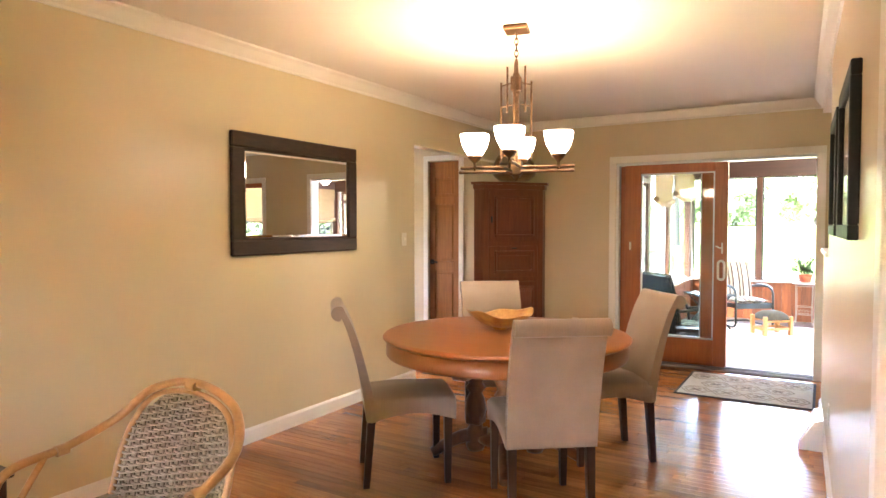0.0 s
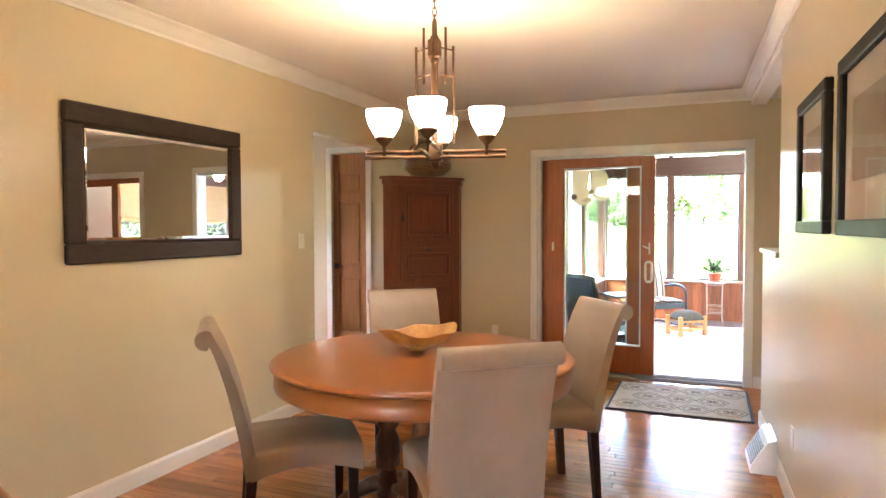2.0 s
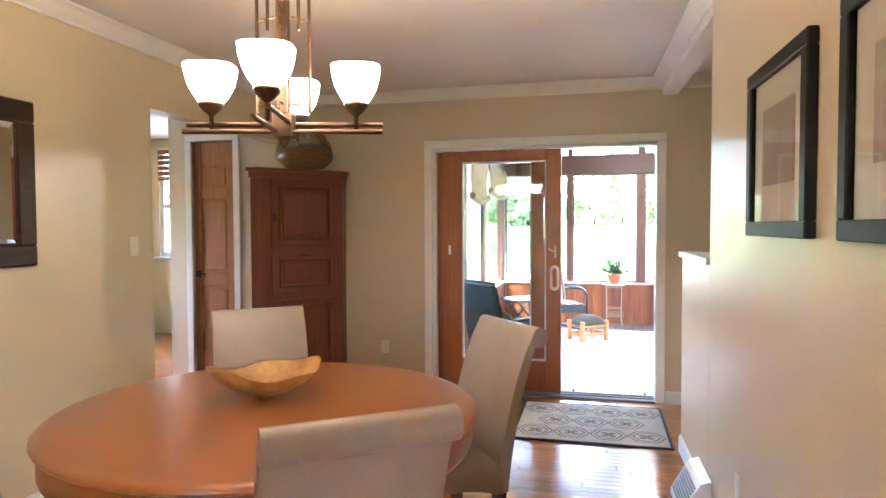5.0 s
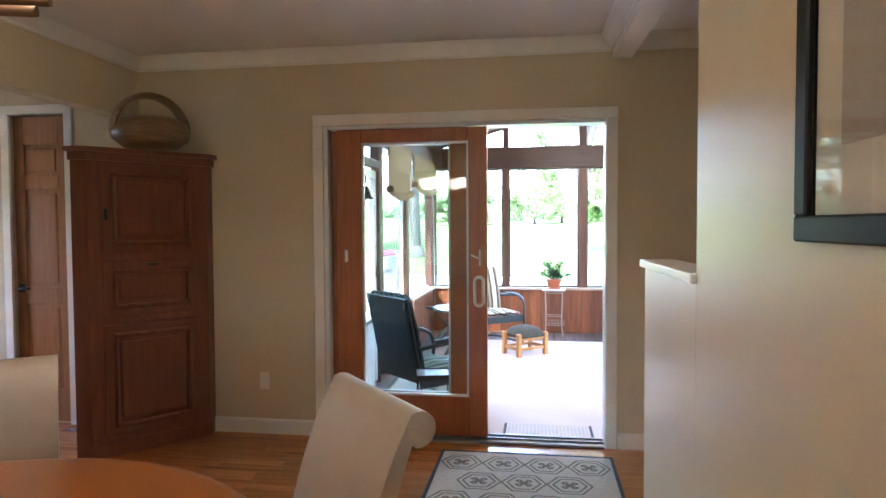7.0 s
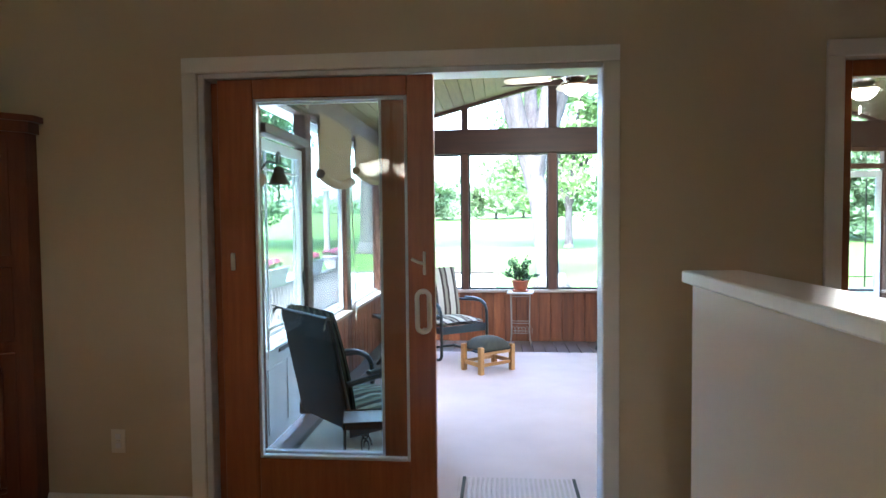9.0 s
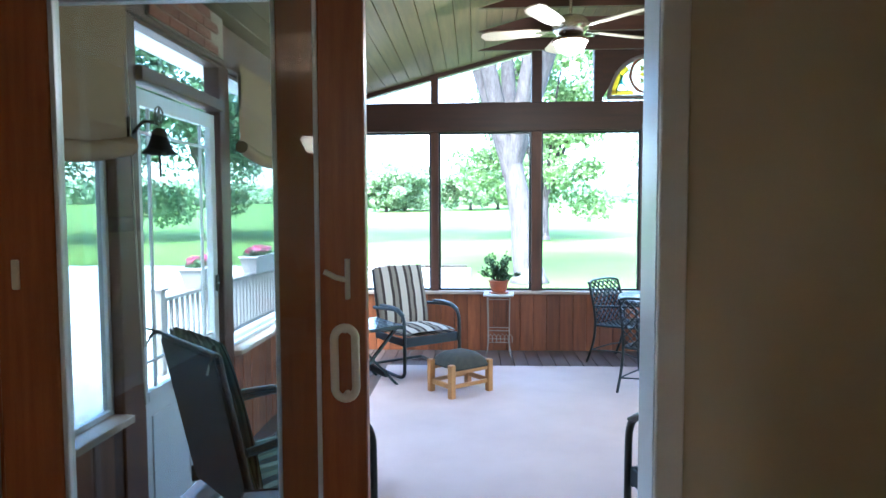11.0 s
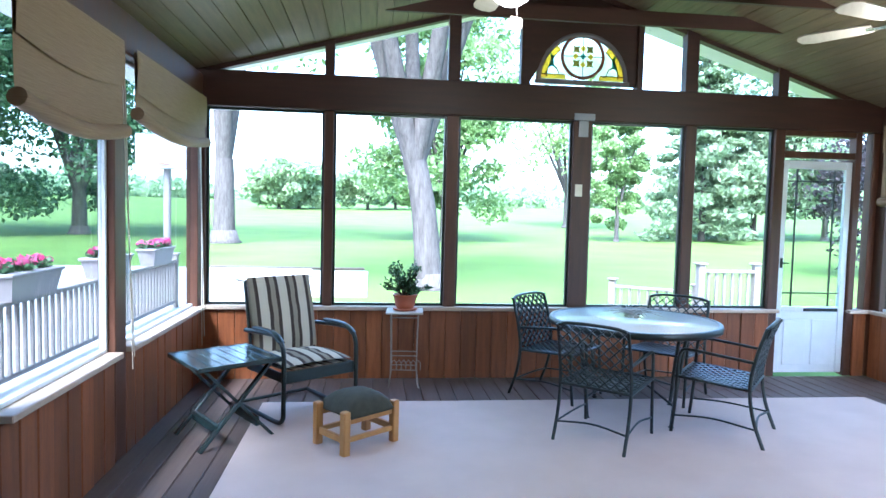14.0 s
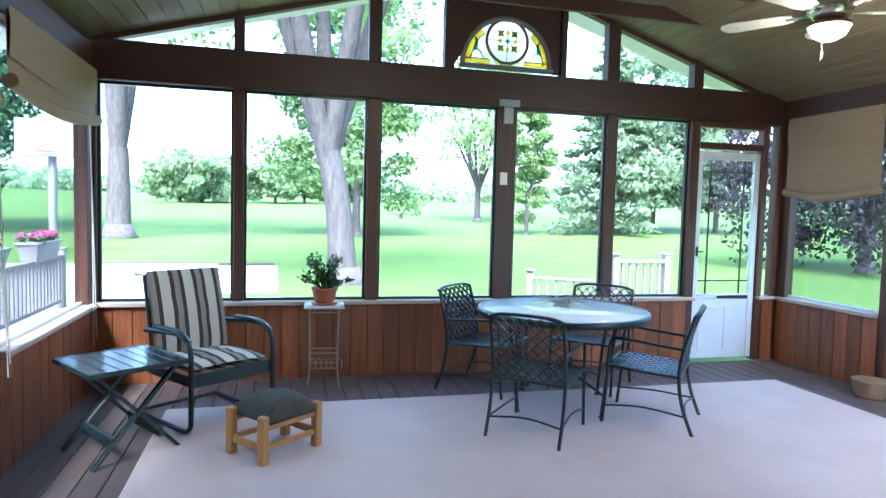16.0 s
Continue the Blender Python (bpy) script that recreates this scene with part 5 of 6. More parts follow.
plate("wall_outlet", "ivory wall outlet under the pictures", EAST @ pose(0, -0.62, 0.36, 0, 0, -90), False)


def wicker_chair():
    c = thing("wicker_armchair", "rattan armchair with a woven grey-green back", "chair", -2.05, 0.84, 0, -91)
    c.scale = (1.0, 1.2, 0.935)
    # faces +x in its own frame, back at -x; the hoop runs from arm over the back to arm
    hoop = curve_through([(0.30, 0.33, 0.02), (0.28, 0.33, 0.45), (0.22, 0.34, 0.58), (0.02, 0.33, 0.62), (-0.16, 0.29, 0.70), (-0.24, 0.20, 0.82), (-0.26, 0.0, 0.875), (-0.24, -0.20, 0.82), (-0.16, -0.29, 0.70), (0.02, -0.33, 0.62), (0.22, -0.34, 0.58), (0.28, -0.33, 0.45), (0.30, -0.33, 0.02)], 6)
    part("hoop", Mesh().tube(hoop, 0.017, 10), M_RATTAN, c)
    inner = curve_through([(-0.10, 0.255, 0.40), (-0.16, 0.26, 0.60), (-0.225, 0.19, 0.785), (-0.245, 0.0, 0.84), (-0.225, -0.19, 0.785), (-0.16, -0.26, 0.60), (-0.10, -0.255, 0.40)], 6)
    part("inner_hoop", Mesh().tube(inner, 0.012, 8), M_RATTAN, c)
    for p, q in (((-0.252, -0.02, 0.862), (-0.252, 0.02, 0.862)), ((0.02, 0.325, 0.615), (0.06, 0.328, 0.612)), ((0.02, -0.325, 0.615), (0.06, -0.328, 0.612))):
        part("binding", Mesh().tube([p, q], 0.023, 10), M_RATTAN, c)
    # woven back: upright canes and strips that pass before and behind them
    def back(s, z):
        q = max(0.0, min(1.0, (z - 0.36) / 0.48))
        return -0.09 - 0.15 * q - 0.02 * math.cos(s * 6)
    def half(z):
        q = (z - 0.36) / 0.47
        return 0.25 * math.sqrt(max(0.0, 1 - max(0.0, (q - 0.45) / 0.56) ** 2.2))
    n = 13
    for i in range(n):
        s = -0.235 + 0.47 * i / (n - 1)
        top = max(z for z in [0.36 + 0.005 * k for k in range(96)] if half(z) >= abs(s) - 0.001)
        part("cane", Mesh().tube([(back(s, z) + 0.0, s, z) for z in (0.36, 0.36 + (top - 0.36) * 0.5, top)], 0.006, 6), M_WEAVE, c)
    wv = Mesh()
    z, k = 0.375, 0
    while z < 0.83:
        h = half(z)
        if h > 0.03:
            pts = []
            m = max(4, int(h * 2 / 0.0195))
            for j in range(m + 1):
                s = -h + 2 * h * j / m
                pts.append((back(s, z) + 0.009 * (1 if (int(round((s + 0.235) / 0.0392)) + k) % 2 else -1), s, z))
            wv.tube(pts, 0.0058, 5)
        z += 0.0125
        k += 1
    ln = Mesh()
    zz = [0.37 + 0.0235 * k for k in range(20)]
    ln.grid([[(back(-half(z) + 2 * half(z) * j / 10, z) - 0.016, -half(z) + 2 * half(z) * j / 10, z) for j in range(11)] for z in zz if half(z) > 0.02])
    part("lining", ln, M_WEAVE, c)
    part("weave", wv, M_WEAVE, c, "woven grey and green fibre back")
    seat = [[(-0.10 + 0.40 * i / 8, -0.27 + 0.54 * j / 8, 0.40 + 0.01 * math.sin(math.pi * j / 8)) for j in range(9)] for i in range(9)]
    part("seat", Mesh().grid(seat).box(-0.11, 0.30, -0.28, 0.28, 0.36, 0.395, 0.01), M_WEAVE, c)
    for sy in (-1, 1):
        part("arm_brace", Mesh().tube(curve_through([(0.10, sy * 0.33, 0.60), (0.20, sy * 0.32, 0.45), (0.24, sy * 0.30, 0.36)], 5), 0.012, 8), M_RATTAN, c)
        part("leg", Mesh().tube([(-0.12, sy * 0.26, 0.40), (-0.20, sy * 0.28, 0.0)], 0.016, 8), M_RATTAN, c)
    part("stretcher", Mesh().tube([(0.29, -0.32, 0.18), (0.29, 0.32, 0.18)], 0.012, 8), M_RATTAN, c)


wicker_chair()
st = thing("side_table", "dark wooden side table by the wall", "table", -2.95, 0.56, 0)
part("top", Mesh().box(-0.22, 0.22, -0.22, 0.22, 0.42, 0.45, 0.006), M_DARKLEG, st)
part("body", Mesh().box(-0.2, 0.2, -0.2, 0.2, 0.15, 0.42, 0.006), M_DARKLEG, st)
for sx in (-1, 1):
    for sy in (-1, 1):
        part("leg", Mesh().box(sx * 0.18 - 0.02, sx * 0.18 + 0.02, sy * 0.18 - 0.02, sy * 0.18 + 0.02, 0, 0.15, 0.004), M_DARKLEG, st)

# ---- porch things ----
rug = Mesh().box(-1.38, 3.85, PB + 0.06, 11.0, PZ + 0.001, PZ + 0.012, 0.004)
single("porch_rug", rug, M_CARPET, "large pinkish beige flat rug over the deck boards", "rug")


def spring_chair(name, label, striped, x, y, turn, group=""):
    """Steel armchair with runners; faces +x."""
    c = thing(name, label, "chair", x, y, PZ, turn, group)
    cloth = M_STRIPE if striped else M_STRIPE2
    W = 0.29
    for sy in (-1, 1):
        run = curve_through([(-0.34, sy * W, 0.028), (0.0, sy * W, 0.022), (0.24, sy * W, 0.024), (0.315, sy * W, 0.06), (0.325, sy * W, 0.14), (0.325, sy * W, 0.42), (0.315, sy * W, 0.54), (0.26, sy * W, 0.605), (0.14, sy * W, 0.625), (-0.22, sy * W, 0.60)], 6)
        part("frame_side", Mesh().tube(run, 0.016, 10), M_IRON, c)
        arm = curve_through([(0.29, sy * W, 0.59), (0.2, sy * W, 0.635), (0.08, sy * W, 0.645), (-0.08, sy * W, 0.64)], 5)
        part("armrest", Mesh().tube(arm, 0.026, 10, flat=0.5), M_IRON, c)
        part("back_post", Mesh().tube([(-0.17, sy * 0.26, 0.34), (-0.30, sy * 0.26, 0.95)], 0.013, 8), M_IRON, c)
    part("cross_bar", Mesh().tube([(-0.33, -W, 0.028), (-0.33, W, 0.028)], 0.014, 8), M_IRON, c)
    part("seat_rail", Mesh().box(0.29, 0.31, -W, W, 0.30, 0.385, 0.006).box(-0.2, 0.3, -W, -W + 0.015, 0.31, 0.38, 0.004).box(-0.2, 0.3, W - 0.015, W, 0.31, 0.38, 0.004), M_SLING, c)
    part("top_rail", Mesh().tube([(-0.30, -0.26, 0.95), (-0.30, 0.26, 0.95)], 0.012, 8), M_IRON, c)
    bk = Mesh()
    for k in range(19):
        s = -0.25 + 0.5 * k / 18
        bk.tube([(-0.175, s, 0.36), (-0.303, s, 0.945)], 0.004, 4, smooth=False)
    for k in range(22):
        q = k / 21
        bk.tube([(-0.177 - 0.128 * q, -0.255, 0.36 + 0.58 * q), (-0.177 - 0.128 * q, 0.255, 0.36 + 0.58 * q)], 0.004, 4, smooth=False)
    if not striped:
        bk.grid([[(-0.190 - 0.128 * q, s, 0.34 + 0.6 * q) for s in (-0.26, -0.13, 0, 0.13, 0.26)] for q in (0, 0.25, 0.5, 0.75, 1.0)])
    part("back_web", bk, M_SLING, c)

    def cushion(rows, cols, place, th):
        top, bot = [], []
        for i in range(rows + 1):
            a, b = [], []
            for j in range(cols + 1):
                u, v = i / rows, j / cols
                e = (math.sin(math.pi * max(0.02, min(0.98, u))) * math.sin(math.pi * max(0.02, min(0.98, v)))) ** 0.28
                tuft = 1 - 0.22 * sum(math.exp(-(((u - p) / 0.09) ** 2 + ((v - q) / 0.09) ** 2)) for p in (0.33, 0.67) for q in (0.3, 0.7))
                a.append(place(u, v, th * e * tuft))
                b.append(place(u, v, -0.2 * th * e))
            top.append(a)
            bot.append(b)
        return Mesh().grid(top).grid(bot)

    sc = cushion(14, 14, lambda u, v, h: (-0.17 + 0.47 * u, -0.265 + 0.53 * v, 0.395 + h), 0.065)
    cob = new("seat_cushion", sc.data("seat_cushion", cloth))
    cob.parent, cob.rotation_euler = c, (0, 0, radians(90))
    for vert in cob.data.vertices:
        vert.co = Vector((vert.co.y, -vert.co.x, vert.co.z))
    bc = cushion(14, 14, lambda u, v, h: (-0.155 - 0.13 * u + h * 0.97, -0.255 + 0.51 * v, 0.43 + 0.55 * u + 0.2 * h), 0.06)
    cob = new("back_cushion", bc.data("back_cushion", cloth))
    cob.parent, cob.rotation_euler = c, (0, 0, radians(90))
    for vert in cob.data.vertices:
        vert.co = Vector((vert.co.y, -vert.co.x, vert.co.z))
    for sy in (-1, 1):
        t = Mesh()
        for d in ((-0.06, 0.05 * sy, -0.05), (-0.03, 0.09 * sy, -0.02), (-0.05, 0.07 * sy, 0.02)):
            t.tube(curve_through([(-0.30, sy * 0.26, 0.955), (-0.30 + d[0] * 0.6, sy * 0.26 + d[1] * 0.6, 0.965 + d[2] * 0.2), (-0.30 + d[0], sy * 0.26 + d[1], 0.955 + d[2])], 3), 0.006, 5, r1=0.004)
        part("tie", t, cloth, c)
    return c


spring_chair("porch_armchair", "dark green steel armchair with brown and cream striped cushions", True, -1.10, 10.86, -53).scale = (1.07, 1.07, 1.035)
spring_chair("porch_armchair", "dark green steel armchair with green striped cushions by the storm door", False, -1.42, 7.33, 45).scale = (1.09, 1.09, 1.09)
spring_chair("porch_armchair", "dark green steel armchair standing just outside the doorway", False, 0.59, 7.20, 103).scale = (1.09, 1.09, 1.09)


def tray_table(x, y, turn):
    t = thing("tray_table", "folding green painted tray table with crossed legs", "table", x, y, PZ, turn)
    for i in range(7):
        a = -0.25 + 0.5 * i / 7
        part("slat", Mesh().box(a + 0.003, a + 0.5 / 7 - 0.003, -0.24, 0.24, 0.495, 0.512, 0.003), M_TRAY, t)
    part("edge", Mesh().box(-0.265, -0.25, -0.26, 0.26, 0.485, 0.515, 0.003).box(0.25, 0.265, -0.26, 0.26, 0.485, 0.515, 0.003).box(-0.25, 0.25, -0.26, -0.242, 0.485, 0.514, 0.003).box(-0.25, 0.25, 0.242, 0.26, 0.485, 0.514, 0.003), M_TRAY, t)
    for sy in (-0.2, 0.2):
        for d in (-1, 1):
            a, b = Vector((-0.21 * d, sy + 0.012 * d, 0.485)), Vector((0.24 * d, sy + 0.012 * d, 0.0))
            u = (b - a).normalized()
            m = Matrix.Translation((a + b) / 2) @ u.to_track_quat("Z", "Y").to_matrix().to_4x4()
            L = (b - a).length / 2
            part("leg", Mesh().box(-0.009, 0.009, -0.018, 0.018, -L, L, 0.002, m=m @ pose(0, 0, 0, 0, 0, 90)), M_TRAY, t)
    for d in (-1, 1):
        part("brace", Mesh().box(d * 0.13 - 0.012, d * 0.13 + 0.012, -0.2, 0.2, 0.085, 0.145, 0.003), M_TRAY, t)
    return t


tray_table(-1.52, 10.29, 35).scale = (1.08, 1.08, 1.08)


def footstool(x, y, turn):
    t = thing("footstool", "oak footstool with an olive corduroy cushion", "footstool", x, y, PZ, turn)
    for sx in (-1, 1):
        for sy in (-1, 1):
            part("leg", Mesh().box(sx * 0.185 - 0.024, sx * 0.185 + 0.024, sy * 0.135 - 0.024, sy * 0.135 + 0.024, 0.0, 0.265, 0.006), M_STOOL, t)
        part("stretcher", Mesh().box(sx * 0.185 - 0.010, sx * 0.185 + 0.010, -0.111, 0.111, 0.075, 0.115, 0.003), M_STOOL, t)
        part("apron", Mesh().box(-0.161, 0.161, sx * 0.135 - 0.010, sx * 0.135 + 0.010, 0.185, 0.235, 0.003), M_STOOL, t)
        part("stretcher", Mesh().box(-0.161, 0.161, sx * 0.135 - 0.010, sx * 0.135 + 0.010, 0.08, 0.11, 0.003), M_STOOL, t)
    rows = []
    for i in range(15):
        u = -1 + 2 * i / 14
        rows.append([(0.165 * u, 0.165 * v, 0.235 + 0.10 * max(0.0, (1 - abs(u) ** 3.0)) ** 0.5 * max(0.0, (1 - abs(v) ** 3.0)) ** 0.5) for v in [-1 + 2 * j / 14 for j in range(15)]])
    part("cushion", Mesh().grid(rows).box(-0.16, 0.16, -0.16, 0.16, 0.215, 0.24, 0.01), M_OLIVE, t, "olive corduroy cushion")
    return t


footstool(-0.62, 10.09, 39).scale = (1.1, 1.1, 1.1)


def plant_stand(x, y):
    t = thing("plant_stand", "thin iron plant stand with a white marble top", "stand", x, y, PZ, -4)
    part("top", Mesh().box(-0.155, 0.155, -0.13, 0.13, 0.622, 0.642, 0.005), M_MARBLE, t)
    for sx in (-1, 1):
        for sy in (-1, 1):
            part("leg", Mesh().tube(curve_through([(sx * 0.115, sy * 0.09, 0.62), (sx * 0.108, sy * 0.085, 0.3), (sx * 0.11, sy * 0.09, 0.1), (sx * 0.125, sy * 0.10, 0.0)], 4), 0.006, 6), M_TWIG, t)
    for z in (0.59, 0.15, 0.27):
        part("hoop", Mesh().tube([(-0.112, -0.088, z), (0.112, -0.088, z), (0.112, 0.088, z), (-0.112, 0.088, z)], 0.0045, 6, closed=True), M_TWIG, t)
    for i in range(6):
        a = -0.10 + 0.04 * i
        part("loop", Mesh().tube([(a, -0.09, 0.15), (a, -0.092, 0.21), (a + 0.02, -0.094, 0.235), (a + 0.04, -0.092, 0.21), (a + 0.04, -0.09, 0.15)], 0.0035, 5), M_TWIG, t)
    return t


plant_stand(-0.23, 11.53).scale = (1.06, 1.06, 1.06)


def potted_plant(x, y, z):
    t = thing("potted_plant", "bushy jade plant in a glazed terracotta pot", "plant", x, y, z)
    part("saucer", Mesh().lathe([(0.085, 0.0), (0.10, 0.006), (0.105, 0.018), (0.09, 0.018), (0.02, 0.012)], n=28), M_POT, t)
    part("pot", Mesh().lathe([(0.065, 0.012), (0.085, 0.05), (0.098, 0.115), (0.105, 0.118), (0.106, 0.135), (0.096, 0.135), (0.09, 0.115), (0.01, 0.113)], n=28), M_POT, t)
    part("soil", Mesh().lathe([(0.093, 0.118), (0.05, 0.124), (0.002, 0.126)], n=20), M_SOIL, t)
    rng = np.random.default_rng(41)
    stems, cs = Mesh(), []
    for i in range(30):
        a = 2 * math.pi * rng.random()
        r, h = 0.03 + 0.19 * rng.random() ** 0.8, 0.06 + 0.22 * rng.random()
        e = Vector((r * math.cos(a), r * math.sin(a), 0.125 + h))
        pts = curve_through([(0.02 * math.cos(a), 0.02 * math.sin(a), 0.12), (0.5 * e.x, 0.5 * e.y, 0.12 + 0.6 * h), e], 4)
        stems.tube(pts, 0.004, 5, r1=0.002)
        for p in pts[3:]:
            cs.append((p.x, p.y, p.z, 0.028))
    part("stems", stems, M_SOIL, t)
    v, f = leaves(950, cs, (1, 1, 0.9), 0.017, rng)
    leaf_object("foliage", v, f, M_HERB, t)
    return t


potted_plant(-0.23, 11.53, PZ + 0.682).scale = (1.06, 1.06, 1.06)


def patio_table(x, y):
    t = thing("patio_table", "round iron patio table with a frosted glass top, whitened to carry the sky's reflection", "table", x, y, PZ)
    R = 0.61
    part("glass_top", Mesh().lathe([(0.01, 0.688), (R - 0.03, 0.688), (R - 0.028, 0.697), (0.01, 0.698)], n=56), M_TGLASS, t, "frosted glass top, whitened to carry the sky's reflection")
    part("rim", Mesh().lathe([(R - 0.035, 0.655), (R, 0.655), (R + 0.004, 0.68), (R, 0.698), (R - 0.028, 0.70), (R - 0.03, 0.684), (R - 0.035, 0.655)], n=56), M_IRON, t)
    for i in range(4):
        a = radians(20 + 90 * i)
        p = [(0.50 * math.cos(a), 0.50 * math.sin(a), 0.66), (0.44 * math.cos(a), 0.44 * math.sin(a), 0.33), (0.40 * math.cos(a), 0.40 * math.sin(a), 0.012)]
        part("leg", Mesh().tube(curve_through(p, 5), 0.014, 8), M_IRON, t)
        part("foot", Mesh().lathe([(0.018, 0.0), (0.022, 0.012), (0.014, 0.02)], 0.40 * math.cos(a), 0.40 * math.sin(a), n=10), M_IRON, t)
        part("brace", Mesh().tube([(0.42 * math.cos(a), 0.42 * math.sin(a), 0.16), (0, 0, 0.30)], 0.009, 6), M_IRON, t)
    return t


patio_table(1.54, 10.68).scale = (1.08, 1.08, 1.08)
tw = Mesh()
rng = np.random.default_rng(5)
for i in range(46):
    a = 2 * math.pi * rng.random()
    r = 0.05 + 0.11 * rng.random()
    s = Vector((0.08 * math.cos(a + 2), 0.08 * math.sin(a + 2), 0.006))
    e = Vector((r * 1.6 * math.cos(a), r * 1.6 * math.sin(a), 0.02 + 0.07 * rng.random()))
    tw.tube(curve_through([s, s.lerp(e, 0.5) + Vector((0, 0, 0.03)), e], 4), 0.0035, 5, r1=0.002)
wr = single("twig_centrepiece", tw, M_TWIG, "loose nest of silvery twigs on the glass table", "ornament")
wr.location = (1.57, 10.74, PZ + 0.757)


def patio_chair():
    """Faces +x: steel tube frame with a woven strap lattice."""
    c = thing("patio_chair", "dark green iron patio chair with a lattice of woven straps", "chair", group="patio chairs round the glass table")
    W = 0.235
    for sy in (-1, 1):
        rear = curve_through([(-0.30, sy * W, 0.0), (-0.235, sy * W, 0.2), (-0.21, sy * W, 0.40), (-0.235, sy * W, 0.60), (-0.285, sy * (W - 0.005), 0.80)], 5)
        part("rear_leg", Mesh().tube(rear, 0.0115, 8), M_IRON, c)
        front = curve_through([(0.235, sy * W, 0.0), (0.215, sy * W, 0.25), (0.205, sy * W, 0.50), (0.185, sy * W, 0.595), (0.10, sy * W, 0.605), (-0.23, sy * W, 0.575)], 5)
        part("front_leg", Mesh().tube(front, 0.011, 8), M_IRON, c)
        part("seat_rail", Mesh().tube([(0.22, sy * W, 0.41), (-0.22, sy * W, 0.385)], 0.010, 8), M_IRON, c)
        part("side_stretcher", Mesh().tube(curve_through([(0.228, sy * W, 0.13), (0.0, sy * W * 0.93, 0.15), (-0.255, sy * W, 0.13)], 5), 0.007, 6), M_IRON, c)
    part("front_rail", Mesh().tube([(0.22, -W, 0.41), (0.22, W, 0.41)], 0.010, 8), M_IRON, c)
    part("rear_rail", Mesh().tube([(-0.215, -W, 0.387), (-0.215, W, 0.387)], 0.010, 8), M_IRON, c)
    part("rear_stretcher", Mesh().tube(curve_through([(-0.255, -W, 0.13), (-0.23, 0, 0.15), (-0.255, W, 0.13)], 5), 0.007, 6), M_IRON, c)
    top = curve_through([(-0.285, -W, 0.80), (-0.30, -0.16, 0.822), (-0.305, 0, 0.828), (-0.30, 0.16, 0.822), (-0.285, W, 0.80)], 4)
    part("top_rail", Mesh().tube(top, 0.0115, 8), M_IRON, c)

    def strap(m, pts):
        rows = []
        p = [Vector(q) for q in pts]
        for i, q in enumerate(p):
            d = (p[min(i + 1, len(p) - 1)] - p[max(i - 1, 0)]).normalized()
            rows.append((q, d))
        m.tube([q for q, _ in rows], 0.0105, 6, flat=0.42, smooth=True)

    def back(s, z):
        q = (z - 0.40) / 0.40
        return (-0.208 - 0.02 * q - 0.072 * q * q, s, z)
    z0, z1 = 0.40, 0.81
    lat = Mesh()
    step, slope = 0.0672, (z1 - z0) / 0.40
    for d in (1, -1):
        for i in range(-9, 18):
            pts = []
            for k in range(41):
                z = z0 + (z1 - z0) * k / 40
                s = -W + step * i + d * (z - z0) / slope - (0 if d > 0 else -0.0)
                if -W <= s <= W:
                    b = back(s, z)
                    pts.append((b[0] + 0.003 * d * (1 if k % 2 else -1), b[1], b[2]))
            if len(pts) > 2:
                strap(lat, pts[::3] + ([pts[-1]] if (len(pts) - 1) % 3 else []))
    part("back_lattice", lat, M_IRON, c, "woven strap lattice back")
    lat = Mesh()
    for d in (1, -1):
        for i in range(-10, 19):
            pts = []
            for k in range(31):
                x = -0.215 + 0.435 * k / 30
                s = -W + 0.0588 * i + d * (x + 0.215) * 1.05
                if -W <= s <= W:
                    pts.append((x, s, 0.392 + 0.02 * (k / 30) - 0.018 * math.sin(math.pi * k / 30) * math.sin(math.pi * (s + W) / (2 * W))))
            if len(pts) > 2:
                strap(lat, pts[::3] + ([pts[-1]] if (len(pts) - 1) % 3 else []))
    part("seat_lattice", lat, M_IRON, c, "woven strap lattice seat")
    return c


pc = patio_chair()
GROW = Matrix.Diagonal((1.07, 1.07, 1.015, 1))
pc.matrix_basis = pose(1.13, 10.14, PZ, 0, 0, 48) @ GROW
copy_thing(pc, pose(2.03, 10.23, PZ, 0, 0, 139) @ GROW)
copy_thing(pc, pose(1.11, 11.20, PZ, 0, 0, -45) @ GROW)
copy_thing(pc, pose(2.02, 11.12, PZ, 0, 0, 225) @ GROW)


def small_table(x, y):
    t = thing("small_table", "small dark iron table with a tiled top", "table", x, y, PZ, 12)
    part("top", Mesh().box(-0.19, 0.19, -0.19, 0.19, 0.37, 0.385, 0.004), M_GREY, t)
    part("rim", Mesh().box(-0.2, 0.2, -0.2, -0.19, 0.36, 0.39, 0.003).box(-0.2, 0.2, 0.19, 0.2, 0.36, 0.39, 0.003).box(-0.2, -0.19, -0.19, 0.19, 0.36, 0.39, 0.003).box(0.19, 0.2, -0.19, 0.19, 0.36, 0.39, 0.003), M_IRON, t)
    for sx in (-1, 1):
        for sy in (-1, 1):
            part("leg", Mesh().tube([(sx * 0.185, sy * 0.185, 0.36), (sx * 0.195, sy * 0.195, 0.0)], 0.008, 6), M_IRON, t)
    for sy in (-1, 1):
        part("scroll", Mesh().tube([(0.05 * math.cos(a) * (1 - a / 14), sy * 0.19, 0.29 + 0.05 * math.sin(a) * (1 - a / 14)) for a in [0.5 * i for i in range(20)]], 0.005, 5), M_IRON, t)
        part("rail", Mesh().tube([(-0.19, sy * 0.19, 0.12), (0.19, sy * 0.19, 0.12)], 0.006, 6), M_IRON, t)
    return t


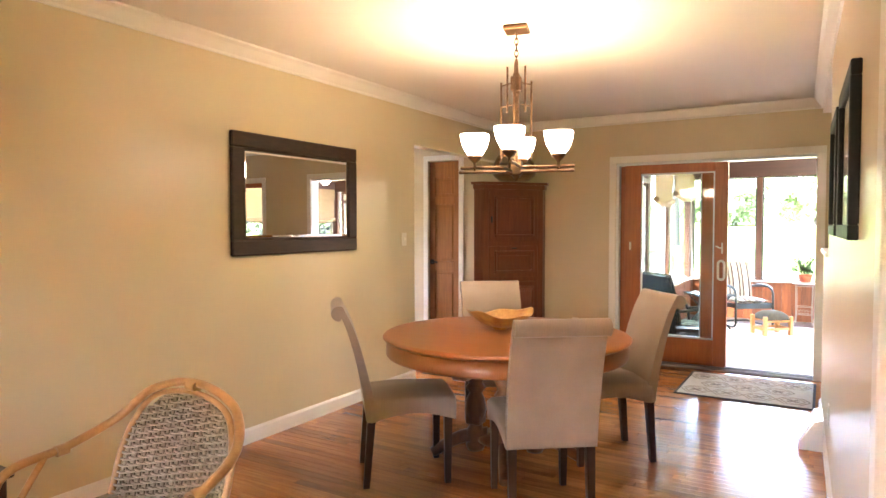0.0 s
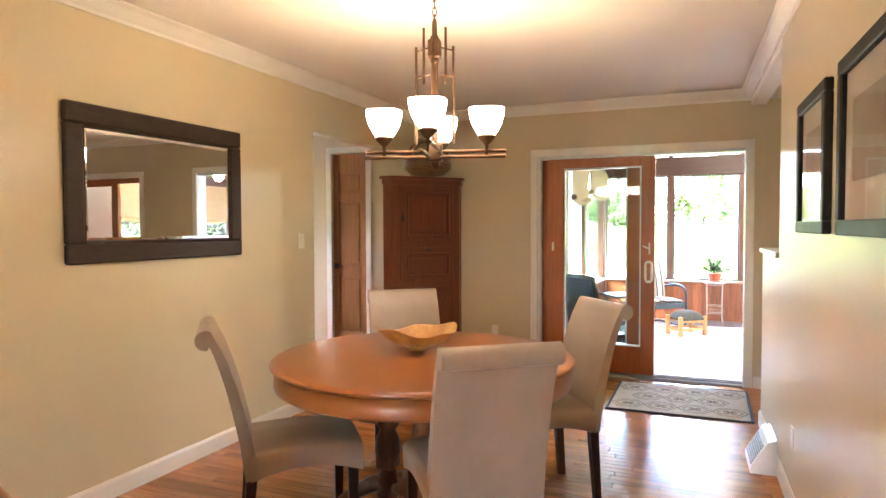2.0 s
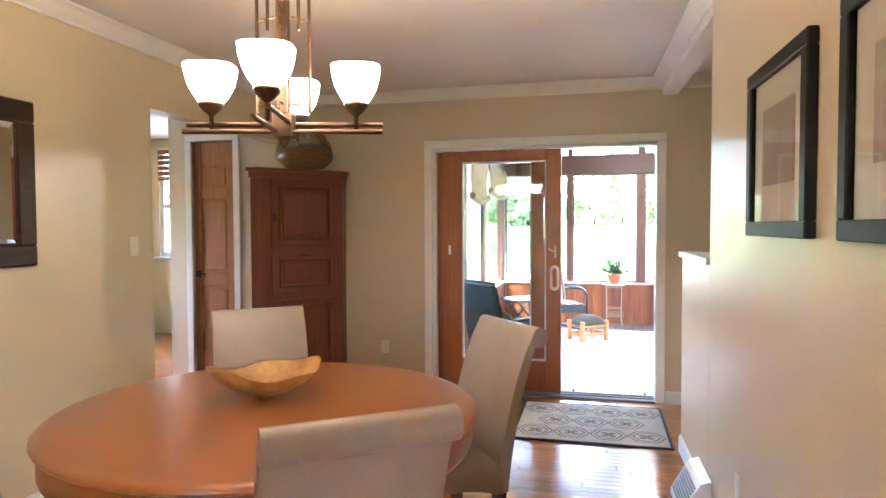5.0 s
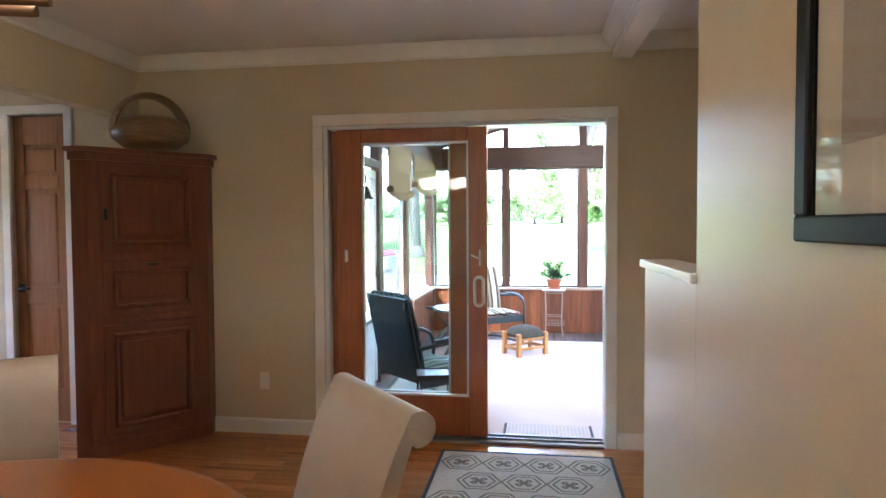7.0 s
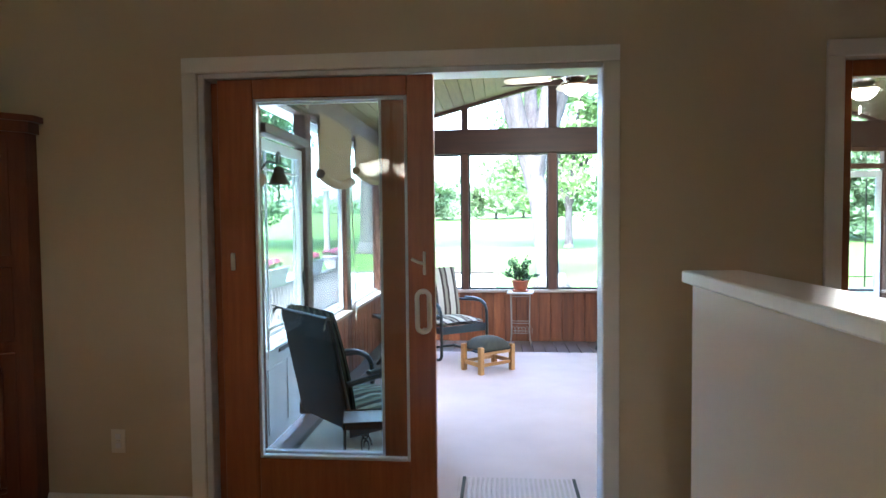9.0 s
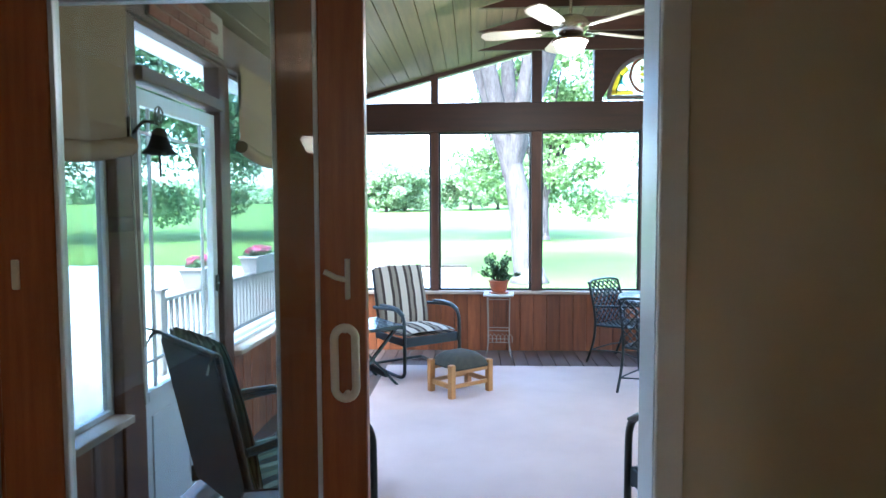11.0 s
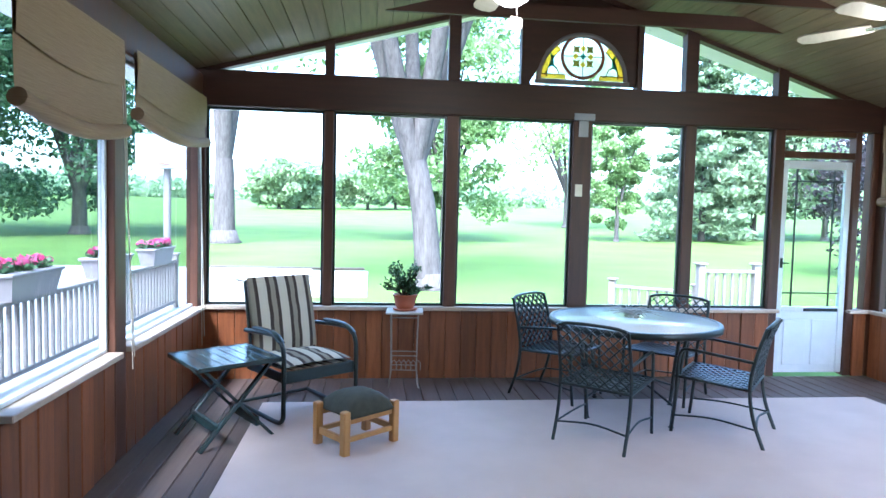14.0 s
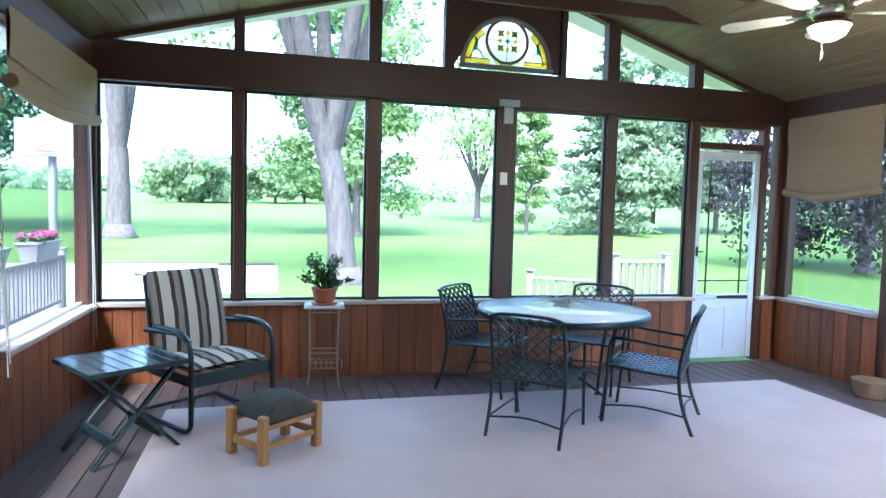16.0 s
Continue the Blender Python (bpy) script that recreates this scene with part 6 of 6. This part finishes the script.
small_table(-1.24, 6.85).scale = (0.62, 0.62, 1.3)
mt = thing("porch_mat", "thin grey ribbed mat outside the sliding door", "mat", -0.38, 7.04, PZ + 0.0125)
part("mat", Mesh().box(-0.36, 0.36, -0.2, 0.2, 0, 0.006, 0.002), M_CARPET, mt)
for i in range(22):
    a = -0.30 + 0.6 * i / 21
    part("rib", Mesh().box(a - 0.008, a + 0.008, -0.18, 0.18, 0.006, 0.009, 0.001), M_SILL, mt)
for a in (-0.33, 0.33):
    part("border", Mesh().box(a - 0.01, a + 0.01, -0.19, 0.19, 0.006, 0.0085, 0.001), M_OLIVE, mt)
mt = thing("porch_mat", "green-grey ribbed mat inside the storm door", "mat", -1.42, 7.62, 0.001, 90)
part("mat", Mesh().box(-0.55, 0.55, -0.34, 0.34, 0, 0.006, 0.002), M_MAT, mt)
for a in (-0.32, 0.32):
    part("border", Mesh().box(-0.55, 0.55, a - 0.02, a + 0.02, 0.006, 0.008, 0.001), M_OLIVE, mt)


def ceiling_fan(x, y, zlight, turn):
    t = thing("ceiling_fan", "pale ceiling fan with five blades and a lit glass bowl", "fan", x, y, 0, turn, "ceiling fans")
    zc = rafter_z(x)
    part("rod", Mesh().tube([(0, 0, zlight + 0.2), (0, 0, zc + 0.01)], 0.012, 10), M_CHROME, t)
    part("canopy", Mesh().lathe([(0.02, zc - 0.10), (0.06, zc - 0.06), (0.07, zc + 0.03)], n=20), M_CHROME, t)
    part("motor", Mesh().lathe([(0.04, zlight + 0.06), (0.10, zlight + 0.075), (0.135, zlight + 0.11), (0.14, zlight + 0.16), (0.10, zlight + 0.205), (0.03, zlight + 0.22)], n=28), M_CHROME, t)
    part("light_ring", Mesh().lathe([(0.05, zlight + 0.06), (0.13, zlight + 0.045), (0.135, zlight + 0.03), (0.12, zlight + 0.025)], n=28), M_BRONZE, t)
    part("glass_bowl", Mesh().lathe([(0.004, zlight - 0.065), (0.05, zlight - 0.058), (0.095, zlight - 0.03), (0.125, zlight + 0.026)], n=28), M_FANGLOW, t, "lit frosted glass bowl")
    for i in range(5):
        a = 72 * i
        m = pose(0, 0, zlight + 0.115, 0, 0, a) @ pose(0, 0, 0, 11, 0, 0)
        o = [(0.22, -0.05), (0.30, -0.065), (0.60, -0.075), (0.66, -0.055), (0.68, 0.0), (0.66, 0.055), (0.60, 0.075), (0.30, 0.065), (0.22, 0.05)]
        b = Mesh().prism(o, 2, -0.004, 0.004)
        b.v = [tuple(m @ Vector(p)) for p in b.v]
        blade = part("blade", b, M_FANW, t)
        k = Mesh().box(0.10, 0.26, -0.02, 0.02, -0.008, -0.003, 0.002)
        k.v = [tuple(m @ Vector(p)) for p in k.v]
        part("blade_iron", k, M_CHROME, t)
    lamp = bpy.data.lights.new("fan_bulb", "POINT")
    lamp.energy, lamp.color, lamp.shadow_soft_size = FAN_BULB, (1.0, 0.86, 0.66), 0.08
    lo = new("fan_bulb", lamp)
    lo.parent = t
    lo.location = (0, 0, zlight - 0.16)
    part("pull_chain", Mesh().tube([(0.06, 0.03, zlight + 0.06), (0.06, 0.03, zlight - 0.12)], 0.002, 5), M_CHROME, t)
    part("pull_tag", Mesh().box(0.02, 0.10, 0.028, 0.032, zlight - 0.17, zlight - 0.11, 0.002), M_FANW, t)
    return t


FAN_BULB = 3.1
ceiling_fan(0.22, 9.47, 2.60, 23)
ceiling_fan(2.83, 9.60, 2.52, 53)


def roman_blind(name, xin, out, y0, y1, drop, label):
    """A slatted cloth blind drawn up into soft folds under the header."""
    t = thing(name, label, "blind", group="porch blinds")
    zt = 2.31
    x = xin + (-out) * 0.035
    n = 16

    def sheet(zs, depth, sag):
        rows = []
        for z, d in zip(zs, depth):
            rows.append([(x - out * d, y0 + (y1 - y0) * j / n, z - sag * math.sin(math.pi * j / n) * (zt - z) / max(0.05, zt - zs[-1])) for j in range(n + 1)])
        return Mesh().grid(rows)
    part("valance", sheet([zt, zt - 0.12, zt - 0.24, zt - 0.26], [0.03, 0.035, 0.03, 0.028], 0.05), M_BLIND, t)
    part("cloth", sheet([zt - 0.01, zt - 0.2, zt - drop + 0.06], [0.012, 0.015, 0.02], 0.06), M_BLIND, t)
    roll = []
    for j in range(n + 1):
        yy = y0 + (y1 - y0) * j / n
        roll.append((x - out * 0.03, yy, zt - drop + 0.03 - 0.06 * math.sin(math.pi * j / n)))
    part("roll", Mesh().tube(roll, 0.042, 10), M_BLIND, t)
    return t


roman_blind("window_blind", PL, -1, 8.65, 9.80, 0.55, "beige woven blind half drawn up in soft folds")
roman_blind("window_blind", PL, -1, 10.0, PF - 0.1, 0.42, "beige woven blind half drawn up in soft folds")
roman_blind("window_blind", PL, -1, PB + 0.02, 7.30, 0.68, "beige woven blind half drawn up in soft folds")
roman_blind("window_blind", PR, 1, 10.58, PF - 0.12, 0.77, "beige woven blind half drawn up in soft folds")
roman_blind("window_blind", PR, 1, 8.74, 10.42, 0.77, "beige woven blind half drawn up in soft folds")
for k, (y, zb, dy) in enumerate(((9.86, 0.42, 0.1), (PF - 0.16, 0.15, -0.05), (PF - 0.19, 0.22, 0.06), (9.9, 0.35, 0.03), (7.36, 0.5, 0.02))):
    single("blind_cord", Mesh().tube(curve_through([(PL + 0.03, y, 2.1), (PL + 0.045, y + dy * 0.4, 1.3), (PL + 0.06, y + dy, zb)], 6), 0.004, 5), M_CORD, "thin cotton blind cord hanging down the post", "cord", "", "blind cords")

# bell by the storm door
bl = thing("wall_bell", "dark iron bell on a bracket by the storm door", "bell", PL + 0.02, 7.42, 1.75)
part("bracket", Mesh().tube(curve_through([(0, 0, -0.02), (0.05, 0, 0.03), (0.12, 0, 0.02)], 5), 0.008, 8).box(-0.015, 0.0, -0.03, 0.03, -0.07, 0.05, 0.004), M_BLACK, bl)
part("bell", Mesh().lathe([(0.012, 0.0), (0.028, -0.01), (0.038, -0.05), (0.055, -0.09), (0.075, -0.115), (0.07, -0.115), (0.03, -0.05), (0.002, -0.02)], 0.12, 0, n=20), M_BLACK, bl)
part("star", Mesh().tube([(0.12, 0.04 * math.cos(a), 0.055 + 0.04 * math.sin(a)) for a in [2 * math.pi * i / 16 for i in range(16)]], 0.004, 5, closed=True).prism([(0.036 * (1 if i % 2 == 0 else 0.42) * math.sin(math.pi * i / 5), 0.055 + 0.036 * (1 if i % 2 == 0 else 0.42) * math.cos(math.pi * i / 5)) for i in range(10)], 0, 0.117, 0.123), M_BLACK, bl)
part("cord", Mesh().tube([(0.12, 0, -0.03), (0.12, 0, -0.22)], 0.005, 6), M_BLACK, bl)

# bracket and switch on the far wall's post
br = thing("wall_bracket", "pale grey metal T bracket on the post", "bracket", 1.435, PF, 2.235)
part("plate", Mesh().box(-0.10, 0.10, -0.045, -0.031, 0.02, 0.085, 0.003), M_GREY, br)
part("stem", Mesh().box(-0.045, 0.045, -0.022, -0.001, -0.13, 0.02, 0.003), M_GREY, br)
plate("light_switch", "ivory switch plate on the timber post", pose(1.41, PF - 0.001, 1.60), True)


# arched stained glass in the gable
sg = thing("stained_glass_window", "half-round stained glass window with amber borders and a rosette", "window", AX, PF + 0.05, AZ)
k = 28
fr = Mesh()
fr.tube([(AR * math.cos(math.pi * i / k), 0, AR * math.sin(math.pi * i / k)) for i in range(k + 1)], 0.026, 8)
fr.box(-AR - 0.03, AR + 0.03, -0.03, 0.03, -0.04, 0.0, 0.004)
part("frame", fr, M_RAIL, sg, "pale wooden half-round frame")


def stained(name, rgb):
    m, n, l, p = node_mat(name)
    n.remove(p)
    tr = n.new("ShaderNodeBsdfTransparent")
    nz = n.new("ShaderNodeTexNoise")
    nz.inputs["Scale"].default_value = 25
    mx = n.new("ShaderNodeMix")
    mx.data_type = "RGBA"
    mx.inputs["A"].default_value = (*rgb, 1)
    mx.inputs["B"].default_value = (*[min(1, c * 1.25) for c in rgb], 1)
    l.new(nz.outputs[0], mx.inputs["Factor"])
    l.new(mx.outputs["Result"], tr.inputs[0])
    tl = n.new("ShaderNodeBsdfTranslucent")
    l.new(mx.outputs["Result"], tl.inputs[0])
    ms = n.new("ShaderNodeMixShader")
    ms.inputs[0].default_value = 0.45
    l.new(tr.outputs[0], ms.inputs[1])
    l.new(tl.outputs[0], ms.inputs[2])
    l.new(ms.outputs[0], n["Material Output"].inputs[0])
    return m


S_AMBER, S_CLEAR, S_TEAL, S_OLIVE = stained("amber_stained_glass", (0.75, 0.58, 0.12)), stained("milky_stained_glass", (0.82, 0.84, 0.74)), stained("teal_stained_glass", (0.16, 0.36, 0.36)), stained("olive_stained_glass", (0.32, 0.28, 0.10))


def flat_piece(name, pts, mat, y=0.0, th=0.004):
    p = part(name, Mesh().prism(pts, 1, y - th / 2, y + th / 2), mat, sg)
    p.visible_shadow = False
    return p


R1 = 0.20
zc = 0.225
circ = [(R1 * math.cos(2 * math.pi * i / 32), zc + R1 * math.sin(2 * math.pi * i / 32)) for i in range(32)]
flat_piece("glass_piece", circ, S_CLEAR)
part("lead", Mesh().tube([(a, 0, b) for a, b in circ], 0.016, 8, closed=True), M_CAB, sg, "dark lead ring")
for s in (-1, 1):
    side = [(s * 0.10, 0.005), (s * (AR - 0.02), 0.005)] + [(s * (AR - 0.02) * math.cos(radians(a)), (AR - 0.02) * math.sin(radians(a))) for a in (10, 20, 30, 40, 50, 58)] + [(s * (R1 + 0.018) * math.cos(radians(a)), zc + (R1 + 0.018) * math.sin(radians(a))) for a in (45, 20, -5, -30, -50)]
    flat_piece("glass_piece", side, S_CLEAR)
    outer = [(s * (AR - 0.02) * math.cos(radians(a)), (AR - 0.02) * math.sin(radians(a))) for a in range(4, 56, 6)]
    inner = [(s * (AR - 0.075) * math.cos(radians(a)), (AR - 0.075) * math.sin(radians(a))) for a in range(52, 3, -6)]
    flat_piece("glass_piece", outer + inner, S_AMBER, -0.006)
    flat_piece("glass_piece", [(s * 0.16, 0.008), (s * 0.44, 0.008), (s * 0.43, 0.05), (s * 0.17, 0.05)], S_AMBER, -0.006)
    flat_piece("glass_piece", [(s * 0.25, 0.09), (s * 0.30, 0.13), (s * 0.345, 0.09), (s * 0.31, 0.2), (s * 0.33, 0.26), (s * 0.285, 0.21), (s * 0.285, 0.14)], S_TEAL, -0.012)
    ln = Mesh().tube([(s * 0.17, -0.008, 0.05), (s * 0.43, -0.008, 0.05)], 0.004, 5).tube([(a, -0.008, b) for a, b in inner], 0.004, 5).tube([(s * 0.23, -0.008, 0.055), (s * 0.26, -0.008, 0.12), (s * 0.32, -0.008, 0.13), (s * 0.36, -0.008, 0.055)], 0.004, 5)
    part("lead", ln, M_BLACK, sg)
for sx in (-1, 1):
    for sz in (-1, 1):
        cx, cz = sx * 0.066, zc + sz * 0.066
        flat_piece("glass_piece", [(cx + 0.034 * a, cz + 0.034 * b) for a, b in ((-1, -1), (0, -0.7), (1, -1), (0.7, 0), (1, 1), (0, 0.7), (-1, 1), (-0.7, 0))], S_OLIVE, -0.008)
flat_piece("glass_piece", [(-0.03, zc), (0, zc + 0.03), (0.03, zc), (0, zc - 0.03)], S_TEAL, -0.008)
for sx, sz in ((1, 0), (0, 1), (-1, 0), (0, -1)):
    cx, cz = sx * 0.075, zc + sz * 0.075
    flat_piece("glass_piece", [(cx - 0.03, cz), (cx, cz + 0.03), (cx + 0.03, cz), (cx, cz - 0.03)], S_AMBER, -0.008)
part("lead", Mesh().tube([(-R1, -0.008, zc), (R1, -0.008, zc)], 0.003, 5).tube([(0, -0.008, zc - R1), (0, -0.008, zc + R1)], 0.003, 5), M_BLACK, sg)

bsk = thing("floor_basket", "small pale wicker basket on the deck", "basket", 4.28, 10.4, PZ)
part("body", Mesh().lathe([(0.10, 0.0), (0.12, 0.03), (0.14, 0.14), (0.15, 0.15), (0.135, 0.15), (0.11, 0.02)], n=24), M_BLIND, bsk)

# ---- oak strips of the dining floor ----
rng = random.Random(12)
oak = bpy.data.objects["floor"]
shared = {}
stuff = Mesh()
row, y = 0, BACK + 0.03
W = 0.0572
while y < FAR - 0.0:
    x = -6.3 + rng.random() * 0.9
    near = 2.0 < y < 6.2
    first = True
    while x < HALL:
        L = rng.choice((0.6, 0.8, 1.0, 1.2))
        a, b = (-6.4 if first else x), min(x + L, HALL)
        first = False
        if near and a > -3.8 and b < 0.2:
            if L not in shared:
                shared[L] = Mesh().box(-L / 2 + 0.0005, L / 2 - 0.0005, -W / 2 + 0.0004, W / 2 - 0.0004, -0.022, 0.0, 0.0012).data("plank", M_FLOOR)
            ob = new("plank", shared[L])
            ob.parent = oak
            ob.location = ((a + x + L) / 2 if a != x else x + L / 2, y, 0.0002 * (rng.random() - 0.5))
        else:
            stuff.box(a + 0.0005, b - 0.0005, y - W / 2 + 0.0004, y + W / 2 - 0.0004, -0.022, 0.0, 0.0012)
        x += L
    y += W
    row += 1
tagged(part("planks", stuff, M_FLOOR, oak), kind="stuff")

# brick course over the west storm door
infill = thing("brick_infill", "red brick infill over the storm door", "brickwork", kind="structure")
part("mortar", Mesh().box(PL + 0.021, PL + 0.034, 7.56, 8.46, 2.295, 2.535, 0.0), M_MORTAR, infill)
whole = Mesh().box(PL + 0.022, PL + 0.042, -0.097, 0.097, -0.0265, 0.0265, 0.003).data("brick", M_BRICK)
half = Mesh().box(PL + 0.022, PL + 0.042, -0.046, 0.046, -0.0265, 0.0265, 0.003).data("brick", M_BRICK)
for course in range(4):
    y, z = 7.56, 2.325 + 0.0605 * course
    run = [half, whole, whole, whole, whole] if course % 2 else [whole, whole, whole, whole, half]
    for me in run:
        wide = 0.194 if me is whole else 0.092
        if y + wide > 8.46:
            break
        ob = new("brick", me)
        ob.parent = infill
        ob.location = (0.0, y + wide / 2, z)
        y += wide + 0.010
